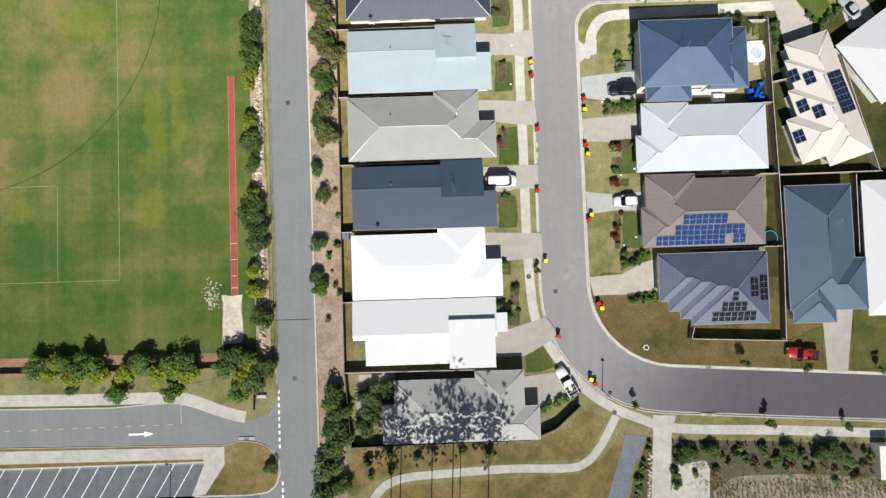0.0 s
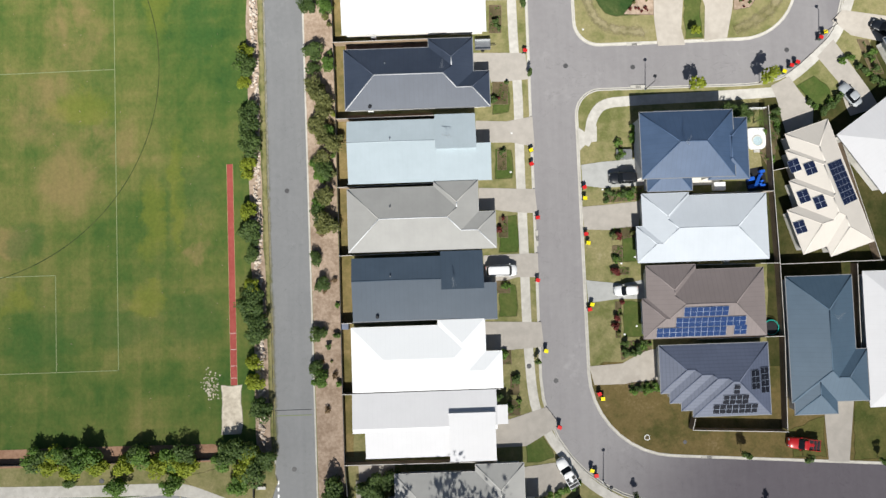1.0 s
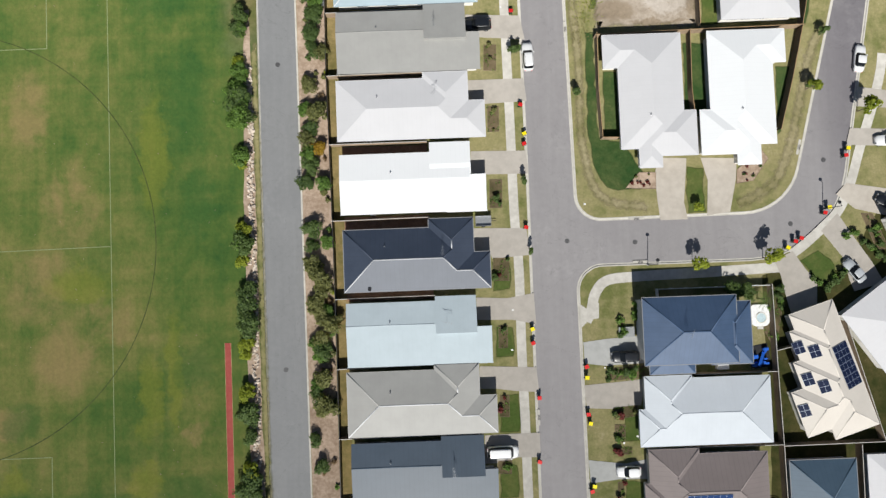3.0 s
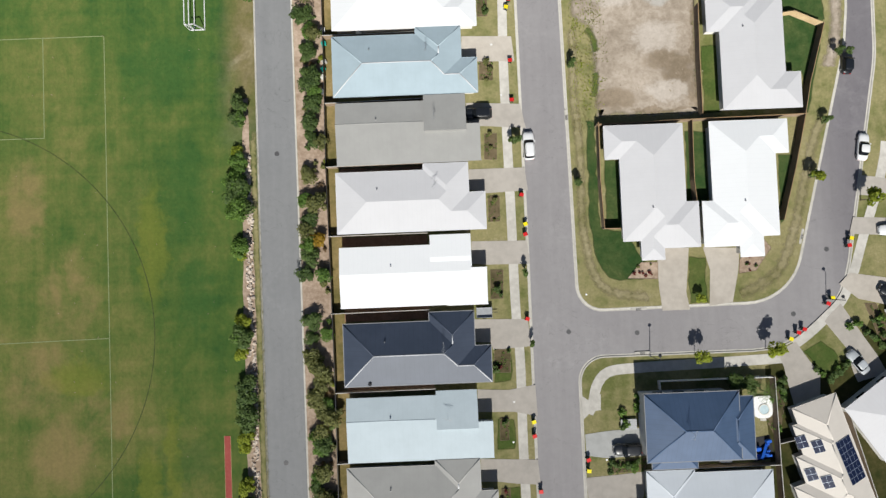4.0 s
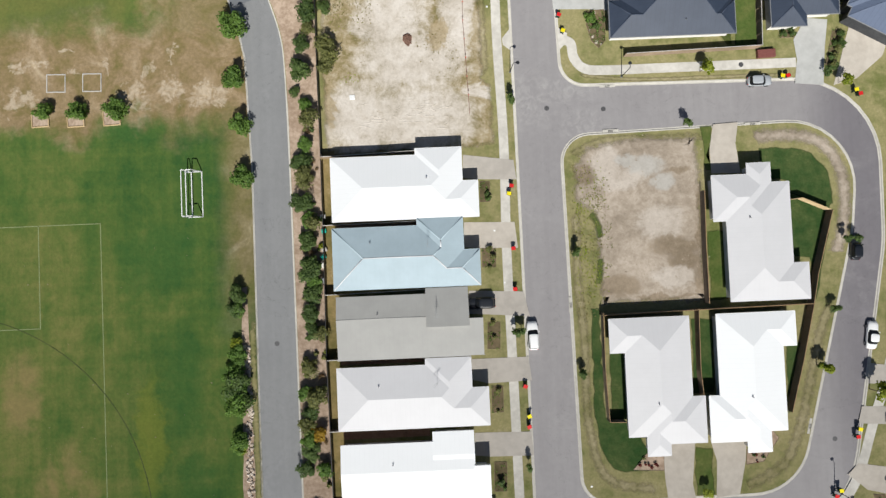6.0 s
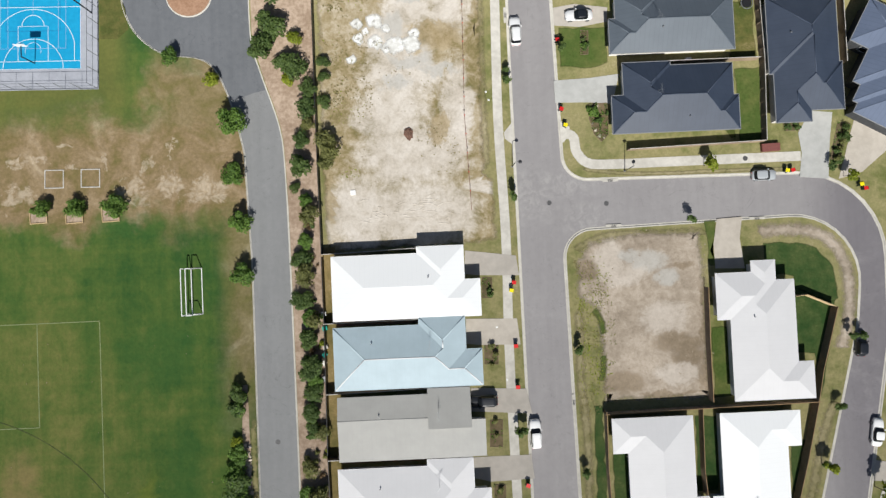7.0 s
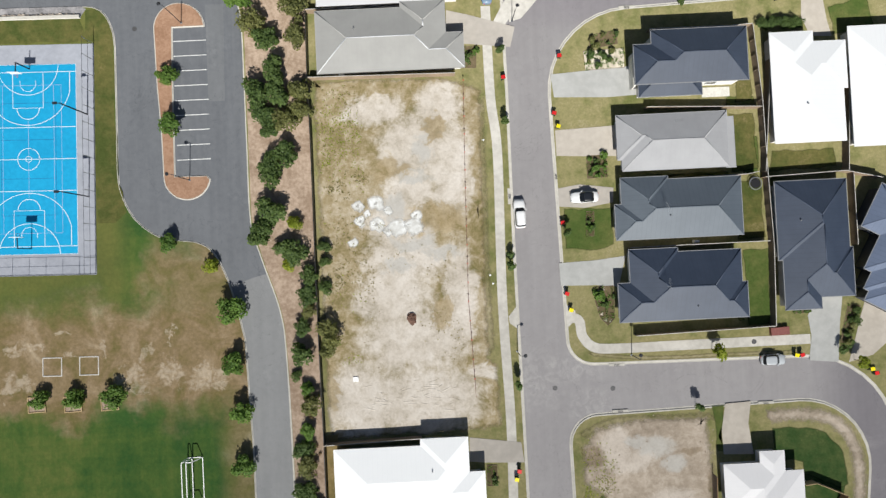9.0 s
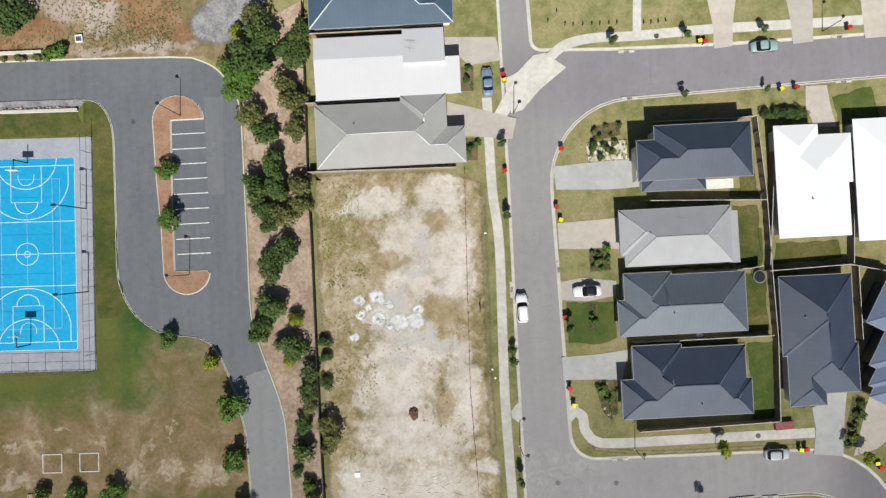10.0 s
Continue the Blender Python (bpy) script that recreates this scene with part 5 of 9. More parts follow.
SOFT_LUSH, SOFT_GREEN, SOFT_VERGE, SOFT_WORN, SOFT_LOT_A, SOFT_LOT_B, SOFT_OLIVE, SOFT_LIME, SOFT_GREY, SOFT_SAND = (soft_edge(m) for m in (LUSH, GREEN, VERGE, WORN, LOT_A, LOT_B, OLIVE, LIME, GREYSILT, SAND))
TURFS = (
    ([(9.0, 33.6), (12.4, 33.6), (12.3, 28.4), (9.0, 28.4)], GREEN), ([(8.8, 11.0), (12.2, 11.0), (12.2, 5.2), (8.8, 5.4)], GREEN), ([(8.9, 44.4), (12.2, 44.4), (12.2, 39.6), (8.9, 39.4)], GREEN),
    ([(9.3, 22.3), (12.9, 22.4), (12.8, 15.9), (9.1, 16.1)], GREEN), ([(12.5, -14.9), (15.5, -14.1), (17.7, -18.1), (14.8, -19.1), (12.3, -19.0)], GREEN), ([(29.4, 7.5), (33.2, 7.3), (33.1, 1.2), (29.3, 1.3)], GREEN), ([(29.6, 18.9), (32.8, 19.3), (32.5, 13.7), (29.9, 13.8)], GREEN),
    ([(28.8, 76.2), (31.9, 75.7), (31.8, 64.1), (28.6, 64.2)], LUSH), ([(26.2, 83.0), (27.9, 83.0), (28.0, 64.6), (31.8, 64.0), (34.3, 60.4), (36.2, 57.5), (35.0, 55.6), (32.1, 55.3), (29.0, 55.8), (26.8, 59.0), (25.9, 64.9)], LUSH), ([(42.6, 80.6), (46.8, 80.4), (46.3, 67.9), (42.5, 68.0)], LUSH),
    ([(58.1, 75.8), (60.9, 75.9), (59.0, 64.7), (58.0, 63.8)], LUSH), ([(42.5, 59.3), (45.4, 59.2), (45.4, 51.3), (42.3, 51.1), (41.8, 55.0)], GREEN), ([(57.3, 101.2), (65.4, 100.9), (67.4, 98.5), (67.0, 94.6), (64.3, 82.6), (63.0, 82.6), (63.2, 89.5), (60.5, 89.6)], LUSH),
    ([(46.1, 95.0), (49.6, 94.8), (49.5, 83.2), (46.1, 83.1)], GREEN), ([(55.6, 108.6), (61.5, 108.3), (64.6, 107.3), (66.7, 105.2), (67.7, 102.2), (67.8, 98.4), (66.2, 97.8), (60.4, 100.4), (60.2, 102.5), (55.6, 103.0)], LUSH), ([(46.0, 112.6), (48.3, 112.6), (47.6, 107.4), (48.0, 104.5), (46.5, 104.6)], GREEN), ([(23.4, 145.8), (31.7, 145.9), (31.7, 139.6), (28.5, 138.5), (23.2, 138.9)], GREEN), ([(52.4, 137.9), (57.2, 137.9), (56.6, 125.2), (52.8, 125.2)], GREEN),
    ([(51.2, 163.4), (55.9, 163.2), (56.2, 161.3), (51.1, 161.6)], GREEN), ([(53.6, 156.3), (56.4, 156.6), (56.1, 150.2), (53.3, 150.1)], GREEN), ([(68.8, 177.4), (75.5, 178.9), (77.0, 173.3), (69.5, 172.5)], GREEN), ([(60.4, 42.7), (63.8, 44.6), (66.8, 41.8), (66.2, 38.5), (63.8, 38.7)], GREEN),
    ([(55.6, -14.8), (62.3, -12.4), (62.3, -19.7), (56.5, -19.4)], OLIVE), ([(67.2, -9.6), (90.0, -9.0), (90.0, -21.0), (66.4, -20.2)], OLIVE), ([(41.8, 138.0), (52.5, 138.0), (52.5, 126.0), (51.5, 126.0)], OLIVE),
    ([(51.3, 160.4), (55.8, 160.2), (56.1, 150.6), (51.4, 150.4)], OLIVE), ([(51.9, 149.4), (56.4, 149.0), (56.6, 139.3), (51.8, 139.3)], OLIVE), ([(33.0, 151.0), (51.2, 150.9), (51.2, 149.9), (33.0, 149.9)], OLIVE), ([(53.2, 172.8), (55.4, 172.8), (55.8, 162.2), (52.6, 162.0)], OLIVE), ([(58.0, 153.9), (68.8, 153.9), (69.0, 150.4), (57.6, 150.2)], OLIVE),
    ([(-44.6, -19.0), (-29.0, -15.2), (-28.4, -20.5), (-30.0, -24.5), (-34.6, -25.6), (-41.5, -22.2)], VERGE))
for k, (ring, mat) in enumerate(TURFS):
    soft_patch("lawn", ring, SOFT_LUSH if mat is LUSH else SOFT_GREEN if mat is GREEN else SOFT_OLIVE if mat is OLIVE else SOFT_VERGE, TOP + 0.01 + 0.0004 * k, 0.5, "dark green lawn" if mat is LUSH else "green lawn", "lawn")

laid("garden_strip", [[(-17.5, -40.0), (-17.5, 122.2), (-17.4, 160.0), (-17.0, 197.7), (-27.1, 192.6), (-28.2, 186.3), (-27.7, 180.5), (-27.8, 157.3)] + smooth([(-27.8, 147.0), (-26.3, 140.3), (-23.7, 131.9), (-22.9, 124.9), (-22.55, 108.0)], 4) + [(-22.2, 30.0), (-21.9, -6.0), (-21.75, -40.0)]], MULCH, TOP + 0.016, "bark-mulched planting strip", "planting bed", "structure")
laid("garden_strip", [ragged([(-31.4, 88.5), (-30.5, 88.8), (-30.2, 60.0), (-30.1, 30.0), (-29.7, 0.0), (-29.4, -20.3), (-30.7, -22.5), (-32.0, -22.3), (-31.9, 0.0), (-32.3, 30.0), (-32.1, 60.0)], 2.0, 0.12, 6)], MULCH, TOP + 0.014, "bark-mulched planting strip beside the field", "planting bed", "structure")
laid("garden_strip", [[(-76.5, -13.7), (-57.7, -13.7), (-39.0, -13.9), (-33.4, -15.5), (-33.4, -16.9), (-55.9, -16.6), (-76.5, -16.7)]], MULCH_RED, TOP + 0.014, "red gravel path along the field", "path", "structure")
soft_patch("lot_ground", [(-17.2, 169.4), (5.4, 168.9), (11.4, 166.4), (10.9, 140.6), (10.6, 122.4), (12.0, 121.2), (12.1, 110.6), (8.0, 109.8), (-1.7, 109.6), (-17.0, 109.4), (-17.3, 122.2)], SOFT_LOT_A, TOP + 0.018, 1.6, "scraped pale earth of a cleared lot", "bare lot")
soft_patch("lot_ground", [(24.0, 106.8), (26.6, 110.2), (35.5, 111.6), (45.8, 111.2), (46.4, 102.0), (46.3, 82.6), (27.4, 82.7), (27.4, 90.1), (27.0, 98.0), (24.0, 100.4)], SOFT_LOT_B, TOP + 0.018, 1.9, "scraped brown earth of a corner lot", "bare lot")
for line, w in (([(24.6, 99.6), (24.4, 87.0), (25.0, 77.5), (24.9, 66.1), (26.2, 57.5), (29.2, 53.8), (35.8, 52.6)], 2.6), ([(66.4, 81.8), (64.4, 77.8), (61.9, 68.4), (60.0, 61.9), (57.4, 56.3), (53.4, 53.6), (50.5, 52.6)], 3.0), ([(24.2, 108.3), (29.5, 110.6), (38.1, 110.7), (46.9, 110.6)], 2.2),
                ([(10.6, 165.5), (10.4, 150.0), (10.2, 135.0), (10.4, 122.0)], 2.4), ([(26.0, 121.9), (36.0, 120.7), (50.0, 120.6), (61.0, 120.5)], 1.2)):
    soft_strip("worn_grass", smooth(line, 5), w, SOFT_WORN, TOP + 0.013 + 0.001 * w, "sandy worn strip in the verge", "worn grass")
soft_strip("worn_grass", smooth([(54.6, 110.2), (62.1, 110.2), (66.8, 108.3), (69.4, 103.4), (69.4, 95.9), (67.6, 90.0)], 5), 3.6, SOFT_LOT_B, TOP + 0.019, "sandy worn strip in the verge", "worn grass")
for line in ([(27.0, 98.6), (28.2, 96.6), (28.5, 94.2)], [(28.3, 91.0), (28.2, 88.6), (27.6, 86.6)]):
    soft_strip("weedy_strip", smooth(line, 5), 1.9, SOFT_GREEN, TOP + 0.021, "green weeds along the edge of the lot", "weeds")
soft_strip("verge_strip", smooth([(-29.0, -18.0), (-29.2, 0.0), (-29.5, 30.0), (-29.7, 60.0), (-29.9, 84.0)], 5), 2.2, SOFT_VERGE, TOP + 0.012, "dry grass strip beside the road", "verge")
for x1, y0, y1 in (-0.9, 38.6, 40.1), (-1.3, 50.5, 52.7), (-1.2, 62.9, 64.5), (-1.3, 75.1, 76.1), (-1.8, 97.6, 98.5):
    laid("side_yard", [[(-15.4, y1), (x1, y1), (x1, y0), (-15.4, y0)]], MULCH_RED, TOP + 0.03, "narrow bare brown side yard", "yard", "structure")
laid("scrub_ground", [[(36.3, -30.5), (74.5, -32.5), (73.6, -48.4), (35.2, -47.2)]], SCRUB, TOP + 0.012, "scrubby planted basin edge", "scrub", "structure")
laid("basin_sand", [[(42.6, -39.0), (46.3, -36.8), (55.6, -36.7), (74.2, -38.0), (73.6, -48.4), (42.2, -47.4)]], BASIN, TOP + 0.02, "pale sand of the drainage basin", "sand", "structure")
laid("yard", [ragged([(-17.5, 110.6), (-15.3, 110.6), (-15.2, 84.0), (-15.2, 46.0), (-15.3, 15.0), (-15.9, -16.8), (-17.3, -16.7), (-17.3, 15.0), (-17.3, 46.0), (-17.6, 84.0)], 1.4, 0.1, 5)], DRYGRASS, TOP + 0.02, "narrow dry back yard", "yard", "structure", 0.03)
laid("footpath", [[(23.4, 36.8), (25.0, 35.6), (26.6, 36.9), (26.5, 34.3), (24.9, 34.1), (23.6, 32.9)]], CONCRETE, P + 0.006, "concrete kerb ramp", "footpath", "structure")
laid("lawn", [ragged([(-78.4, -16.2), (-57.8, -16.4), (-39.0, -16.6), (-32.7, -17.5), (-33.5, -21.1), (-41.9, -20.0), (-43.8, -21.0), (-47.5, -20.6), (-60.6, -20.5), (-78.4, -20.2)], 1.6, 0.2, 8)], VERGE, TOP + 0.009, "dry verge grass below the field", "lawn", "structure", 0.03)
laid("lawn", [ragged([(-71.6, 181.9), (-55.0, 181.5), (-53.3, 177.2), (-71.8, 177.6)], 1.6, 0.2, 9)], OLIVE, TOP + 0.009, "dry grass strip behind the court", "lawn", "structure", 0.03)
for ring in ([(22.9, 130.2), (24.6, 129.0), (24.4, 127.4), (23.1, 126.2)], [(13.6, 128.6), (15.1, 130.3), (15.1, 126.4), (13.7, 127.5)]):
    laid("footpath", [ring], CONCRETE, P + 0.006, "concrete kerb ramp", "footpath", "structure")
rim = sorted([p for p in inset(EAST, 0.44) if p[1] < -3.0 and p[0] < 170], key=lambda p: p[0] - p[1])
laid("lawn", [rim + [(162, -6.0), (66, -5.0), (26.0, -2.6)]], BROWNLAWN, TOP + 0.009, "browning lawn inside the kerb", "lawn", "structure", 0.03)
# back yards laid in the darkened grass, shade painted over the whole sheet
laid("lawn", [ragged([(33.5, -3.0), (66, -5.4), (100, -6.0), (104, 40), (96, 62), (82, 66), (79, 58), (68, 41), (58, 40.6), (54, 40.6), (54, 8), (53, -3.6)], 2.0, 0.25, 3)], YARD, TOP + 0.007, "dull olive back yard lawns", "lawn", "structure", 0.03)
laid("lawn", [[(-16.7, -30.4), (13.0, -30.1), (17.3, -28.7), (22.1, -25.2), (25.8, -26.7), (23.2, -31.2), (21.3, -33.2), (9.2, -33.3), (-9.5, -34.0), (-15.2, -37.3), (-17.1, -38.2)]], DRYGRASS, TOP + 0.01, "dry brown park lawn", "lawn", "structure")
laid("lawn", [[(-9.6, -36.6), (20.2, -35.7), (24.1, -33.5), (28.9, -28.6), (26.8, -35.0), (24.7, -41.4), (-13.4, -40.1)]], DRYGRASS, TOP + 0.011, "dry brown park lawn", "lawn", "structure")
laid("rough_ground", [[(-72.0, 206.1), (-24.8, 203.7), (-26.0, 196.3), (-30.2, 187.1), (-33.8, 189.2), (-39.4, 189.5), (-72.7, 190.4)]], ROUGH, TOP + 0.012, "rough weedy ground", "rough ground", "structure")
GRAVEL = speckled("rubble", (0.17, 0.165, 0.17), (0.4, 0.385, 0.39), 3.2, 0.5, 0.95, 0.08, 0.1)
soft_patch("gravel_patch", [(-36.2, 195.3), (-33.9, 198.5), (-29.6, 201.2), (-22.0, 200.6), (-22.8, 195.0), (-26.6, 191.4), (-30.0, 190.4), (-34.2, 190.8), (-36.0, 192.6)], soft_edge(GRAVEL), TOP + 0.03, 1.7, "loose grey rubble patch", "gravel")
laid("rock_bed", [[(-71.1, 183.4), (-54.5, 183.1), (-53.6, 182.6), (-54.5, 181.5), (-71.2, 181.8)]], GRAVEL, TOP + 0.02, "grey stone bed behind the kerb", "rock bed", "structure")
laid("lawn", [ragged([(-53.6, 182.4), (-51.7, 182.3), (-50.1, 180.7), (-49.3, 177.9), (-49.3, 171.4), (-49.5, 162.1), (-49.3, 153.8), (-48.1, 148.6), (-50.1, 147.2), (-53.1, 147.3), (-53.0, 154.9), (-52.6, 171.5), (-52.5, 177.1), (-53.8, 177.3)], 1.4, 0.2, 14)], OLIVE, TOP + 0.008, "olive grass strip beside the court", "lawn", "structure", 0.03)
for p, q in (((-71.2, 181.6), (-54.5, 181.3)), ((-70.8, 191.2), (-59.9, 191.1))):
    wall = thing("low_wall", p[0], p[1], TOP, 0, "low pale concrete retaining wall", "wall", "low walls by the car park")
    part("wall_body", bar(bmesh.new(), (0, 0, 0.2), (q[0] - p[0], q[1] - p[1], 0.2), 0.4, 0.5), CONCRETE, wall)
    part("wall_cap", bar(bmesh.new(), (0, 0, 0.48), (q[0] - p[0], q[1] - p[1], 0.48), 0.5, 0.06), KERB, wall)
for x, y, r in (-10.3, 147.9, 1.3), (-7.3, 148.2, 1.8), (-10.0, 145.3, 1.3), (-7.4, 144.7, 1.7), (-3.8, 144.0, 2.0), (-1.3, 144.1, 2.2), (-0.8, 145.9, 1.4), (-5.3, 146.9, 1.0), (-5.5, 143.6, 1.3), (-11.3, 141.9, 1.1), (-8.8, 146.6, 0.8):
    ring = [(x + r * math.cos(a / 10 * math.tau) * random.uniform(0.8, 1.15), y + r * math.sin(a / 10 * math.tau) * random.uniform(0.8, 1.15)) for a in range(10)]
    soft_patch("lime_patch", ring, SOFT_LIME, TOP + 0.028 + r * 0.003, r * 0.55, "white spilt lime on bare earth", "spill")
    if 1.2 < r < 1.9:
        soft_patch("lime_patch", [(x + 0.45 * math.cos(a / 8 * math.tau), y + 0.4 * math.sin(a / 8 * math.tau)) for a in range(8)], SOFT_GREY, TOP + 0.038 + r * 0.003, 0.2, "grey slurry in spilt lime", "spill")


# ---- playing field ----
def strip(pts, w, z, mat, parent, name="line"):
    bm = bmesh.new()
    slab(bm, ribbon(pts, w), z - 0.008, z)
    return part(name, bm, mat, parent)


def arc(cx, cy, r, a0, a1, n=40):
    return [(cx + r * math.cos(radians(a0 + (a1 - a0) * k / n)), cy + r * math.sin(radians(a0 + (a1 - a0) * k / n))) for k in range(n + 1)]


marks = thing("field_marking", -54.5, 50, 0, 0, "faded white line marking on the grass", "line marking")
FZ = TOP + 0.016


def litter():
    """Pale dry leaves and scraps blown over the field."""
    rng = random.Random(77)
    bm = bmesh.new()
    for k in range(150):
        x, y = rng.uniform(-78, -33), rng.uniform(-10, 100)
        r, a = rng.uniform(0.05, 0.13), rng.uniform(0, 3)
        vs = [bm.verts.new((x + r * math.cos(a + q * 1.57) * (1 if q % 2 else 0.5), y + r * math.sin(a + q * 1.57) * (1 if q % 2 else 0.5), TOP + 0.02 + rng.uniform(0, 0.05))) for q in range(4)]
        tip = bm.verts.new((x, y, TOP + 0.08))
        for q in range(4):
            bm.faces.new((vs[q], vs[(q + 1) % 4], tip))
    tagged(part("leaf_litter", bm, MULCH), "pale dry leaves scattered on the grass", "leaf litter", "", "stuff")


litter()
for a, b in (((0, -51.3), (0, 50.3)), ((0, -51.3), (-40, -51.3)), ((0, 50.2), (-40, 50.2)), ((0, -0.7), (-40, -1.2)), ((-10.3, -35.2), (-10.3, -51.3)), ((-10.3, -35.2), (-40, -35.2)), ((-10.3, 33.2), (-10.3, 50.2)), ((-10.3, 33.2), (-40, 33.2))):
    strip([a, b], 0.13, FZ, LINE_FADED, marks)
boundary = thing("boundary_line", -83.6, 49.9, 0, 0, "dark worn circle on the grass", "line marking")
strip(arc(0, 0, 36.6, -80, 80, 90), 0.14, FZ + 0.003, speckled("worn_turf", (0.028, 0.05, 0.014), (0.09, 0.11, 0.03), 0.9, 0.15), boundary)
runway = thing("long_jump_runway", -35.4, 14, 0, 0, "red synthetic long jump runway with white edges", "runway")
part("surface", slab(bmesh.new(), [(-0.58, -18.4), (0.57, -18.4), (0.53, 18.5), (-0.55, 18.5)], TOP - 0.1, FZ + 0.01), TRACK, runway)
for x in (-0.56, 0.55):
    strip([(x, -18.4), (x * 0.95, 18.5)], 0.035, FZ + 0.014, LINE_YELLOW, runway, "edge_line")
for y in (-15.2, -12.5, -9.8, -17.2):
    strip([(-0.5, y), (0.5, y)], 0.06, FZ + 0.016, LINE, runway, "board")
soft_patch("sand_pit", [(-37.7, -12.4), (-34.1, -12.5), (-34.0, -4.3), (-37.7, -4.2)], SOFT_SAND, TOP + 0.022, 0.32, "pale long jump sand pit with a worn grassy rim", "sand pit")
bm, rng = bmesh.new(), random.Random(12)
for k in range(90):
    x, y, r = rng.gauss(-39.3, 0.7), rng.gauss(-4.6, 1.4), rng.uniform(0.05, 0.17)
    slab(bm, [(x + r * math.cos(q * 1.05) * rng.uniform(0.7, 1.3), y + r * math.sin(q * 1.05) * rng.uniform(0.7, 1.3)) for q in range(6)], TOP - 0.01, TOP + 0.03)
tagged(part("sand_chips", bm, SAND), "pale lumps of sand thrown on the grass", "sand", "", "stuff")


def goal(x, y, depth):
    ob = thing("soccer_goal", x, y, TOP, 0, "white steel soccer goal without a net", "goal", "goals on the field")
    w, h = 3.78, 2.44
    for a, b, n in (((0, -w, h), (0, w, h), "crossbar"), ((0, -w, 0), (0, -w, h), "post"), ((0, w, 0), (0, w, h), "post"), ((depth, -w, 0.06), (depth, w, 0.06), "ground_bar"), ((0, -w, 0.06), (depth, -w, 0.06), "ground_bar"), ((0, w, 0.06), (depth, w, 0.06), "ground_bar"),
                    ((0, -w, h), (depth * 0.45, -w, h), "stay"), ((0, w, h), (depth * 0.45, w, h), "stay"), ((depth * 0.45, -w, h), (depth, -w, 0.06), "stay"), ((depth * 0.45, w, h), (depth, w, 0.06), "stay")):
        part(n, bar(bmesh.new(), a, b, 0.13, 0.13), WHITE, ob)


goal(-39.1, 104.4, 1.7)
goal(-39.85, 104.4, 0.7)
for x, y in ((-61.3, 124.0), (-55.3, 123.9)):
    ob = thing("ground_frame", x, y, TOP, -1.5, "square timber edging frame set in bare earth", "edging", "edging frames in the earth")
    for q in ((-1.6, 1.6, -1.55, -1.4), (-1.6, 1.6, 1.4, 1.55), (-1.6, -1.45, -1.4, 1.4), (1.45, 1.6, -1.4, 1.4)):
        part("edge_board", boxes((*q, -0.05, 0.07)), GREYRAIL, ob)


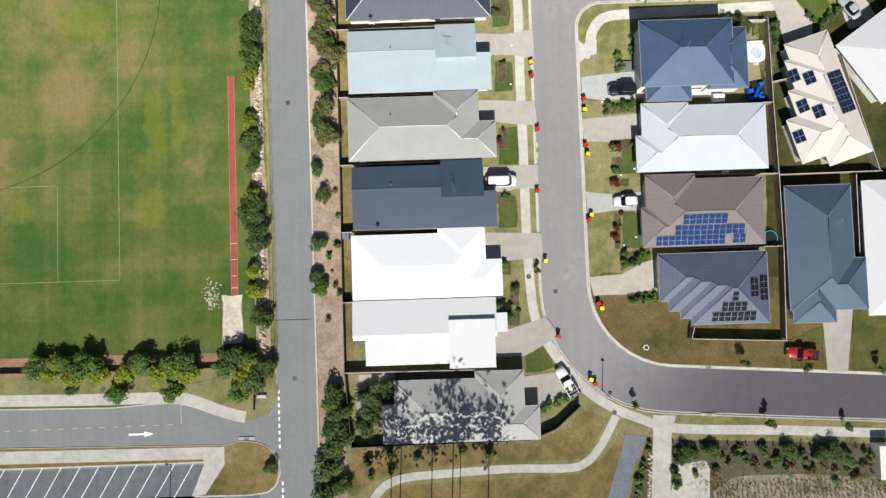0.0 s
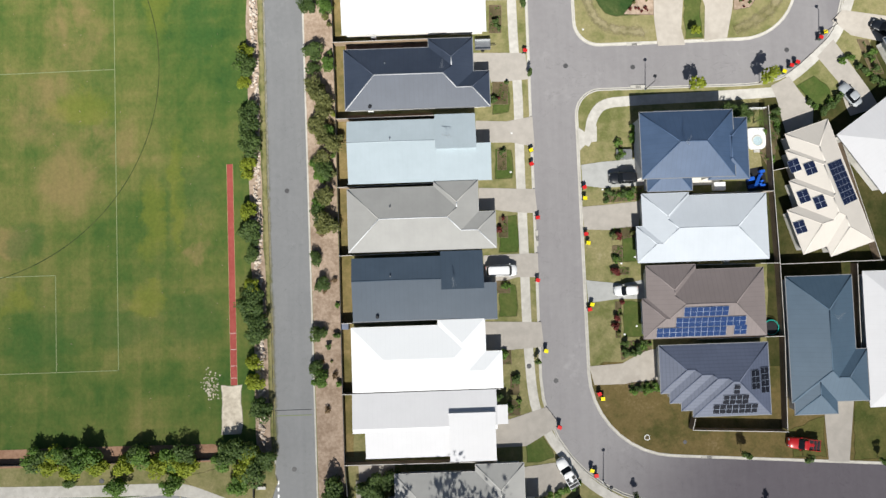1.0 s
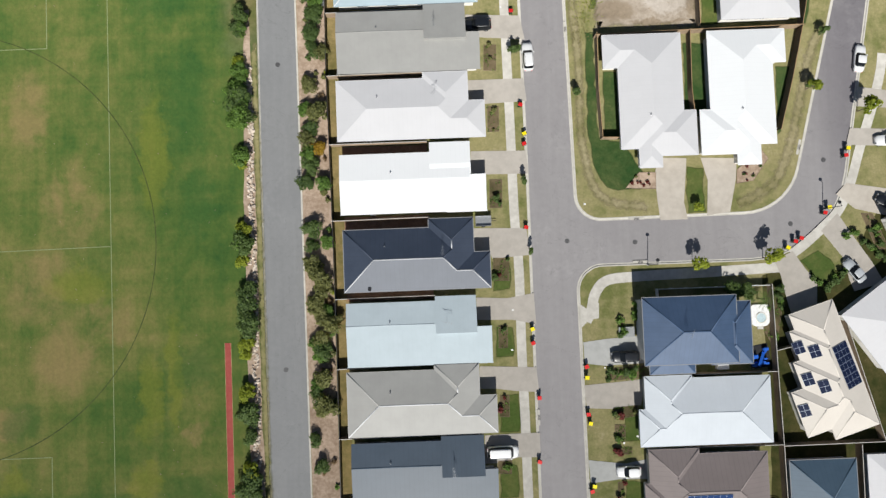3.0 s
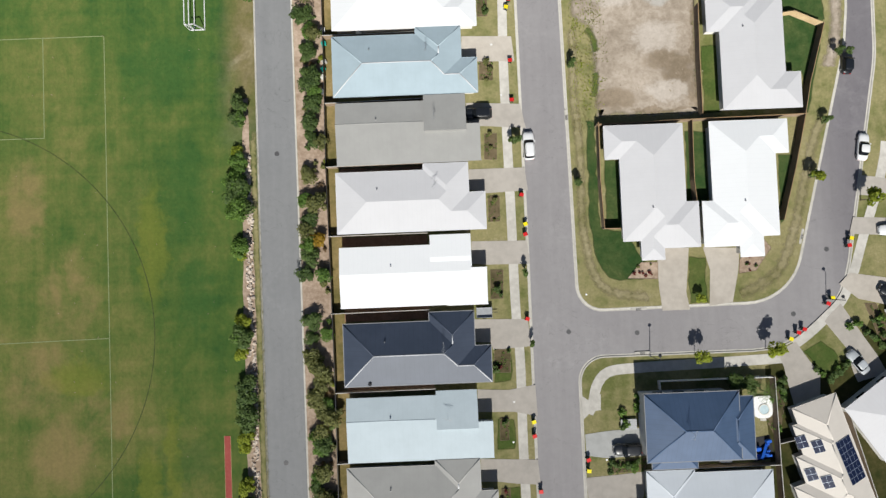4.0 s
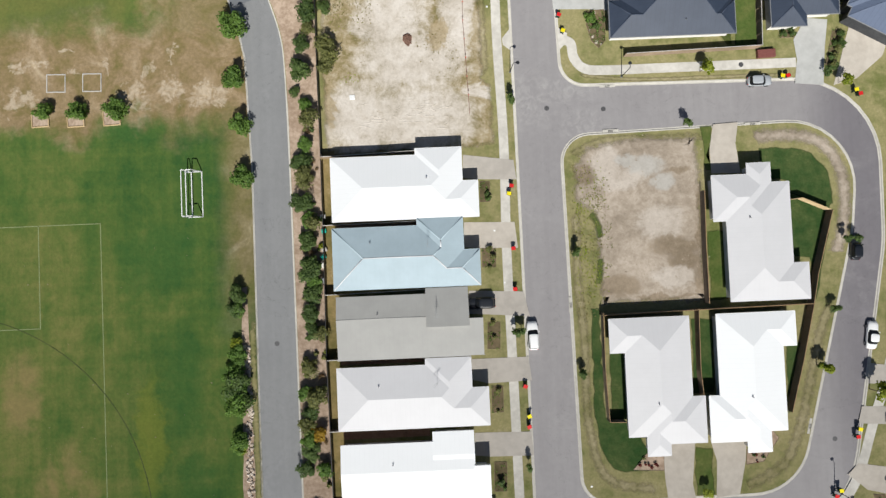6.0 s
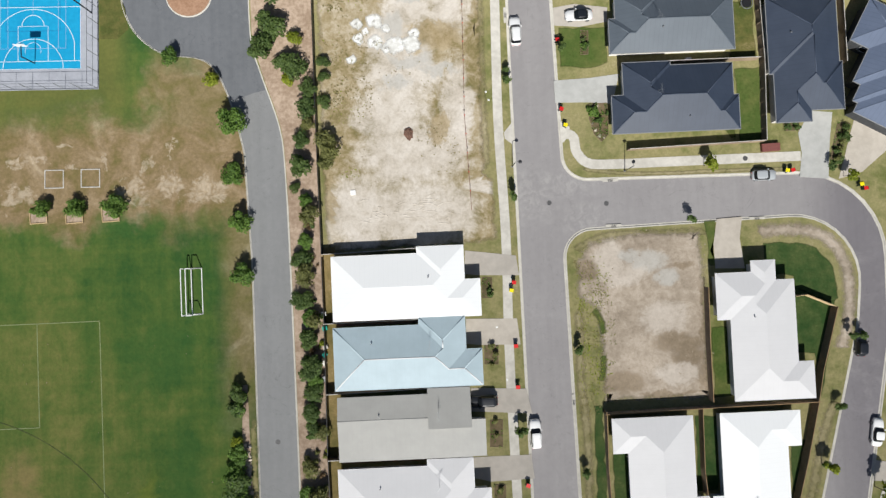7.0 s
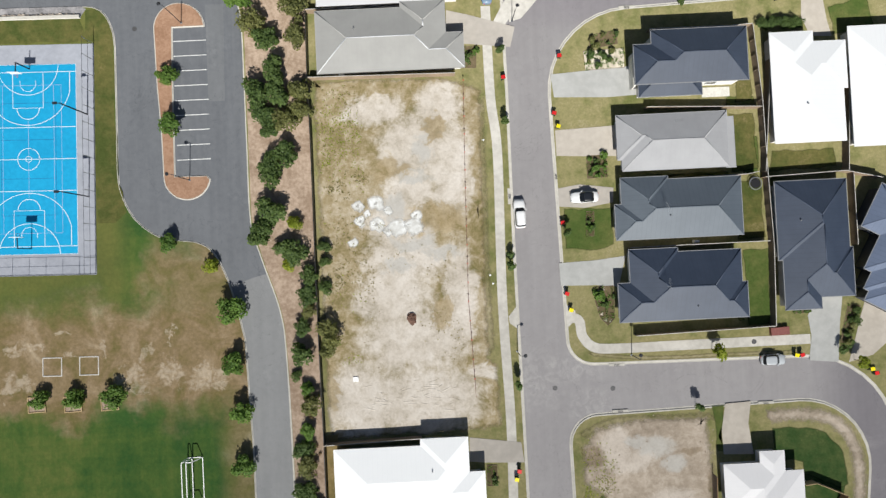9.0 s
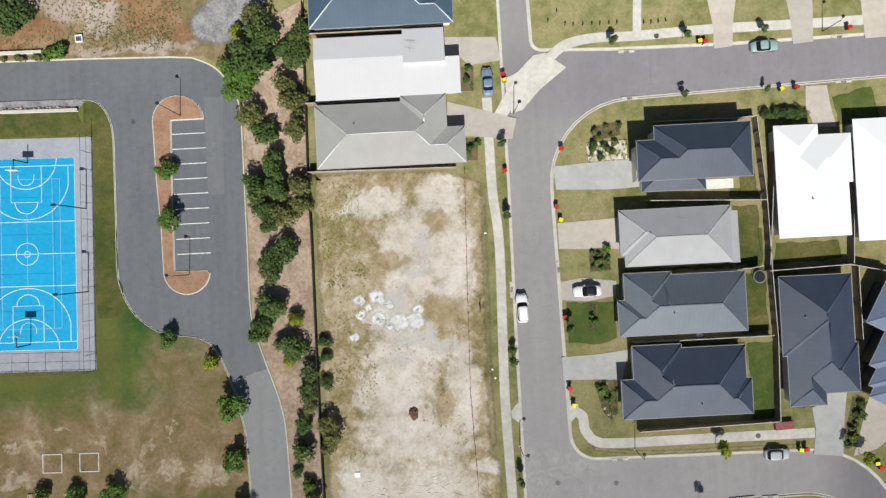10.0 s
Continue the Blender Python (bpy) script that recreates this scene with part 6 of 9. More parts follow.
# ---- sports court ----
def court():
    ob = thing("sports_court", -63.9, 158.2, TOP, -1.45, "bright blue sports court with white markings", "sports court")
    part("apron", boxes((-11.2, 10.9, -19.2, 18.9, -0.1, 0.02)), COURT_GREY, ob, "pale grey concrete apron")
    part("playing_surface", boxes((-8.1, 7.95, -15.7, 15.65, 0.0, 0.032)), COURT, ob)
    z = 0.042

    def line(pts, w=0.085, mat=LINE):
        strip(pts, w, z, mat, ob)

    line([(-8.05, -15.65), (7.9, -15.65), (7.9, 15.6), (-8.05, 15.6), (-8.05, -15.65)], 0.07)
    for y in (-14.37, 14.37, -5.25, 5.25, 0):
        line([(-8, y), (7.9, y)])
    line(arc(0, 0, 1.8, 0, 360), 0.075)
    line(arc(0, 0, 0.48, 0, 360, 20), 0.075)
    for s in (-1, 1):
        line([(-2.5, 14.37 * s), (-2.5, 8.45 * s), (2.5, 8.45 * s), (2.5, 14.37 * s)])
        line(arc(0, 8.45 * s, 1.85, 0, -180 * s))
        line(arc(0, 15.6 * s, 5.0, 0, -180 * s))
        line([(-6.87, 14.37 * s), (-6.87, 11.2 * s)] + arc(0, 12.6 * s, 7.0, (180 + 11.5) * s, (360 - 11.5) * s)[1:-1] + [(6.87, 11.2 * s), (6.87, 14.37 * s)])
        line([(-1.3, 13.0 * s), (-1.3, 12.5 * s)] + arc(0, 12.5 * s, 1.3, 180 * s, 360 * s, 20)[1:-1] + [(1.3, 12.5 * s), (1.3, 13.0 * s)], 0.06)
    z = 0.038
    for x in (4.2, 5.45, -4.2, -5.45):
        line([(x, -12.2), (x, 12.2)], 0.05, LINE_THIN)
    for y in (-12.2, 12.2):
        line([(-5.45, y), (5.45, y)], 0.05, LINE_THIN)
    line([(0, -6.4), (0, 6.4)], 0.05, LINE_THIN)
    z = 0.036
    for y in (-9.25, -3.2, 3.2, 9.25):
        line([(-4.5, y), (4.5, y)], 0.06, LINE_NAVY)
    for x in (-4.5, 4.5):
        line([(x, -9.25), (x, 9.25)], 0.06, LINE_NAVY)
    # mesh fence round the apron
    fence = thing("court_fence", -63.9, 158.2, TOP, -1.45, "tall open metal court fence", "fence")
    for k in range(15):
        y = -19.1 + 38.0 * k / 14
        part("post", bar(bmesh.new(), (10.8, y, 0), (10.8, y, 3.2), 0.065, 0.065), STEEL, fence)
    for z2 in (0.15, 1.6, 3.2):
        part("rail", bar(bmesh.new(), (10.8, -19.1, z2), (10.8, 18.9, z2), 0.035, 0.035), DARKMETAL, fence)
        part("rail", bar(bmesh.new(), (-11.1, -19.1, z2), (10.8, -19.1, z2), 0.035, 0.035), DARKMETAL, fence)
    for k in range(9):
        x = -11.1 + 21.9 * k / 8
        part("post", bar(bmesh.new(), (x, -19.1, 0), (x, -19.1, 3.2), 0.065, 0.065), STEEL, fence)
    for s in (-1, 1):
        hoop = thing("basketball_hoop", -63.6 + 14.6 * s * math.sin(radians(1.45)), 158.3 + 14.6 * s, TOP, -1.45 + (0 if s > 0 else 180), "white basketball backboard on a dark post", "basketball hoop", "hoops at the court ends")
        part("post", bar(bmesh.new(), (0, 0.2, 0), (0, 0.2, 3.3), 0.16, 0.16), DARKMETAL, hoop)
        part("arm", bar(bmesh.new(), (0, 0.2, 3.2), (0, -1.5, 3.3), 0.12, 0.12), DARKMETAL, hoop)
        part("backboard", boxes((-0.9, 0.9, -1.56, -1.5, 2.9, 3.95)), WHITE, hoop)
        bm = bmesh.new()
        slab(bm, ribbon(arc(0, -1.9, 0.24, 0, 360, 16), 0.04), 3.03, 3.07)
        part("ring", bm, RED, hoop)
    for y, x in ((6.95, 9.87), (-6.6, 9.62)):
        pole = thing("court_light", -63.9 + x, 158.2 + y, TOP, 0, "dark steel floodlight pole beside the court", "floodlight", "lights at the court")
        part("pole", bar(bmesh.new(), (0, 0, 0), (0, 0, 7.0), 0.16, 0.16), DARKMETAL, pole)
        part("arm", bar(bmesh.new(), (0, 0, 6.9), (-0.5, 0.05, 7.0), 0.1, 0.1), DARKMETAL, pole)
        part("lamp_head", boxes((-1.1, -0.4, -0.16, 0.24, 6.95, 7.1)), DARKMETAL, pole)


court()

# ---- car parks and road paint ----
block("ground_parking_island", arc(-38.45, 178.8, 4.25, 0, 180, 20) + [(-42.5, 169.2), (-42.1, 161.7)] + arc(-38.1, 154.1, 3.9, 182, 352, 20) + [(-34.8, 154.2), (-40.0, 154.3), (-39.8, 168.1), (-39.5, 178.8)], MULCH_RED, 0.2)
paint = thing("parking_marking", *(-36.7, 166.5), 0, 0, "white painted parking bay lines", "line marking")
paint_y = [(-39.6, 176.6), (-39.6, 156.9)]
for k in range(9):
    f = k / 8
    x = paint_y[0][0] + (paint_y[1][0] - paint_y[0][0]) * f - paint.location.x
    y = paint_y[0][1] + (paint_y[1][1] - paint_y[0][1]) * f - paint.location.y
    strip([(x, y), (x + 5.5, y + 0.0)], 0.12, 0.008, LINE, paint, "bay_line")
paint = thing("parking_marking", *(-60.7, -34.0), 0, 0, "white slanted parking bay lines", "line marking")
p0, p1, gap = (-42.8, -31.9), (-46.5, -38.1), (-45.9, -31.9)
for k in range(16):
    dx = (gap[0] - p0[0]) * k
    strip([(p0[0] + dx - paint.location.x, p0[1] - paint.location.y + 0.02 * k), (p1[0] + dx - paint.location.x, p1[1] - paint.location.y)], 0.12, 0.012, LINE, paint, "bay_line")
paint = thing("road_marking", *(-51.3, -26.9), 0, 0, "white painted lane arrow and dashes", "line marking")
bm = bmesh.new()
slab(bm, [(-2.1, -0.12), (0.5, -0.12), (0.5, -0.42), (2.1, 0.05), (0.5, 0.5), (0.5, 0.2), (-2.1, 0.2)], 0.0, 0.008)
part("arrow", bm, LINE, paint)
for k in range(14):
    strip([(-25 + 2.25 * k, 1.2 + 0.02 * k), (-24 + 2.25 * k, 1.2 + 0.02 * k)], 0.14, 0.008, LINE_YELLOW, paint, "dash")
strip([(6.6, 1.5), (6.6, 4.6)], 0.14, 0.008, LINE_YELLOW, paint, "edge_line")
paint = thing("road_marking", *(-28.5, -24.5), 0, 0, "white dashed give-way line", "line marking")
for k in range(9):
    strip([(0, 4.2 - 1.12 * k), (0, 3.6 - 1.12 * k)], 0.3, 0.008, LINE, paint, "dash")
for k in range(6):
    strip([(0.35, -10.8 - 1.12 * k), (0.35, -11.4 - 1.12 * k)], 0.3, 0.008, LINE, paint, "dash")
for y, m in (((-25.7, -8.8), DARKMETAL), ((-25.7, -9.7), LINE_FADED)):
    ob = thing("road_joint", y[0], y[1], 0, 0, "thin joint line across the road", "road joint")
    strip([(-3.1, 0), (3.0, 0)], 0.12, 0.007, m, ob)


# ---- plants ----
def cone(bm, a, b, r0, r1, n=7):
    a, b = Vector(a), Vector(b)
    d = (b - a).normalized()
    s = d.orthogonal().normalized()
    u = d.cross(s)
    rows = [[bm.verts.new(p + (s * math.cos(k / n * math.tau) + u * math.sin(k / n * math.tau)) * r) for k in range(n)] for p, r in ((a, r0), (b, r1))]
    for k in range(n):
        bm.faces.new((rows[0][k], rows[0][(k + 1) % n], rows[1][(k + 1) % n], rows[1][k]))
    bm.faces.new(rows[0][::-1])
    bm.faces.new(rows[1])


def crown(rng, r, low, high, count, size, lobes):
    """Leaves in several uneven lobes, so that the outline is broken and gaps stay open."""
    bm = bmesh.new()
    balls = []
    for k in range(lobes):
        a, d = rng.uniform(0, math.tau), r * rng.uniform(0.2, 0.66)
        balls.append((Vector((d * math.cos(a), d * math.sin(a), rng.uniform(low + 0.25 * (high - low), high - 0.2 * (high - low)))), r * rng.uniform(0.28, 0.52)))
    balls.append((Vector((0, 0, high - 0.35 * r)), r * 0.42))
    for k in range(count):
        c, q = balls[k % len(balls)]
        v = Vector((rng.gauss(0, 1), rng.gauss(0, 1), rng.gauss(0.25, 0.9))).normalized() * q * rng.uniform(0.55, 1.08)
        p = c + v
        if p.z < low:
            p.z = low + rng.uniform(0, 0.3)
        n = (v.normalized() * 0.7 + Vector((rng.gauss(0, 0.4), rng.gauss(0, 0.4), rng.gauss(0.75, 0.4)))).normalized()
        s = n.orthogonal().normalized()
        s.rotate(Matrix.Rotation(rng.uniform(0, math.tau), 3, n))
        t = n.cross(s)
        w, l = size * rng.uniform(0.6, 1.2), size * rng.uniform(0.9, 1.7)
        quad = [bm.verts.new(p + s * w * i * 0.5 + t * l * j * 0.5 + n * e) for i, j, e in ((0, -1, 0), (1, 0.1, -size * 0.12), (0, 1, 0), (-1, 0.1, -size * 0.12))]
        bm.faces.new(quad)
    return bm


KINDS = {  # leaf, radius, crown's foot, height, leaves, leaf size, lobes, trunk radius, name, label
    "g": (LEAF, 2.0, 0.2, 2.4, 1500, 0.26, 9, 0.12, "tree", "dense green young tree with a round crown", "tree"),
    "d": (LEAF_DARK, 2.0, 0.2, 2.4, 1300, 0.28, 10, 0.12, "tree", "dark green native tree with an uneven crown", "tree"),
    "b": (LEAF_BRIGHT, 1.8, 0.2, 2.3, 900, 0.27, 9, 0.1, "tree", "bright yellow-green native tree", "tree"),
    "o": (LEAF_OLIVE, 2.0, 0.25, 2.5, 800, 0.27, 12, 0.1, "tree", "thin olive-green native tree with an open crown", "tree"),
    "y": (LEAF_GOLD, 1.6, 0.3, 2.4, 700, 0.26, 8, 0.08, "tree", "golden flowering wattle tree", "tree"),
    "s": (LEAF_BRIGHT, 1.2, 1.2, 3.4, 330, 0.3, 7, 0.06, "street_tree", "slender staked street tree with sparse bright leaves", "tree"),
    "k": (LEAF_DARK, 0.9, 0.8, 2.8, 260, 0.24, 5, 0.05, "street_tree", "small dark street tree", "tree"),
    "u": (LEAF_DARK, 0.6, 0.0, 0.8, 160, 0.2, 5, 0.03, "shrub", "small dark green garden shrub", "shrub"),
    "l": (LEAF, 0.6, 0.0, 0.8, 160, 0.2, 5, 0.03, "shrub", "small green garden shrub", "shrub"),
    "v": (LEAF_OLIVE, 0.6, 0.0, 0.7, 150, 0.2, 5, 0.03, "shrub", "small olive-grey garden shrub", "shrub"),
    "r": (LEAF_RED, 0.5, 0.0, 0.6, 120, 0.18, 4, 0.03, "shrub", "small red-leaved garden shrub", "shrub"),
    "x": (LEAF_BROWN, 0.7, 0.0, 0.8, 170, 0.16, 6, 0.03, "shrub", "dead brown shrub in bark mulch", "shrub"),
    "t": (LEAF_OLIVE, 4.2, 8.0, 22.0, 340, 0.5, 17, 0.1, "gum_tree", "tall eucalyptus with an open crown", "tree")}
GROWN = {}
GROW = random.Random(7)


def plant(kind, x, y, r, group="", z=None):
    leafy, base, low, high, count, size, lobes, stem, name, label, cat = KINDS[kind]
    forms = GROWN.setdefault(kind, [])
    z = TOP + 0.01 if z is None else z
    s = r / base * GROW.uniform(0.92, 1.08)
    if len(forms) < 3:
        rng = random.Random(len(forms) * 31 + ord(kind))
        ob = thing(name, x, y, z, GROW.uniform(0, 360), label, cat, group or ("trees along the road" if cat == "tree" else "garden shrubs"))
        bm = bmesh.new()
        if low > 0.2:
            cone(bm, (0, 0, -0.1), (0.05, 0.03, low + (high - low) * 0.45), stem, stem * 0.5)
            for k in range(5):
                a = k * 2.4 + rng.uniform(-0.4, 0.4)
                zz = low + (high - low) * rng.uniform(0.0, 0.3)
                cone(bm, (0.02, 0.02, zz), (base * 0.6 * math.cos(a), base * 0.6 * math.sin(a), zz + (high - low) * rng.uniform(0.2, 0.45)), stem * 0.5, stem * 0.15, 5)
        else:
            for k in range(5):
                a = k * 1.3
                cone(bm, (0, 0, -0.05), (base * 0.5 * math.cos(a), base * 0.5 * math.sin(a), high * 0.6), stem, stem * 0.4, 4)
        part("trunk" if low > 0.2 else "stem", bm, BARK, ob)
        part("crown" if low > 0.2 else "foliage", crown(rng, base, low, high, count, size, lobes), leafy, ob)
        forms.append(ob)
    else:
        src = forms[GROW.randrange(3)]
        ob = copy_thing(src, pose(x, y, z, 0, 0, GROW.uniform(0, 360)))
        if group:
            tagged(ob, group=group)
    ob.scale = (s, s, s * GROW.uniform(0.9, 1.1) if kind != "t" else 1.18 * s)
    return ob


def grove(kind, radius, places, group=""):
    for p in places:
        plant(kind, p[0], p[1], radius * GROW.uniform(0.85, 1.15), group)


W1, W2 = "trees beside the field", "trees in the mulched strip"
STRIP = random.Random(17)
for k in range(34):
    plant("xxvu"[k % 4], STRIP.uniform(-21.0, -18.2), STRIP.uniform(-16, 120), STRIP.uniform(0.35, 0.9), "low shrubs in the mulched strip")
for k in range(16):
    plant("lvb"[k % 3], STRIP.uniform(-17.8, -17.4) - 0.3, STRIP.uniform(-15, 108), STRIP.uniform(0.4, 0.8), "low shrubs in the mulched strip")
grove("d", 2.0, [(-31.6, 36.2), (-32.0, 21.3), (-31.7, 8.6), (-31.2, 6.4), (-30.9, 3.5), (-30.7, -8.1), (-61.2, -15.0), (-51.1, -14.8), (-42.8, -15.0), (-67.0, -15.2)], W1)
grove("d", 2.2, [(-36.2, -15.1), (-31.7, -18.1), (-30.0, -16.4), (-33.4, -14.4)], W1)
grove("b", 1.7, [(-31.8, 32.2), (-31.8, 24.5), (-31.8, 11.9), (-31.7, -0.7), (-31.6, -3.5), (-64.4, -14.6), (-58.8, -15.8), (-52.7, -15.6), (-44.5, -16.3), (-46.5, -15.7), (-32.7, -15.2), (-34.6, -18.9)], W1)
grove("g", 2.25, [(-63.7, -14.6), (-59.3, -15.1), (-50.0, -15.0), (-45.4, -15.5), (-36.6, -16.3), (-67.8, -14.8)], W1)
grove("b", 2.0, [(-65.4, -16.2), (-61.7, -16.5), (-57.6, -16.5), (-52.6, -16.6), (-47.7, -16.6), (-43.0, -16.9), (-33.6, -17.2)], W1)
grove("g", 2.05, [(-54.1, -20.1), (-45.4, -20.1), (-35.0, -20.6)], W1)
grove("d", 1.35, [(-62.3, -19.1), (-29.9, -32.7)], W1)
grove("g", 1.9, [(-32.2, 78.0), (-32.5, 74.2), (-31.7, 71.7), (-32.0, 69.8), (-31.9, 63.4)], W1)
grove("d", 1.85, [(-31.8, 9.6), (-31.5, 5.0), (-31.9, 39.0), (-31.6, 20.0), (-31.9, 48.7), (-31.6, 41.3), (-32.1, 34.8), (-32.4, 21.0), (-31.8, 17.3), (-31.5, 10.9)], W1)
grove("b", 1.3, [(-31.9, 51.2), (-32.2, 30.7), (-31.9, 24.6), (-32.2, 45.9)], W1)
grove("d", 2.2, [(-32.2, 73.0), (-31.7, 70.0)], W1)
grove("g", 1.6, [(-31.2, 87.1), (-31.8, 85.2), (-31.9, 76.5), (-31.8, 64.4), (-32.3, 48.9)], W1)
grove("b", 1.4, [(-32.4, 79.5), (-31.9, 62.2), (-32.6, 51.6)], W1)
grove("g", 2.0, [(-31.1, 123.4), (-30.6, 115.3), (-30.5, 106.9), (-31.4, 131.9), (-41.4, 143.2)], W1)
grove("g", 1.8, [(-62.6, 118.8), (-57.3, 118.6), (-51.0, 118.7)], "trees in square timber frames")
grove("b", 1.7, [(-34.4, 139.4)], W1)
grove("d", 1.7, [(-31.5, 87.5), (-32.3, 85.2)], W1)
grove("o", 1.9, [(-18.9, 42.1), (-20.4, 39.3), (-19.3, 36.4), (-19.7, 26.2), (-19.4, 22.2), (-18.0, 21.8), (-17.5, 35.1)], W2)
grove("d", 1.6, [(-20.6, 23.8), (-20.3, 11.9), (-21.7, -1.8), (-21.0, 3.6), (-21.3, 16.3)], W2)
grove("g", 1.6, [(-20.1, 29.8), (-20.7, -3.8), (-20.4, 31.9)], W2)
grove("d", 2.2, [(-19.5, -21.3), (-18.2, -24.0), (-19.2, -26.7), (-18.3, -28.6), (-20.3, -33.0), (-18.3, -35.8), (-20.6, -37.3), (-19.8, -30.1)], W2)
grove("o", 1.9, [(-20.5, 75.7), (-19.6, 70.5), (-21.2, 65.8), (-20.0, 43.8), (-19.1, 40.8), (-20.5, 38.2), (-19.7, 21.4), (-20.7, 45.2), (-19.7, 32.7)], W2)
grove("g", 1.6, [(-21.1, 71.0), (-20.7, 63.4), (-18.4, 48.8), (-18.4, 58.2), (-20.5, 25.1), (-18.5, 37.2)], W2)
grove("d", 1.7, [(-21.4, 58.7), (-20.7, 51.1), (-20.8, 48.0), (-19.4, 30.6)], W2)
grove("y", 1.5, [(-19.2, 64.5)], W2)
grove("o", 1.9, [(-19.8, 107.0), (-18.3, 80.6), (-20.4, 74.7), (-18.6, 70.6)], W2)
grove("d", 1.8, [(-21.3, 102.0), (-20.1, 96.2), (-19.7, 91.9), (-19.5, 86.8), (-19.8, 83.7), (-20.5, 67.9), (-20.7, 61.4), (-20.5, 108.7)], W2)
grove("g", 1.8, [(-19.5, 99.4), (-19.2, 89.2)], W2)
grove("d", 1.9, [(-19.9, 128.4), (-20.2, 124.4), (-20.8, 108.8), (-20.2, 102.0), (-19.9, 95.5), (-19.7, 91.0), (-19.3, 87.3), (-20.0, 83.8), (-18.4, 136.7), (-18.9, 133.9), (-19.9, 81.2)], W2)
grove("o", 1.8, [(-15.9, 128.2), (-16.0, 124.7), (-19.1, 116.1), (-20.1, 105.5), (-19.2, 99.1), (-18.6, 131.3), (-15.1, 126.5)], W2)
grove("d", 1.3, [(-16.0, 138.9), (-16.1, 134.7), (-21.3, 120.7), (-16.1, 141.4)], W2)
grove("g", 1.5, [(-19.6, 118.5), (-20.0, 111.6)], W2)
grove("d", 2.2, [(-24.0, 175.7), (-22.5, 170.3), (-24.6, 163.7), (-23.9, 161.0), (-24.3, 155.6), (-23.7, 153.3), (-20.6, 140.6), (-22.3, 141.6)], W2)
grove("d", 2.45, [(-20.0, 189.1), (-23.8, 147.9), (-25.0, 145.3), (-26.2, 143.7), (-17.6, 191.8), (-18.2, 188.3), (-26.0, 167.0), (-22.0, 166.8), (-21.5, 156.9)], W2)
grove("o", 2.3, [(-20.1, 182.8), (-18.7, 167.4), (-18.5, 163.4), (-25.9, 178.3), (-19.3, 175.7), (-21.3, 162.3), (-18.6, 180.2), (-25.1, 194.9)], W2)
grove("d", 3.2, [(-23.3, 191.1), (-25.4, 187.7), (-63.6, 197.3)], W2)
grove("g", 2.9, [(-28.0, 186.5), (-27.0, 184.2), (-28.4, 182.6)], W2)
grove("b", 1.5, [(-20.5, 145.8), (-21.8, 138.9), (-27.8, 192.8)], W2)
grove("d", 1.7, [(-64.5, 195.5), (-66.2, 198.4)], "shrubs on the rough ground")
grove("v", 0.8, [(-66.2, 190.2), (-64.0, 190.3), (-63.1, 190.1), (-61.0, 190.1), (-60.3, 190.2)], "shrubs below the low wall")
grove("l", 1.3, [(-57.9, 190.5), (-56.4, 190.9), (-58.8, 190.4)], "shrubs below the low wall")
grove("g", 2.2, [(-40.0, 170.2), (-40.0, 162.9)], "trees on the parking island")
S = "street trees on the verges"
grove("s", 1.5, [(42.6, 42.7), (54.5, 43.4), (63.3, 71.6), (71.8, 67.5)], S)
grove("s", 1.1, [(69.8, 118.8)], S)
grove("s", 1.3, [(46.6, 121.6)], S)
grove("s", 0.85, [(43.4, 52.1)], S)
grove("k", 0.85, [(44.3, 178.8), (57.6, 178.8), (44.9, 188.1), (57.6, 188.6), (33.0, 187.8)], S)
grove("k", 0.95, [(29.9, -24.4), (51.7, -28.0), (64.4, -28.9), (48.0, -18.1), (58.2, -19.1), (70.5, -19.7)], S)
grove("k", 0.85, [(24.1, 72.2), (14.7, 57.6), (15.4, 45.9), (13.7, 79.4)], S)
grove("k", 0.85, [(14.3, 138.6), (14.4, 117.7), (23.5, 141.8), (43.4, 112.7), (67.4, 120.9), (24.0, 92.3), (68.8, 92.7), (65.9, 81.2)], S)
grove("k", 0.9, [(14.2, 172.1), (14.3, 160.6), (14.2, 136.8)], S)
grove("k", 0.8, [(24.0, 91.8), (24.0, 72.3), (14.6, 79.5), (63.2, 71.9), (66.4, 81.2), (70.3, 92.5)], S)
grove("k", 0.8, [(15.0, -2.0), (10.1, -9.3), (8.1, -7.4)], S)
for (x, y), r in zip([(-9.0, -40.7), (-0.4, -40.9), (0.8, -41.7), (-10.8, -45.9), (-4.1, -45.5), (5.2, -46.0)], (4.3, 4.7, 4.0, 4.9, 5.0, 5.2)):
    plant("t", x, y, r, "tall trees in the park")
grove("d", 1.7, [(-12.6, -20.4), (-13.2, -24.5), (-14.6, -26.7), (-9.9, -20.5), (-12.2, -22.7), (-14.0, -21.7)], "garden trees behind the house")
grove("u", 0.9, [(-10.3, -30.7), (-5.7, -31.8), (1.7, -31.1), (6.3, -31.5), (-14.0, -32.5), (-13.6, -34.7), (-10.3, -33.9)], "park shrubs")


COVER = bmesh.new()
BEDSOIL = lawn("bed_ground", (0.1, 0.085, 0.045), (0.19, 0.145, 0.09), (0.32, 0.25, 0.17), 0.46, 2.0)


def within(ring, x, y):
    inside = False
    for (ax, ay), (bx, by) in zip(ring, ring[1:] + ring[:1]):
        if (ay > y) != (by > y) and x < (bx - ax) * (y - ay) / (by - ay) + ax:
            inside = not inside
    return inside


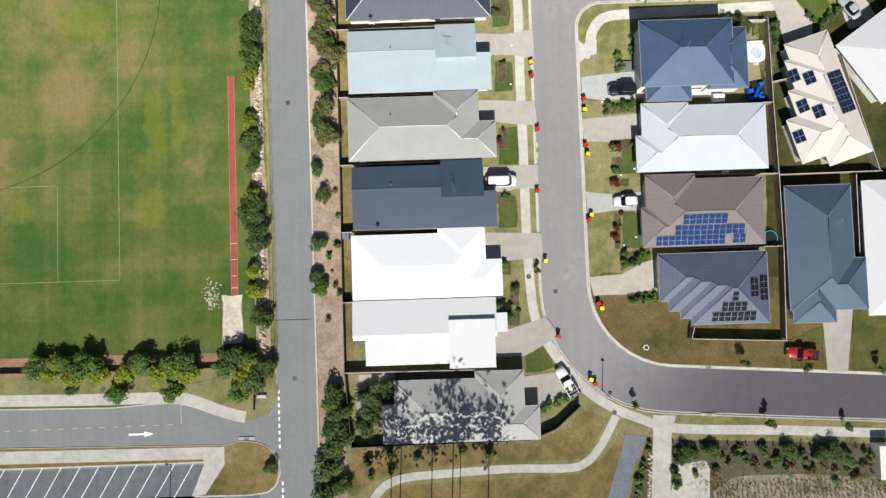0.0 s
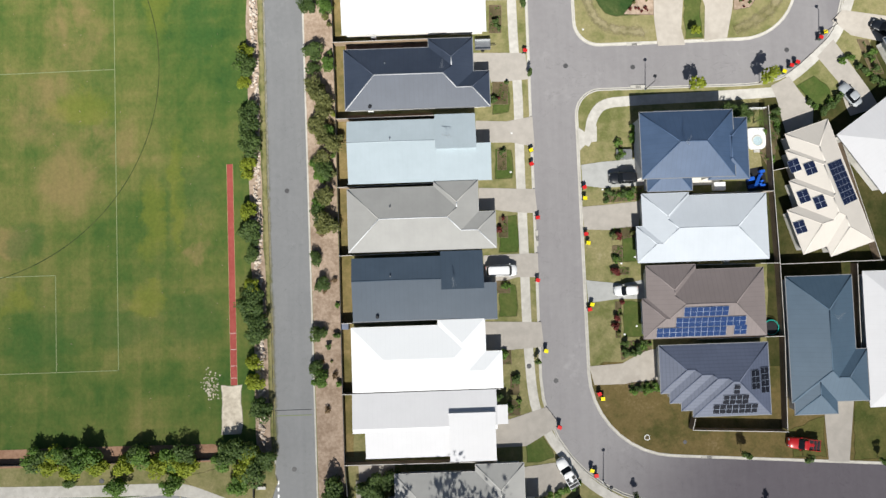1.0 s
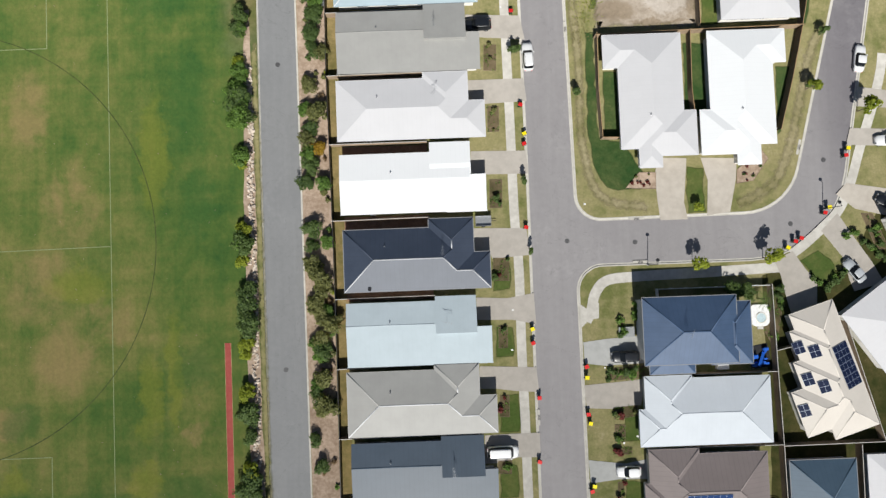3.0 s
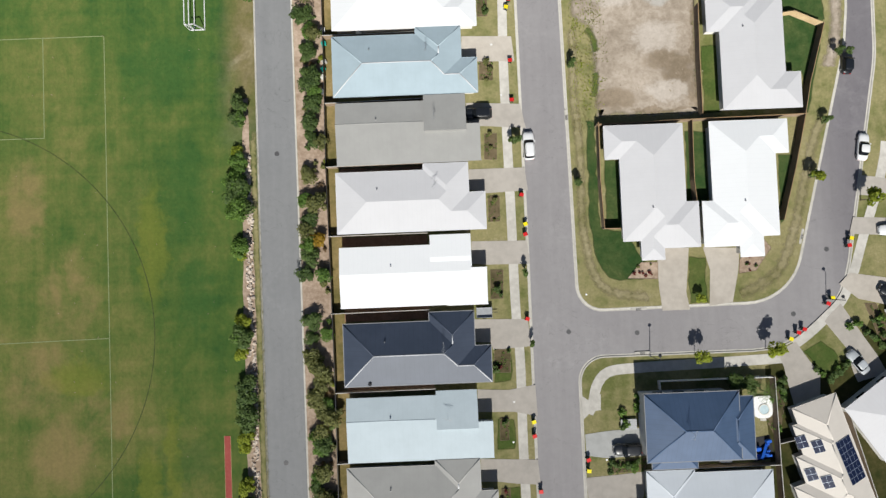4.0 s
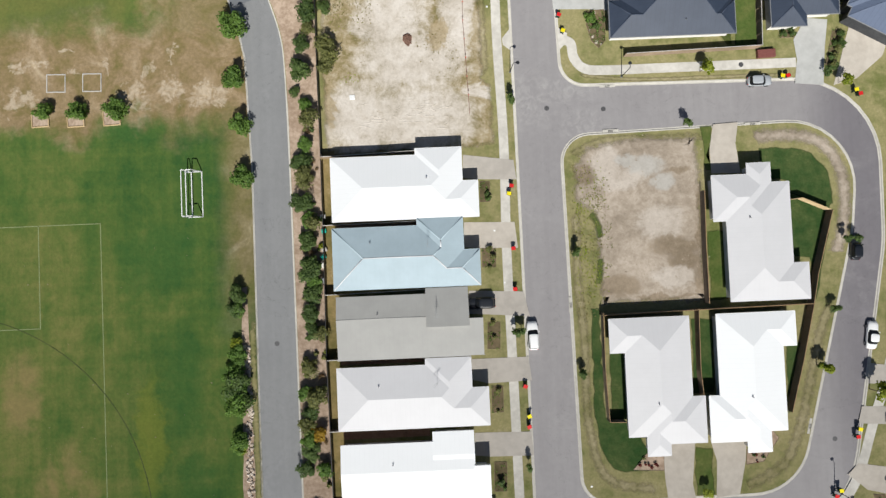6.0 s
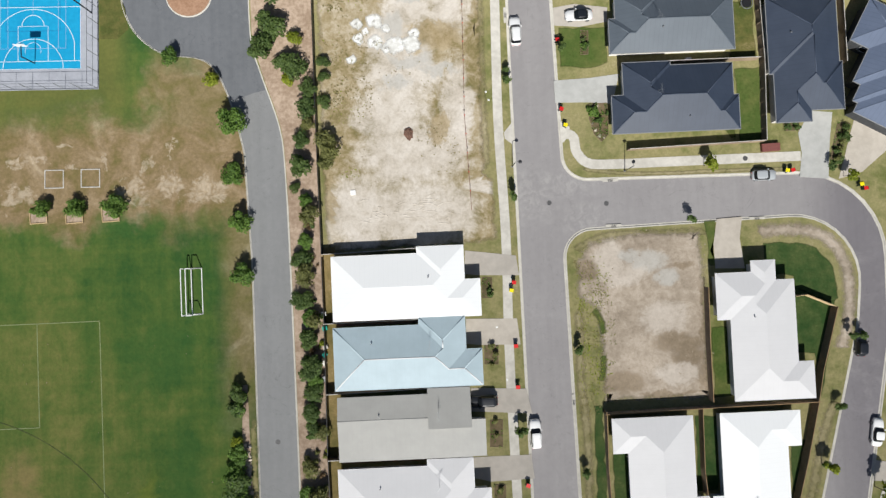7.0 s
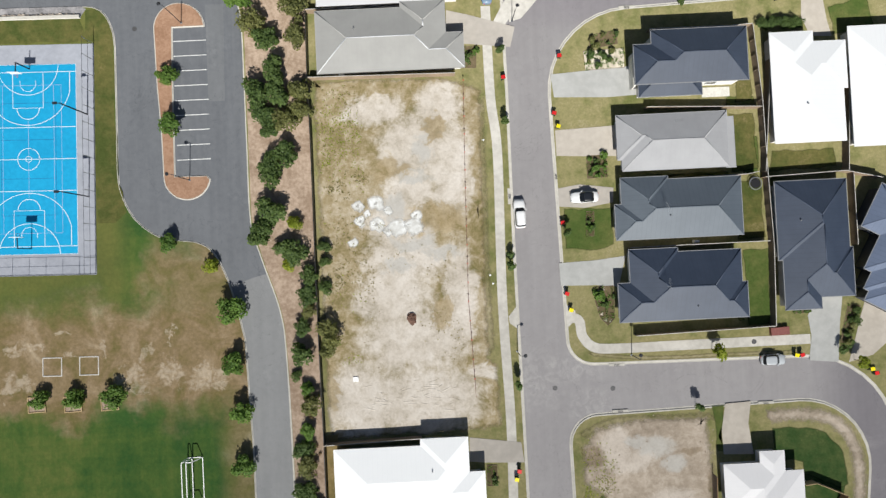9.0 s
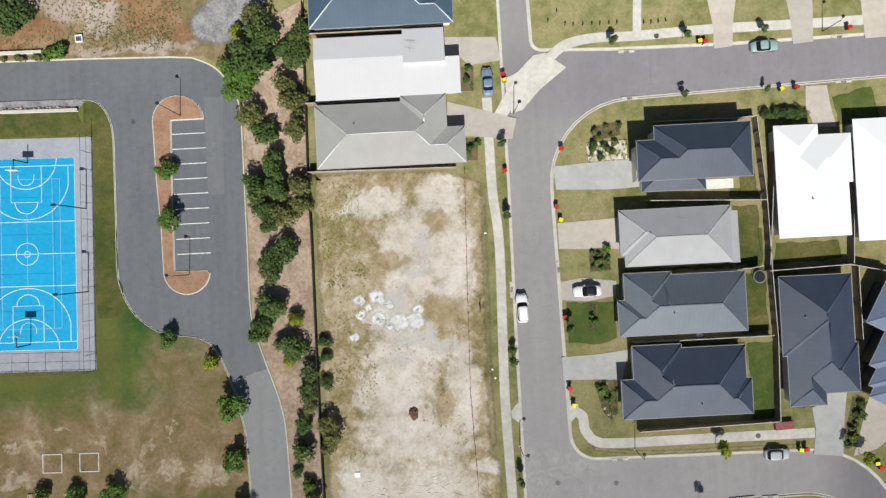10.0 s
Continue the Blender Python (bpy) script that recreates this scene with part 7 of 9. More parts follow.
def bed(ring, kinds, count, mat=BEDSOIL, label="small planted garden bed with low ground cover"):
    """A planted bed: pale edging, shrubs of several sizes and low leafy ground cover."""
    bare = "rr" in kinds and count == 8
    laid("garden_bed", [ring], MULCH if bare else mat, TOP + 0.045, "brown mulched bed with small red plants" if bare else label, "garden bed", "structure")
    bm = bmesh.new()
    for p, q in zip(ring, ring[1:] + ring[:1]):
        bar(bm, (*p, TOP + 0.05), (*q, TOP + 0.05), 0.045, 0.08)
    tagged(part("bed_edging", bm, TIMBER), "weathered garden edging", "edging", "", "structure")
    xs, ys = [p[0] for p in ring], [p[1] for p in ring]
    sparse = max(xs) < 13
    for k in range(count if bare else max(2, int(count * (0.5 if sparse else 0.8)))):
        for _ in range(20):
            x, y = GROW.uniform(min(xs), max(xs)), GROW.uniform(min(ys), max(ys))
            if within(ring, x, y):
                break
        plant(GROW.choice(kinds), x, y, GROW.uniform(0.25, 0.4) if bare else GROW.uniform(0.4, 0.92), "", TOP + 0.045)
    for k in range(0 if bare else int(abs(area_of(ring)) * (2.5 if sparse else 6))):
        x, y = GROW.uniform(min(xs), max(xs)), GROW.uniform(min(ys), max(ys))
        if not within(ring, x, y):
            continue
        t, s = GROW.uniform(0, math.tau), GROW.uniform(0.09, 0.2)
        for q in range(3):
            t += 2.1
            p, e = Vector((x, y, TOP + 0.05)), Vector((x + s * math.cos(t), y + s * math.sin(t), TOP + 0.08 + s * 0.7))
            w = Vector((-math.sin(t), math.cos(t), 0)) * s * 0.5
            COVER.faces.new([COVER.verts.new(v) for v in (p, e - w, e + (e - p) * 0.3, e + w)])


for ring, kinds, n in (
        ([(9.7, 33.7), (11.2, 33.7), (11.1, 30.0), (9.6, 30.0)], "uur", 4), ([(9.5, 22.1), (11.0, 22.1), (10.9, 18.6), (9.3, 18.7)], "uurr", 5), ([(8.7, 11.4), (11.0, 11.4), (10.9, 9.3), (8.6, 9.4)], "vvl", 5), ([(9.2, -0.1), (10.7, -0.2), (10.7, -2.5), (9.2, -2.4)], "lv", 5), ([(10.4, -4.2), (11.9, -4.3), (11.8, -7.6), (10.3, -7.5)], "lu", 3), ([(9.9, -8.4), (11.9, -8.5), (11.8, -10.9), (9.8, -10.9)], "uul", 4),
        ([(9.3, 45.0), (11.9, 44.9), (11.8, 41.1), (9.1, 41.2)], "urr", 6), ([(9.2, 58.2), (11.3, 58.1), (11.1, 53.4), (9.0, 53.4)], "uu", 4), ([(9.3, 70.6), (11.2, 70.5), (11.1, 66.3), (9.2, 66.3)], "vu", 5),
        ([(9.1, 81.1), (11.2, 81.1), (11.0, 76.7), (8.9, 76.8)], "vv", 5), ([(8.7, 93.4), (11.0, 93.3), (10.9, 90.2), (8.6, 90.3)], "vv", 6), ([(8.8, 104.6), (10.5, 104.5), (10.4, 101.2), (8.7, 101.2)], "uu", 4), ([(7.9, 173.4), (10.5, 173.3), (10.3, 169.8), (7.8, 169.9)], "uul", 7), ([(8.3, 185.2), (10.4, 185.1), (10.2, 181.2), (8.1, 181.3)], "uu", 6),
        ([(29.6, 34.2), (30.8, 34.2), (30.6, 31.3), (29.5, 31.3)], "ul", 4), ([(32.8, 36.7), (34.1, 36.6), (34.0, 32.7), (32.6, 32.8)], "uul", 6), ([(27.5, 25.8), (33.7, 26.2), (33.6, 24.2), (27.6, 23.9)], "uuul", 14), ([(28.2, 19.4), (32.2, 19.7), (32.2, 18.0), (28.3, 17.5)], "urv", 8), ([(28.3, 16.6), (30.0, 16.5), (29.9, 13.8), (28.2, 13.9)], "ul", 4), ([(27.9, 12.9), (31.0, 12.8), (30.9, 11.7), (27.9, 11.8)], "rru", 6),
        ([(28.4, 7.2), (29.4, 7.2), (29.1, 1.3), (28.2, 1.3)], "rv", 7), ([(28.9, 0.3), (34.0, 1.1), (34.1, -0.8), (30.3, -1.8), (29.0, -2.5)], "ull", 12), ([(29.8, -6.3), (34.7, -5.9), (35.0, -7.8), (30.1, -7.8)], "uull", 12), ([(32.0, 55.9), (34.4, 58.5), (37.2, 58.4), (37.1, 55.6)], "rrv", 8), ([(50.9, 58.4), (55.2, 61.6), (56.3, 60.1), (53.6, 56.4), (50.7, 56.0)], "rru", 8),
        ([(29.2, 174.2), (33.7, 174.9), (33.9, 172.7), (29.2, 172.0)], "uuv", 9), ([(27.7, 154.3), (31.0, 154.4), (31.0, 150.7), (27.7, 150.6)], "ull", 12), ([(27.2, 145.2), (28.5, 145.1), (28.3, 141.1), (27.0, 141.1)], "ul", 5), ([(69.4, 127.8), (71.4, 127.6), (70.6, 124.9), (69.2, 121.4), (68.0, 119.7), (67.8, 121.8)], "uud", 9), ([(60.3, 128.2), (62.9, 128.2), (62.9, 126.8), (60.4, 126.8)], "uu", 5), ([(71.4, 50.2), (73.3, 50.1), (75.6, 44.3), (73.7, 43.8)], "uul", 7), ([(53.2, 32.8), (56.0, 38.4), (57.1, 34.5), (55.7, 27.9)], "ull", 6)):
    bed(ring, kinds, n)
bed([(27.9, 132.7), (31.0, 132.8), (31.0, 127.5), (29.8, 126.3), (28.6, 127.6), (27.9, 130.2)], "uvvl", 9, label="planted bed with a curved edge and white pebbles")
for x, y, r in (28.5, 132.0, 0.5), (28.3, 130.9, 0.35), (29.4, 132.3, 0.4), (28.9, 128.3, 0.45), (29.5, 127.3, 0.5), (30.3, 127.0, 0.4), (28.4, 129.4, 0.3):
    soft_patch("pebble_patch", [(x + r * math.cos(a / 8 * math.tau), y + r * math.sin(a / 8 * math.tau)) for a in range(8)], SOFT_SAND, TOP + 0.05, r * 0.5, "white pebbles between shrubs", "pebbles")
bed([(28.1, 171.7), (34.8, 171.9), (34.8, 168.7), (28.3, 168.5)], "uuv", 14, SAND, "white pebble garden bed with shrubs")
tagged(part("ground_cover", COVER, LEAF), "low leafy ground cover in the garden beds", "plants", "", "stuff")
grove("d", 1.5, [(37.9, -32.4), (42.1, -32.2), (62.4, -33.1), (64.6, -34.3), (54.9, -32.9)], "large basin shrubs")
grove("u", 0.9, [(37.0, -32.4), (41.7, -31.8), (43.3, -32.6), (57.4, -33.1), (62.9, -33.7), (54.5, -35.7), (67.6, -33.4), (51.0, -32.0), (48.0, -34.2)], "basin shrubs")
grove("v", 0.7, [(39.6, -36.2), (46.3, -32.7), (45.2, -34.5), (52.7, -34.0), (55.6, -32.6), (59.1, -35.9), (61.1, -32.3), (64.7, -36.1), (68.4, -35.7), (49.8, -36.0), (38.4, -31.6), (65.5, -37.5), (70.1, -38.1)], "basin shrubs")
grove("l", 0.7, [(37.9, -32.5), (39.3, -33.0), (43.3, -35.4), (60.2, -33.2), (62.7, -37.8), (47.2, -32.3), (30.3, -36.8), (31.3, -35.0)], "basin shrubs")


def tussocks():
    """Rows of small planted grass tufts over the basin's sand."""
    bm = bmesh.new()
    rng = random.Random(3)
    (x0, y0), (x1, y1) = (42.5, -42.4), (74.3, -37.3)
    for i in range(46):
        for j in range(9):
            x, y = x0 + (x1 - x0) * (i + rng.uniform(-0.3, 0.3)) / 46, y0 + (y1 - y0) * (j + rng.uniform(-0.3, 0.3)) / 9
            for k in range(9):
                a = rng.uniform(0, math.tau)
                p, q = Vector((x, y, TOP + 0.02)), Vector((x + 0.27 * math.cos(a), y + 0.27 * math.sin(a), TOP + 0.34))
                s = Vector((-math.sin(a), math.cos(a), 0)) * 0.05
                bm.faces.new([bm.verts.new(v) for v in (p - s, p + s, q)])
    tagged(part("grass_tufts", bm, LEAF_OLIVE), "small planted grass tufts in sand", "grass", "", "stuff")


tussocks()
laid("garden_bed", [[(32.3, -30.0), (33.1, -30.1), (32.4, -35.0), (31.9, -41.4), (28.3, -41.4), (29.9, -36.0)]], BEDSOIL, TOP + 0.02, "stony planted strip beside the gravel path", "garden bed", "structure")
grove("u", 0.6, [(32.3, -32.0), (31.4, -33.9), (30.9, -36.6), (30.2, -39.2), (30.6, -37.8), (30.0, -40.4), (32.4, -30.8)], "shrubs beside the gravel path")
grove("l", 0.7, [(30.4, -38.6), (31.0, -35.4), (29.7, -40.8)], "shrubs beside the gravel path")
grove("d", 1.35, [(38.0, -33.0), (37.2, -33.4), (39.0, -32.8), (60.2, -33.2), (63.7, -34.0), (42.7, -32.4)], "large basin shrubs")
grove("u", 1.0, [(36.2, -36.0), (50.9, -32.8), (53.4, -34.1), (56.5, -33.5), (36.4, -37.6), (46.6, -33.2)], "basin shrubs")
grove("x", 1.0, [(45.2, -35.0), (42.9, -36.2), (49.5, -34.9), (55.3, -35.2), (58.4, -36.2), (61.1, -35.4), (67.5, -35.7), (66.2, -37.2)], "dry basin shrubs")
grove("v", 0.9, [(47.9, -33.4), (51.8, -35.6), (44.2, -33.6), (57.9, -34.6), (59.4, -34.2), (65.2, -35.3), (68.6, -34.4), (69.0, -36.8), (62.6, -36.2)], "basin shrubs")


def weeds(name, ring, count, seed, mat, size=0.28):
    bm = bmesh.new()
    rng = random.Random(seed)
    x0, x1, y0, y1 = ring
    spots = [(rng.uniform(x0, x1), rng.uniform(y0, y1), rng.uniform(0.5, 3)) for _ in range(count // 30)]
    for k in range(count):
        cx, cy, sp = spots[k % len(spots)]
        x, y = rng.gauss(cx, sp), rng.gauss(cy, sp)
        if not (x0 < x < x1 and y0 < y < y1):
            continue
        for j in range(4):
            a = rng.uniform(0, math.tau)
            h = size * rng.uniform(0.4, 1.1)
            p, q = Vector((x, y, TOP + 0.01)), Vector((x + h * math.cos(a), y + h * math.sin(a), TOP + 0.03 + h * 0.28))
            s = Vector((-math.sin(a), math.cos(a), 0)) * 0.06
            bm.faces.new([bm.verts.new(v) for v in (p - s, p + s, q)])
    tagged(part(name, bm, mat), "low weeds scattered over bare ground", "weeds", "", "stuff")


weeds("weeds", (-16.0, -9.5, 122, 167), 220, 5, LEAF_BRIGHT, 0.2)
weeds("weeds", (-9.0, 6.0, 122, 145), 200, 15, LEAF_STRAW, 0.22)
weeds("weeds", (-16.5, -8.0, 121, 168), 500, 16, LEAF_STRAW, 0.3)


def ruts():
    """Curved ridges of earth pressed up by tracks and blades."""
    rng = random.Random(21)
    bm = bmesh.new()
    for k in range(40):
        x, y = rng.uniform(-11.0, 3.6), rng.gauss(116.6, 1.3)
        pts, a, bend = [], rng.uniform(-0.25, 0.45), rng.uniform(-0.12, 0.12)
        for j in range(rng.randrange(4, 8)):
            pts.append((x, y))
            a += bend + rng.uniform(-0.1, 0.1)
            x, y = x + 0.35 * math.cos(a), y + 0.35 * math.sin(a)
        w = rng.uniform(0.05, 0.11)
        rows = [[bm.verts.new((px, py + s, TOP + 0.012 + (0.055 if s == 0 and 0 < q < len(pts) - 1 else 0))) for s in (-w, 0, w)] for q, (px, py) in enumerate(pts)]
        for r0, r1 in zip(rows, rows[1:]):
            for q in range(2):
                bm.faces.new((r0[q], r1[q], r1[q + 1], r0[q + 1]))
    tagged(part("earth_ridges", bm, LOT_A), "small ridges of pale earth left by machine tracks", "ruts", "", "stuff")


def clods(name, x0, x1, y0, y1, count, seed, mat):
    """Loose lumps of earth and stone."""
    rng = random.Random(seed)
    bm = bmesh.new()
    spots = [(rng.uniform(x0, x1), rng.uniform(y0, y1)) for _ in range(14)]
    for k in range(count):
        cx, cy = rng.choice(spots)
        x, y, r = rng.gauss(cx, 1.6), rng.gauss(cy, 1.6), rng.uniform(0.05, 0.17)
        vs = [bm.verts.new((x + r * math.cos(q * 1.26) * rng.uniform(0.7, 1.3), y + r * math.sin(q * 1.26) * rng.uniform(0.7, 1.3), TOP)) for q in range(5)]
        tip = bm.verts.new((x + rng.uniform(-0.3, 0.3) * r, y, TOP + r * rng.uniform(0.3, 0.8)))
        for q in range(5):
            bm.faces.new((vs[q], vs[(q + 1) % 5], tip))
    tagged(part(name, bm, mat), "loose lumps of earth and stone on a cleared lot", "clods", "", "stuff")


ruts()
clods("earth_clods", -11, 5, 124, 148, 80, 31, BASIN)
clods("earth_clods", 30, 45, 88, 109, 100, 32, BASIN)
weeds("weeds", (37, 76, -40, -31), 1100, 9, LEAF_OLIVE, 0.5)
weeds("weeds", (27.0, 30.4, 88, 105), 160, 6, LEAF_OLIVE, 0.3)
weeds("weeds", (24.2, 29.6, 84, 108), 500, 19, LEAF_BRIGHT, 0.2)
weeds("weeds", (24, 29, 80, 110), 500, 7, LEAF_STRAW, 0.2)
weeds("weeds", (-72, -37, 191.0, 206), 1300, 8, LEAF_STRAW, 0.35)
weeds("weeds", (-58, -38, 190.6, 204), 700, 10, LEAF_OLIVE, 0.35)
weeds("weeds", (-16.8, -9.0, 150, 168), 500, 18, LEAF_BRIGHT, 0.22)


def stones(name, a, b, width, count, seed, label):
    """A line of rough edging stones."""
    rng = random.Random(seed)
    bm = bmesh.new()
    a, b = Vector(a), Vector(b)
    for k in range(count):
        p = a.lerp(b, (k + rng.uniform(-0.4, 0.4)) / count)
        p = Vector((p.x + rng.uniform(-width, width) / 2, p.y, TOP + 0.05))
        r = rng.uniform(0.16, 0.42)
        m = Matrix.Translation(p) @ Euler((rng.uniform(0, 3), rng.uniform(0, 3), rng.uniform(0, 3))).to_matrix().to_4x4() @ Matrix.Diagonal((r * rng.uniform(0.7, 1.3), r, r * rng.uniform(0.5, 0.9), 1))
        got = bmesh.ops.create_icosphere(bm, subdivisions=1, radius=1, matrix=m)
        for v in got["verts"]:
            v.co += Vector((rng.uniform(-0.06, 0.06), rng.uniform(-0.06, 0.06), rng.uniform(-0.04, 0.04)))
    tagged(part(name, bm, STONE), label, "rocks", "", "stuff")


for k in range(6):
    y0 = -14.0 + 15.5 * k
    stones("edging_stones", (-30.75, y0, 0), (-30.95, y0 + 15.5, 0), 1.0, 85, k + 11, "rough pale sandstone edging rocks along a bed")
stones("edging_stones", (32.6, -32.0, 0), (32.0, -41.0, 0), 0.5, 30, 44, "rough pale stones along the planted strip")
stones("edging_stones", (-67.5, 182.0) + (0,), (-54.5, 181.7) + (0,), 0.6, 40, 30, "rough pale sandstone edging rocks along a bed")


# ---- fences ----
def fence(pts, mat=TIMBER, high=1.75, bay=2.4, label="weathered timber paling fence", top=GREYRAIL):
    """A paling fence along a line: posts, a panel in each bay and a capping rail."""
    ob = thing("fence", pts[0][0], pts[0][1], TOP, 0, label, "fence", "garden fences")
    o = Vector(pts[0])
    for a, b in zip(pts, pts[1:]):
        a, b = Vector(a) - o, Vector(b) - o
        n = max(1, round((b - a).length / bay))
        d = (b - a).normalized()
        side = Vector((-d.y, d.x)) * 0.05
        for k in range(n):
            p, q = a.lerp(b, k / n), a.lerp(b, (k + 1) / n)
            p2, q2 = p + d * 0.02, q - d * 0.02
            part("panel", bar(bmesh.new(), (p2.x, p2.y, high / 2), (q2.x, q2.y, high / 2), 0.03, high), mat, ob)
            s = p + side
            part("post", boxes((s.x - 0.045, s.x + 0.045, s.y - 0.045, s.y + 0.045, -0.1, high + 0.04)), mat, ob)
        part("rail", bar(bmesh.new(), (a.x, a.y, high + 0.02), (b.x, b.y, high + 0.02), 0.1, 0.035), top, ob)
    return ob


fence([(-16.4, -29.7), (-17.2, -17.6), (-17.2, -1.0), (-17.1, 15.8), (-17.1, 34.8), (-17.1, 41.9), (-17.3, 62.6), (-17.5, 77.0)], DARKMETAL, 1.6, 2.4, "dark steel rear garden fence", DARKMETAL)
fence([(-17.5, 76.1), (-17.3, 95.0), (-17.3, 109.2)], DARKMETAL, 1.6, 2.4, "dark steel rear garden fence", DARKMETAL)
fence([(-17.3, 109.6), (-17.4, 122.5), (-17.4, 140.7), (-17.3, 158.6), (-17.4, 168.6), (-17.2, 180.6), (-17.0, 197.1)], DARKMETAL, 1.5, 2.4, "dark steel fence beside the cleared lot", DARKMETAL)
for a, b in (((-17.2, -17.6), (7.7, -17.8)), ((-17.3, -6.2), (8.6, -6.2)), ((-17.1, 5.3), (6.5, 5.5)), ((-17.2, 16.4), (6.1, 16.6)), ((-17.2, 27.7), (6.1, 28.0)), ((-17.1, 39.1), (-0.7, 39.2)),
             ((-17.4, 52.0), (-1.1, 52.1)), ((-17.4, 64.7), (-1.1, 64.7)), ((-17.4, 76.2), (-1.2, 76.3)), ((-17.3, 86.8), (5.1, 87.2)), ((-17.4, 98.2), (-1.9, 98.3)), ((-17.3, 109.5), (-1.5, 109.9)), ((-17.1, 180.1), (5.2, 179.8)), ((-17.2, 169.0), (6.7, 168.6)), ((-17.0, 191.3), (-0.6, 191.3))):
    fence([a, b])
fence([(-16.4, -29.7), (12.8, -29.4), (17.0, -27.7), (21.1, -24.1)], DARKMETAL, 1.6, 2.4, "dark fence round the corner garden", DARKMETAL)
for pts in ([(54.8, 39.0), (55.0, 24.8), (55.3, 12.5), (55.4, 0.4), (55.0, -14.4)], [(41.3, 24.7), (55.0, 24.7)], [(38.7, 13.0), (55.3, 12.8)], [(40.9, 0.8), (55.4, 0.8)], [(40.1, -12.1), (39.6, -13.9), (55.2, -14.7)], [(55.3, 12.6), (72.4, 12.7)],
            [(66.4, 33.5), (72.0, 12.7)], [(68.0, 12.3), (67.8, -3.7)], [(55.0, 28.1), (58.1, 28.7)]):
    fence(pts, TIMBER, 1.7)
fence([(36.2, 37.5), (36.1, 38.8), (46.1, 38.8), (55.1, 38.8)], WHITE, 1.2, 2.4, "white painted pool fence", WHITE)
N = "fresh brown timber paling fence"
for pts in ([(45.5, 101.4), (45.3, 91.8), (45.3, 82.8)], [(27.7, 81.6), (45.0, 81.9), (62.8, 82.1)], [(27.9, 82.0), (27.8, 72.5), (28.1, 64.3), (30.9, 64.2)], [(43.5, 82.0), (43.3, 71.9), (43.6, 67.7)], [(62.4, 82.0), (60.2, 73.1), (57.8, 64.6)], [(66.4, 97.3), (63.5, 87.3), (62.4, 82.1)]):
    fence(pts, TIMBER, 1.8, 2.4, N, TIMBER_MID)
fence([(59.8, 99.3), (61.7, 99.5), (66.5, 97.3)], TIMBER_NEW, 1.6, 1.0, "raw pale timber side fence", TIMBER_NEW)
for pts in ([(33.9, 124.6), (56.5, 125.1), (56.9, 138.3), (56.6, 149.2), (56.4, 162.0), (55.5, 174.4), (51.8, 174.2)], [(33.6, 138.9), (41.0, 138.9), (56.3, 138.9)], [(40.1, 149.7), (53.3, 149.9), (55.2, 150.2)], [(37.6, 161.6), (56.3, 160.8)], [(38.7, 174.3), (52.0, 174.2)],
            [(56.2, 149.3), (69.3, 149.7), (75.2, 148.3)], [(58.5, 172.5), (56.3, 150.2)], [(71.1, 171.2), (69.8, 149.8)], [(70.5, 149.4), (70.5, 137.6)]):
    fence(pts, TIMBER, 1.7)


def wire_fence(pts, label):
    ob = thing("wire_fence", pts[0][0], pts[0][1], TOP, 0, label, "fence")
    o = Vector(pts[0])
    for a, b in zip(pts, pts[1:]):
        a, b = Vector(a) - o, Vector(b) - o
        n = max(1, round((b - a).length / 3))
        for k in range(n):
            p = a.lerp(b, k / n)
            part("post", bar(bmesh.new(), (p.x, p.y, -0.1), (p.x, p.y, 1.2), 0.07, 0.07), RUST, ob)
            part("safety_cap", boxes((p.x - 0.09, p.x + 0.09, p.y - 0.09, p.y + 0.09, 1.17, 1.3)), CAPRED, ob, "red plastic safety cap")
        for z in (0.4, 0.8, 1.15):
            part("wire", bar(bmesh.new(), (a.x, a.y, z), (b.x, b.y, z), 0.025, 0.025), RUST, ob)


CAPRED = plain("faded_red_plastic", (0.5, 0.09, 0.05), 0.6)
RUST = plain("rusty_steel", (0.2, 0.085, 0.06), 0.7)
wire_fence([(8.0, 167.5), (7.5, 149.9), (7.1, 131.5), (7.6, 115.8)], "rusty star-picket fence across the cleared lot")
fence([(-76.0, -16.0), (-56.5, -16.2), (-38.8, -16.2), (-32.3, -17.3), (-32.4, -23.3)], DARKMETAL, 0.9, 2.4, "low dark rail fence beside the field", DARKMETAL)


# ---- bins, lamps, drains ----
def wheelie(lid):
    ob = thing("wheelie_bin", 0, 0, TOP, 0, "dark wheelie bin with a %s lid on the verge" % ("red" if lid is RED else "yellow"), "bin", "bins at the kerb")
    bm = box(bmesh.new(), -0.28, 0.28, -0.3, 0.3, 0.08, 0.96)
    for v in bm.verts:
        if v.co.z < 0.5:
            v.co.x *= 0.8
            v.co.y *= 0.8
    part("body", bm, BINGREEN, ob)
    bm = boxes((-0.3, 0.3, -0.33, 0.36, 0.965, 1.02))
    bmesh.ops.bevel(bm, geom=bm.edges[:], offset=0.02, segments=1, affect="EDGES")
    part("lid", bm, lid, ob)
    part("handle", bar(bmesh.new(), (-0.22, 0.4, 0.98), (0.22, 0.4, 0.98), 0.04, 0.04), BLACK, ob)
    for x in (-0.26, 0.26):
        bm = bmesh.new()
        cone(bm, (x - 0.03, 0.27, 0.1), (x + 0.03, 0.27, 0.1), 0.1, 0.1, 12)
        part("wheel", bm, BLACK, ob)
    return ob


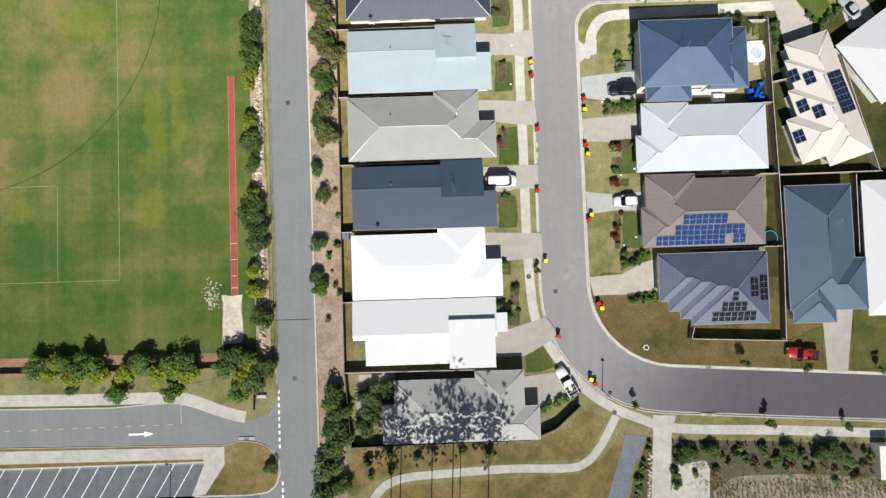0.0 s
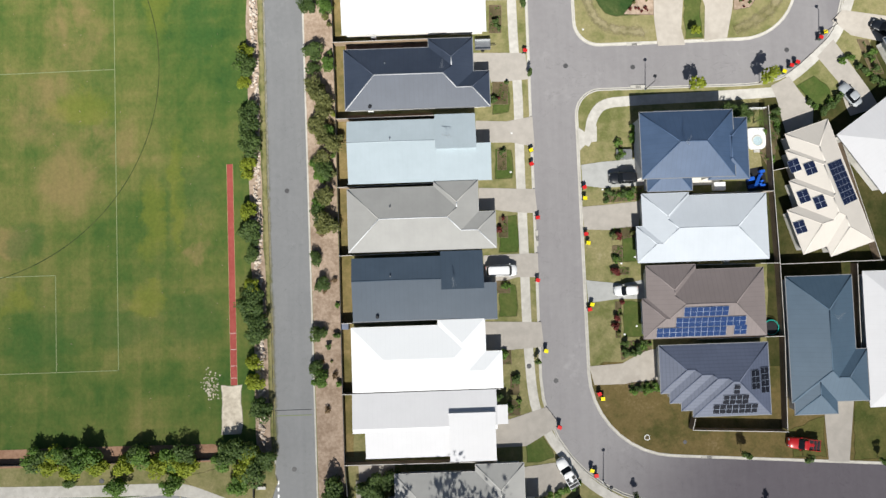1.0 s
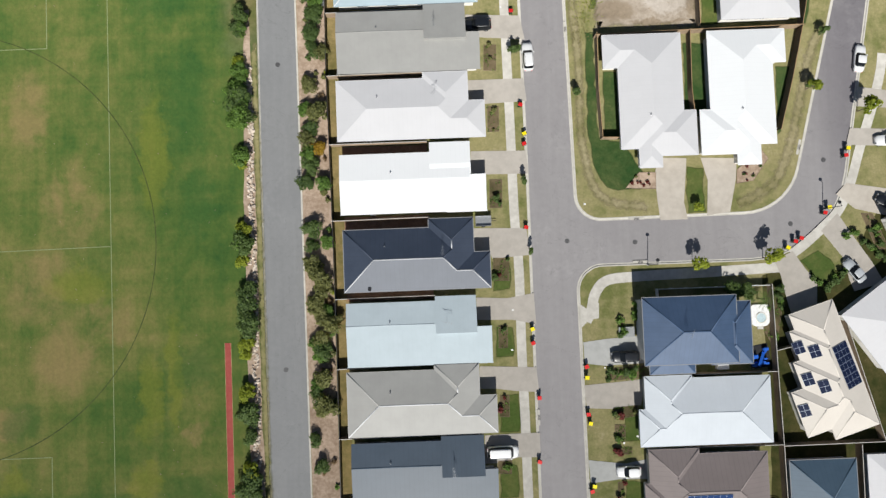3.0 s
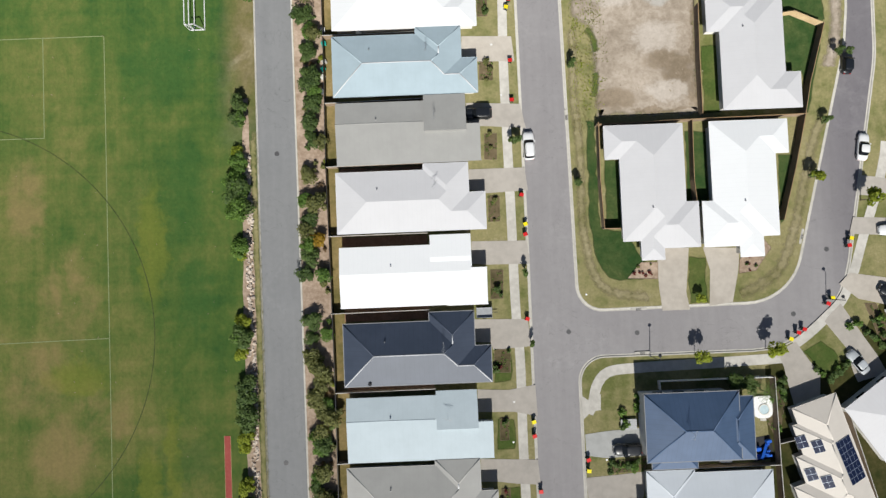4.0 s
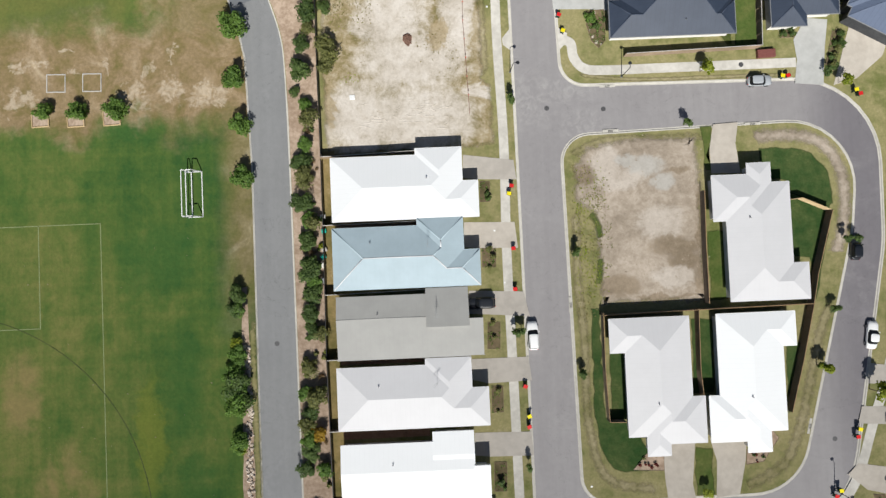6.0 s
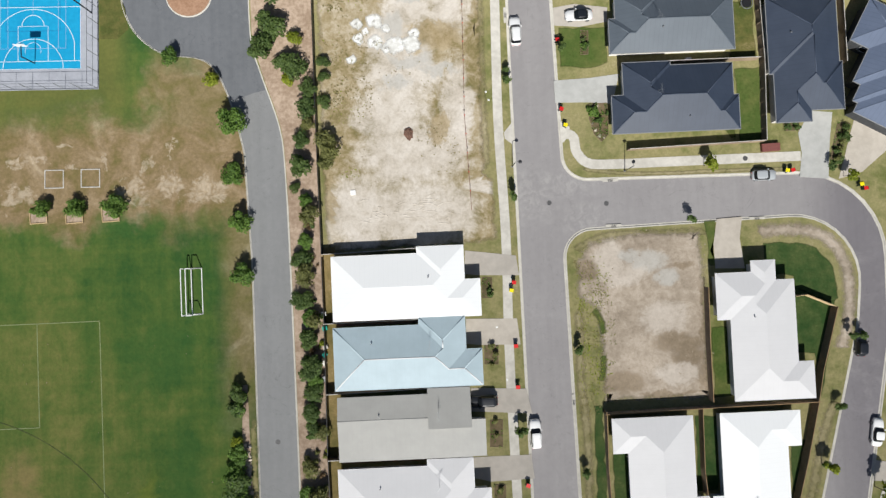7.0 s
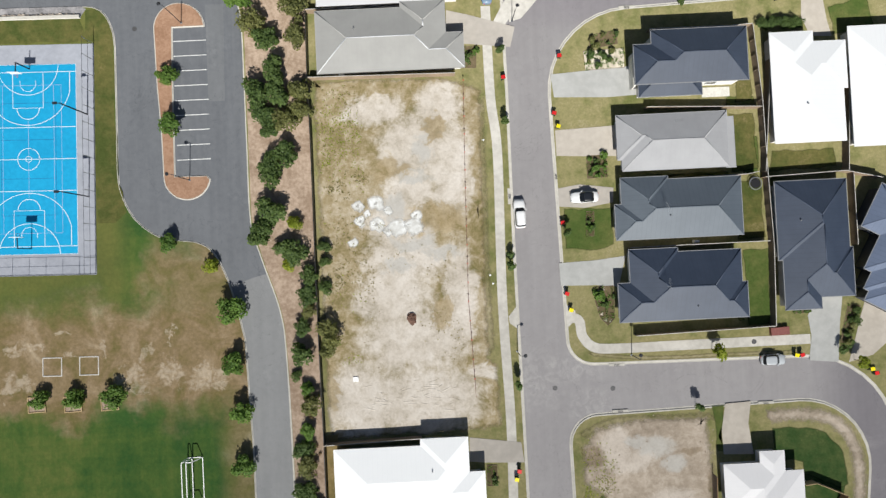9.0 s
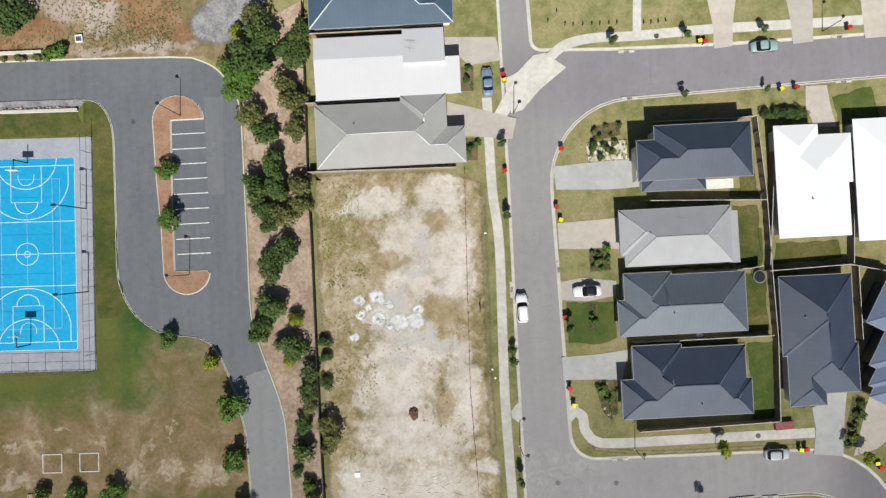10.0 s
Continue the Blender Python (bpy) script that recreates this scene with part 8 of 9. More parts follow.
BINS = {"r": (RED, [(15.2, 30.7), (15.9, 21.7), (15.5, 11.3), (18.1, -12.9), (23.8, -20.9), (24.9, -7.7), (23.9, 26.5), (23.8, 18.7), (23.9, 6.2)] + [(14.8, 70.5), (15.1, 63.9), (14.9, 49.9), (68.9, 60.0), (64.8, 50.5), (59.6, 45.9), (60.6, 46.4)] + [(14.0, 103.6), (13.8, 93.2), (13.8, 86.5)] + [(23.1, 143.5), (23.2, 131.9), (60.9, 120.1), (72.8, 116.6)] + [(23.9, 170.9), (22.6, 161.5), (15.0, 183.5), (14.6, 167.8), (48.3, 187.2), (62.7, 179.0), (71.9, 188.3)]),
        "y": (YELLOW, [(15.2, 33.0), (16.4, -0.4), (23.1, -20.1), (25.4, -8.5), (23.9, 24.7), (24.1, 17.2), (24.3, 7.0)] + [(15.2, 65.6), (69.3, 61.2), (65.6, 51.4), (58.3, 44.9), (0.3, 65.7)] + [(13.5, 102.3)] + [(23.7, 129.2), (60.0, 120.1), (72.2, 117.3)] + [(23.2, 159.3), (15.2, 182.5), (47.4, 187.3), (60.3, 178.8)])}
for mat, places in BINS.values():
    first = None
    for x, y in places:
        m = pose(x, y, TOP + 0.0, 0, 0, GROW.choice((90, -90)) + GROW.uniform(-25, 25))
        if first is None:
            first = wheelie(mat)
            first.matrix_basis = m
        else:
            copy_thing(first, m)


def street_lamp(x, y, turn, high=4.6):
    ob = thing("street_lamp", x, y, TOP, turn, "dark steel street lamp on the verge", "street lamp", "street lamps")
    bm = bmesh.new()
    cone(bm, (0, 0, -0.1), (0, 0, high), 0.08, 0.05, 8)
    part("pole", bm, DARKMETAL, ob)
    part("arm", bar(bmesh.new(), (0, 0, high - 0.03), (0.5, 0, high + 0.05), 0.06, 0.06), DARKMETAL, ob)
    bm = bmesh.new()
    cone(bm, (0.7, 0, high), (0.7, 0, high + 0.12), 0.3, 0.18, 12)
    part("lamp_head", bm, DARKMETAL, ob)
    bm = bmesh.new()
    cone(bm, (0, 0, -0.05), (0, 0, 0.04), 0.18, 0.18, 10)
    part("base", bm, STEEL, ob)


for (x, y), turn in (((25.1, -22.2), 90), ((35.1, 42.9), 90), ((65.1, 51.2), 120), ((33.4, 121.3), 90), ((16.6, 177.3), 60), ((68.0, 188.1), 60), ((14.7, 122.8), 0)):
    street_lamp(x, y, turn)
for (x, y), turn in (((-37.7, 153.5), 170), ((-38.0, 179.6), 150), ((-46.8, -38.1), 170)):
    street_lamp(x, y, turn, 6.5)


IRON = plain("cast_iron", (0.1, 0.098, 0.1), 0.6, 0.2)


def manhole(x, y, r=0.42, z=0.0, mat=None, rim_mat=None):
    bm = bmesh.new()
    cone(bm, (0, 0, -0.05), (0, 0, 0.012), r, r, 20)
    ob = thing("manhole_cover", x, y, z, 0, "round dark manhole cover", "manhole cover", "manhole covers")
    part("cover", bm, mat or DARKMETAL, ob)
    bm = bmesh.new()
    slab(bm, ribbon(arc(0, 0, r + 0.06, 0, 360, 20), 0.1), -0.05, 0.008)
    part("frame", bm, rim_mat or IRON, ob)


for x, y in ((-25.9, 27.7), (21.8, 47.4), (18.0, -5.5), (-25.9, 79.1), (20.6, 116.5), (30.1, 116.0), (-45.8, 179.0), (-25.8, -18.5), (65.7, 59.5), (59.5, 48.9), (19.1, 180.4), (33.2, 46.8)):
    manhole(x, y, 0.3, 0.0, IRON)
manhole(32.65, -15.3, 0.36, TOP + 0.03, BEDSOIL, LINE)
manhole(38.85, -16.25, 0.2, TOP + 0.03, IRON)
for x, y in ((26.9, -25.8), (13.6, -2.9), (40.7, 188.7), (53.6, 122.5), (-57.5, -19.3)):
    manhole(x, y, 0.3, TOP + 0.045, IRON)
for x, y, turn in ((33.6, 50.7, 0), (33.9, 43.4, 0), (31.1, 112.2, 0), (30.9, 119.8, 0), (55.0, 112.4, 0), (23.0, 83.4, 90), (15.8, 18.3, 90), (*(42.8, -18.85), -4), (*(42.5, -26.6), 176), (*(61.6, 61.8), 75), (*(35.6, 186.4), 0), (*(35.7, 178.7), 0), (*(71.0, 179.6), 0), (*(70.8, 187.1), 0), (*(22.5, 151.2), 90), (*(14.7, 148.3), 90), (*(-33.9, -28.1), 0)):
    ob = thing("drain_grate", x, y, 0.0, turn, "steel kerb drain grate", "drain", "kerb drains")
    part("lintel", boxes((-1.3, 1.3, -0.16, 0.26, 0.02, TOP + 0.03)), KERB, ob)
    for k in range(5):
        part("bar", boxes((-0.4 + 0.17 * k, -0.3 + 0.17 * k, -0.24, 0.16, TOP + 0.02, TOP + 0.045)), IRON, ob)


# ---- cars ----
def car(x, y, turn, paint, kind="sedan", label="car", size=1.0, z=0.0):
    """A parked car: body, glasshouse, roof, wheels with tyres, lamps. The nose points along +x."""
    L2, W2_ = {"sedan": (2.3, 0.9), "hatch": (2.0, 0.87), "suv": (2.35, 0.95), "van": (2.6, 0.98), "ute": (2.65, 0.93)}[kind]
    h = {"sedan": 1.43, "hatch": 1.48, "suv": 1.7, "van": 1.95, "ute": 1.75}[kind]
    ob = thing("car", x, y, z, turn, label, "car", "parked cars")
    belt = h * 0.6
    bm = bmesh.new()
    rows = []
    for k in range(13):
        u = -1 + k / 6
        wide = W2_ * (1 - 0.24 * abs(u) ** 8 - 0.04 * u * u)
        top = belt - (0.2 * max(0, u - 0.3) ** 1.5 if u > 0 else 0.12 * max(0, -u - 0.55)) - (0.16 if abs(u) == 1 else 0)
        rows.append([bm.verts.new((u * L2, y, z_)) for y, z_ in ((-wide * 0.94, 0.26), (-wide, 0.5), (-wide * 0.97, top - 0.1), (-wide * 0.84, top), (0, top + 0.03), (wide * 0.84, top), (wide * 0.97, top - 0.1), (wide, 0.5), (wide * 0.94, 0.26))])
    for a, b in zip(rows, rows[1:]):
        for k in range(9):
            j = (k + 1) % 9
            bm.faces.new((a[k], a[j], b[j], b[k]))
    bm.faces.new(rows[0][::-1])
    bm.faces.new(rows[-1])
    bmesh.ops.recalc_face_normals(bm, faces=bm.faces)
    for f in bm.faces:
        f.smooth = len(f.verts) == 4
    body = part("body", bm, paint, ob)
    back = {"sedan": -1.55, "hatch": -1.75, "suv": -2.15, "van": -2.45, "ute": -0.55}[kind]
    front = {"sedan": 0.95, "hatch": 0.95, "suv": 1.05, "van": 1.75, "ute": 1.15}[kind]
    rb, rf = back + (0.55 if kind == "sedan" else 0.28), front - (0.55 if kind == "van" else 0.75)
    def plan(x0, x1, half, n=28, power=0.36):
        """A rounded outline between two ends."""
        out = []
        for k in range(n):
            u, v = math.cos(k / n * math.tau), math.sin(k / n * math.tau)
            out.append(((x0 + x1) / 2 + (x1 - x0) / 2 * math.copysign(abs(u) ** power, u), half * math.copysign(abs(v) ** power, v)))
        return out

    bm = bmesh.new()
    rings = [[bm.verts.new((px, py, z_)) for px, py in plan(*q)] for q, z_ in (((back, front, W2_ - 0.07), belt - 0.06), ((back + (rb - back) * 0.5, front - (front - rf) * 0.5, W2_ - 0.13), (belt + h) / 2), ((rb, rf, W2_ - 0.22), h - 0.04))]
    for a, b in zip(rings, rings[1:]):
        for k in range(28):
            bm.faces.new((a[k], a[(k + 1) % 28], b[(k + 1) % 28], b[k]))
    bm.faces.new(rings[-1])
    part("glasshouse", bm, GLASS, ob, "dark glass cabin sides and windscreen")
    bm = bmesh.new()
    rings = [[bm.verts.new((px, py, z_)) for px, py in plan(*q)] for q, z_ in (((rb - 0.06, rf + 0.06, W2_ - 0.19), h - 0.05), ((rb, rf, W2_ - 0.24), h - 0.005), ((rb + 0.3, rf - 0.3, W2_ - 0.5), h + 0.02))]
    for a, b in zip(rings, rings[1:]):
        for k in range(28):
            bm.faces.new((a[k], a[(k + 1) % 28], b[(k + 1) % 28], b[k]))
    bm.faces.new(rings[-1])
    for f in bm.faces:
        f.smooth = True
    part("roof_panel", bm, CAR_BLACK if "dark roof" in label else paint, ob)
    for s in (-1, 1):
        for px in (-L2 * 0.62, L2 * 0.62):
            bm = bmesh.new()
            cone(bm, (px, s * (W2_ - 0.2), 0.32), (px, s * (W2_ + 0.01), 0.32), 0.32, 0.32, 16)
            wheel = part("wheel", bm, BLACK, ob, "black rubber tyre")
            bm = bmesh.new()
            cone(bm, (px, s * (W2_ + 0.0), 0.32), (px, s * (W2_ + 0.025), 0.32), 0.19, 0.17, 12)
            part("rim", bm, STEEL, wheel)
        part("headlight", boxes((L2 - 0.2, L2 + 0.012, s * W2_ * 0.54 - 0.14, s * W2_ * 0.54 + 0.14, 0.5, belt - 0.2)), LENS, ob)
        part("tail_light", boxes((-L2 - 0.015, -L2 + 0.1, s * W2_ * 0.56 - 0.12, s * W2_ * 0.56 + 0.12, 0.55, belt - 0.22)), RED, ob)
        part("door_mirror", boxes((front - 0.5, front - 0.3, s * (W2_ + 0.06) - 0.08, s * (W2_ + 0.06) + 0.08, belt - 0.02, belt + 0.14)), paint, ob)
    if kind == "ute":
        tray = part("tray", boxes((-L2 + 0.1, back - 0.1, -W2_ + 0.1, W2_ - 0.1, belt - 0.02, belt + 0.02)), BLACK, ob, "dark load tray")
        for s in (-1, 1):
            part("rail", bar(bmesh.new(), (-L2 + 0.1, s * (W2_ - 0.08), belt + 0.1), (back - 0.1, s * (W2_ - 0.08), belt + 0.1), 0.07, 0.16), paint, tray)
        for k in range(3):
            part("rack_bar", bar(bmesh.new(), (-L2 + 0.5 + 0.55 * k, -W2_ + 0.1, h - 0.2), (-L2 + 0.5 + 0.55 * k, W2_ - 0.1, h - 0.2), 0.05, 0.05), paint, tray)
    if kind in ("suv", "van"):
        for s in (-1, 1):
            part("roof_rail", bar(bmesh.new(), (rb + 0.2, s * (W2_ - 0.3), h + 0.04), (rf - 0.2, s * (W2_ - 0.3), h + 0.04), 0.04, 0.04), BLACK, ob)
    return ob


def paintwork(name, c):
    n = Nodes(name)
    n.bsdf.inputs["Coat Weight"].default_value = 0.6
    return n.done(c, 0.35, 0.0, spec=0.5)


CAR_WHITE, CAR_BLACK, CAR_SILVER = paintwork("car_white", (0.78, 0.78, 0.78)), paintwork("car_black", (0.012, 0.014, 0.018)), paintwork("car_silver", (0.4, 0.42, 0.44))
CAR_RED, CAR_BLUE, CAR_TEAL = paintwork("car_red", (0.42, 0.012, 0.014)), paintwork("car_blue", (0.18, 0.26, 0.36)), paintwork("car_teal", (0.3, 0.4, 0.4))
DZ = P + 0.016
for (x, y), turn, paint_, kind, label, z in (
        ((30.4, 27.9), 180, CAR_BLACK, "suv", "shiny black four-wheel-drive parked on a driveway", DZ), ((9.5, 13.1), 0, CAR_WHITE, "van", "white delivery van parked on a driveway", DZ), ((30.1, 9.1), 180, CAR_WHITE, "hatch", "white hatchback parked on a driveway", DZ),
        ((19.1, -20.4), 118, CAR_WHITE, "ute", "white utility truck parked across a driveway", DZ), ((58.1, -17.0), 172, CAR_RED, "ute", "red utility truck parked on the grass verge", TOP + 0.01),
        ((16.4, 78.7), 92, CAR_WHITE, "suv", "white four-wheel-drive with roof rails parked at the kerb", 0.0), ((72.5, 76.4), 82, CAR_WHITE, "sedan", "white sedan parked on the rear street", 0.0), ((69.3, 40.6), 128, CAR_SILVER, "sedan", "silver sedan parked on a driveway", DZ),
        ((75.7, 51.7), 150, CAR_BLACK, "sedan", "black sedan parked on a driveway", DZ), ((76.4, 62.3), 180, CAR_WHITE, "sedan", "white car parked on a driveway", DZ), ((8.1, 84.4), 180, CAR_BLACK, "suv", "black four-wheel-drive parked before a garage", DZ), ((70.7, 90.9), 86, CAR_BLACK, "hatch", "black hatchback under a street tree", 0.0),
        ((16.2, 145.3), 92, CAR_WHITE, "suv", "white station wagon parked at the kerb", 0.0), ((26.9, 147.5), 180, CAR_WHITE, "sedan", "white sedan with a dark roof on a driveway", DZ), ((56.3, 119.5), 0, CAR_SILVER, "hatch", "silver hatchback parked at the kerb", 0.0),
        ((12.5, 182.4), 92, CAR_BLUE, "sedan", "blue-grey sedan parked on the front lawn", TOP + 0.01), ((58.1, 186.0), 2, CAR_TEAL, "sedan", "pale teal sedan parked at the kerb", 0.0)):
    car(x, y, turn, paint_, kind, label, 1.0, z)
ob = thing("box_trailer", *(7.8, 51.2), DZ, 0, "small galvanised cage trailer on a driveway", "trailer")
part("bed", boxes((-1.3, 1.3, -0.85, 0.85, 0.45, 0.52)), STEEL, ob)
for q in ((-1.3, 1.3, -0.85, -0.8), (-1.3, 1.3, 0.8, 0.85), (-1.3, -1.25, -0.8, 0.8), (1.25, 1.3, -0.8, 0.8)):
    part("side_panel", boxes((*q, 0.52, 1.0)), STEEL, ob)
part("drawbar", bar(bmesh.new(), (1.3, 0, 0.45), (2.2, 0, 0.45), 0.1, 0.08), DARKMETAL, ob)
for s in (-1, 1):
    bm = bmesh.new()
    cone(bm, (0, s * 0.86, 0.3), (0, s * 1.02, 0.3), 0.3, 0.3, 14)
    part("wheel", bm, BLACK, ob)


# ---- on the roofs ----
def solar(x, y, turn, pitch, face, z, cols, rows, label, cell=PV, w=1.65, h=1.0, gap=0.02):
    """An array of panels tilted with the roof. face: which way it falls, in degrees from +x."""
    ob = new("solar_array")
    ob.matrix_basis = pose(x, y, z, 0, 0, face + 90) @ pose(0, 0, 0, pitch, 0, 0)
    tagged(ob, label, "solar panels", "solar arrays on roofs")
    for i in range(cols):
        for j in range(rows):
            px, py = (i - (cols - 1) / 2) * (w + gap), (j - (rows - 1) / 2) * (h + gap)
            panel = part("panel", boxes((px - w / 2, px + w / 2, py - h / 2, py + h / 2, 0.06, 0.1)), FRAME, ob)
            for q in (-1, 1):
                part("cell_field", boxes((px - w / 2 + 0.025, px + w / 2 - 0.025, py + q * h / 4 - h / 4 + 0.025, py + q * h / 4 + h / 4 - 0.02, 0.1, 0.106)), cell, panel)


PITCH = math.degrees(math.atan(FALL))
SOUTH = -90.0


# brown house: three rows on the south plane
for n, (cx, cy) in ((11, (39.6, 2.2)), (11, (42.6, 3.8)), (7, (41.7, 5.5)), (2, (47.5, 2.3))):
    solar(cx, cy, 0, PITCH, SOUTH, roof_z(cx, cy) + 0.03, n, 1, "blue solar panels with silver frames on a brown roof", PVBLUE, 1.0, 1.6)
# slate house
for n, (cx, cy), k in ((7, (46.0, -10.3), 1), (4, (45.9, -8.7), 1), (1, (45.9, -7.0), 1)):
    solar(cx, cy, 0, PITCH, SOUTH, roof_z(cx, cy) + 0.03, n, k, "dark solar panels on a slate-blue roof", PVBLACK, 1.0, 1.6)
for j, (cx, cy) in enumerate(((49.2, -5.7), (51.0, -5.9))):
    solar(cx, cy, 0, PITCH, 0.0, roof_z(cx, cy) + 0.03, 4 if j else 3, 1, "dark solar panels on a slate-blue roof", PVBLACK, 1.0, 1.6)
# cream house, turned
for (cx, cy), n, k, face, zz in (((57.9, 28.6), 2, 1, 199, 3.5), ((60.1, 28.0), 2, 1, 199, 4.0), ((59.0, 23.5), 2, 1, 199, 3.4), ((61.2, 22.4), 2, 1, 199, 4.1), ((58.2, 18.5), 2, 1, 199, 3.3), ((65.2, 25.6), 7, 2, 19, 3.55)):
    solar(cx, cy, 0, PITCH, face, roof_z(cx, cy) + 0.03, n, k, "dark solar panels on a cream roof", PV, 1.0, 1.6)


def vent(x, y, z, kind=0):
    ob = thing("roof_vent", x, y, z, 0, "small round roof vent" if kind == 0 else "dark whirling roof ventilator", "roof vent", "vents on the roofs")
    bm = bmesh.new()
    cone(bm, (0, 0, -0.3), (0, 0, 0.25), 0.07 if kind == 0 else 0.16, 0.07 if kind == 0 else 0.16, 10)
    part("pipe", bm, STEEL if kind == 0 else DARKMETAL, ob)
    bm = bmesh.new()
    cone(bm, (0, 0, 0.25), (0, 0, 0.42), 0.12 if kind == 0 else 0.3, 0.05 if kind == 0 else 0.22, 12)
    part("cowl", bm, STEEL if kind == 0 else DARKMETAL, ob)


def aerial(x, y, z, turn):
    ob = thing("tv_aerial", x, y, z, turn, "thin silver television aerial on the roof", "aerial", "aerials on the roofs")
    part("mast", bar(bmesh.new(), (0, 0, -0.4), (0, 0, 1.6), 0.03, 0.03), STEEL, ob)
    part("boom", bar(bmesh.new(), (-0.8, 0, 1.75), (0.8, 0, 1.55), 0.03, 0.03), STEEL, ob)
    for k in range(7):
        part("rod", bar(bmesh.new(), (-0.7 + 0.22 * k, -0.35 + 0.03 * k, 1.57), (-0.7 + 0.22 * k, 0.35 - 0.03 * k, 1.57), 0.018, 0.018), STEEL, ob)


for x, y in ((-11.0, 6.3), (-11.2, 40.6)):
    vent(x, y, roof_z(x, y) + 0.05, 1)
for x, y in ((-8.7, 12.8), (-8.4, 23.9), (-8.1, 35.1), (-8.5, 47.4), (-7.2, 59.4), (-9.0, 71.9), (-8.8, 83.4), (-9.5, 94.9), (-0.0, 105.1), (-9.2, 175.8), (51.9, 96.5), (35.6, 67.3), (50.6, 67.8), (39.4, 143.6), (43.2, 129.1), (60.0, 141.9), (62.5, 160.4)):
    vent(x, y, roof_z(x, y))
for (x, y), z in (((1.4, 11.6), 3.6), ((1.1, 35.0), 3.6), ((0.8, 46.4), 4.2), ((0.7, 83.4), 3.6), ((0.4, 72.3), 4.1), ((-0.2, 94.5), 4.1), ((0.2, 187.0), 3.6), ((37.9, 133.1), 4.0), ((41.4, 158.5), 3.9), ((38.3, 32.2), 6.4), ((61.9, 4.2), 4.0), ((38.4, 144.9), 3.9)):
    aerial(x, y, roof_z(x, y), GROW.uniform(0, 180))


# ---- yard things ----
def small_box(name, x, y, w, d, h, mat, label, cat, turn=0.0, z=None):
    ob = thing(name, x, y, TOP if z is None else z, turn, label, cat)
    bm = boxes((-w / 2, w / 2, -d / 2, d / 2, 0, h))
    bmesh.ops.bevel(bm, geom=bm.edges[:], offset=min(0.04, h * 0.2), segments=2, affect="EDGES")
    part("case", bm, mat, ob)
    return ob


ac = [(-11.3, 40.6), (-10.9, 28.6), (-13.4, 17.1), (1.7, -17.8), (-10.9, 65.4), (-10.5, 53.0), (-11.4, 98.9), (44.8, 139.4), (47.0, 13.4), (-11.9, 169.5)]
for x, y in ac:
    ob = small_box("air_conditioner", x, y, 0.9, 0.4, 0.8, WHITE, "white air conditioner unit beside the wall", "air conditioner")
    bm = bmesh.new()
    cone(bm, (0, -0.2, 0.4), (0, -0.215, 0.4), 0.28, 0.28, 16)
    part("fan_grille", bm, DARKMETAL, ob)


ob = thing("spa_deck", 53.3, 33.9, TOP, 0, "white rounded spa deck with pale water", "spa")
part("deck", slab(bmesh.new(), rounded([(-1.55, -1.9, 0.9), (1.5, -1.9, 0.9), (1.55, 1.7, 0.5), (-1.5, 1.7, 0.5)], 6), 0.0, 0.35), WHITE, ob)
bm = bmesh.new()
slab(bm, ribbon(arc(0.1, -0.5, 0.85, 0, 360, 24), 0.16), 0.35, 0.46)
part("rim", bm, OFFWHITE, ob)
bm = bmesh.new()
cone(bm, (0.1, -0.5, 0.36), (0.1, -0.5, 0.4), 0.78, 0.78, 24)
part("water", bm, plain("pale_water", (0.5, 0.62, 0.66), 0.12, 0, 0.5), ob)
part("step", boxes((-0.5, 0.5, -2.4, -1.95, 0.0, 0.18)), GREYRAIL, ob)
ob = thing("palm", *(53.1, 36.6), TOP, 0, "small feathery palm in the back garden", "palm")
bm = bmesh.new()
cone(bm, (0, 0, 0), (0, 0, 2.2), 0.14, 0.1)
part("trunk", bm, BARK, ob)
for k in range(14):
    a = k * math.tau / 14 + GROW.uniform(-0.1, 0.1)
    bm = bmesh.new()
    for i in range(8):
        r0, z0 = 0.2 + 0.22 * i, 2.2 + 0.35 * math.sin(i / 8 * 2.6)
        for s in (-1, 1):
            p = Vector((r0 * math.cos(a), r0 * math.sin(a), z0))
            q = p + Vector((math.cos(a + s * 0.9), math.sin(a + s * 0.9), -0.15)) * (0.5 - 0.04 * i)
            w = Vector((math.cos(a), math.sin(a), 0)) * 0.05
            bm.faces.new([bm.verts.new(v) for v in (p - w, p + w, q)])
    part("frond", bm, LEAF_DARK, ob)


def trampoline(x, y, r, mat, label):
    ob = thing("trampoline", x, y, TOP, 0, label, "trampoline")
    bm = bmesh.new()
    slab(bm, ribbon(arc(0, 0, r, 0, 360, 28), 0.12), 0.7, 0.78)
    part("frame", bm, mat, ob)
    bm = bmesh.new()
    cone(bm, (0, 0, 0.72), (0, 0, 0.74), r - 0.2, r - 0.2, 24)
    part("mat", bm, BLACK, ob)
    for k in range(4):
        a = k * math.pi / 2 + 0.4
        part("leg", bar(bmesh.new(), (r * math.cos(a), r * math.sin(a), 0), (r * math.cos(a), r * math.sin(a), 0.7), 0.05, 0.05), STEEL, ob)


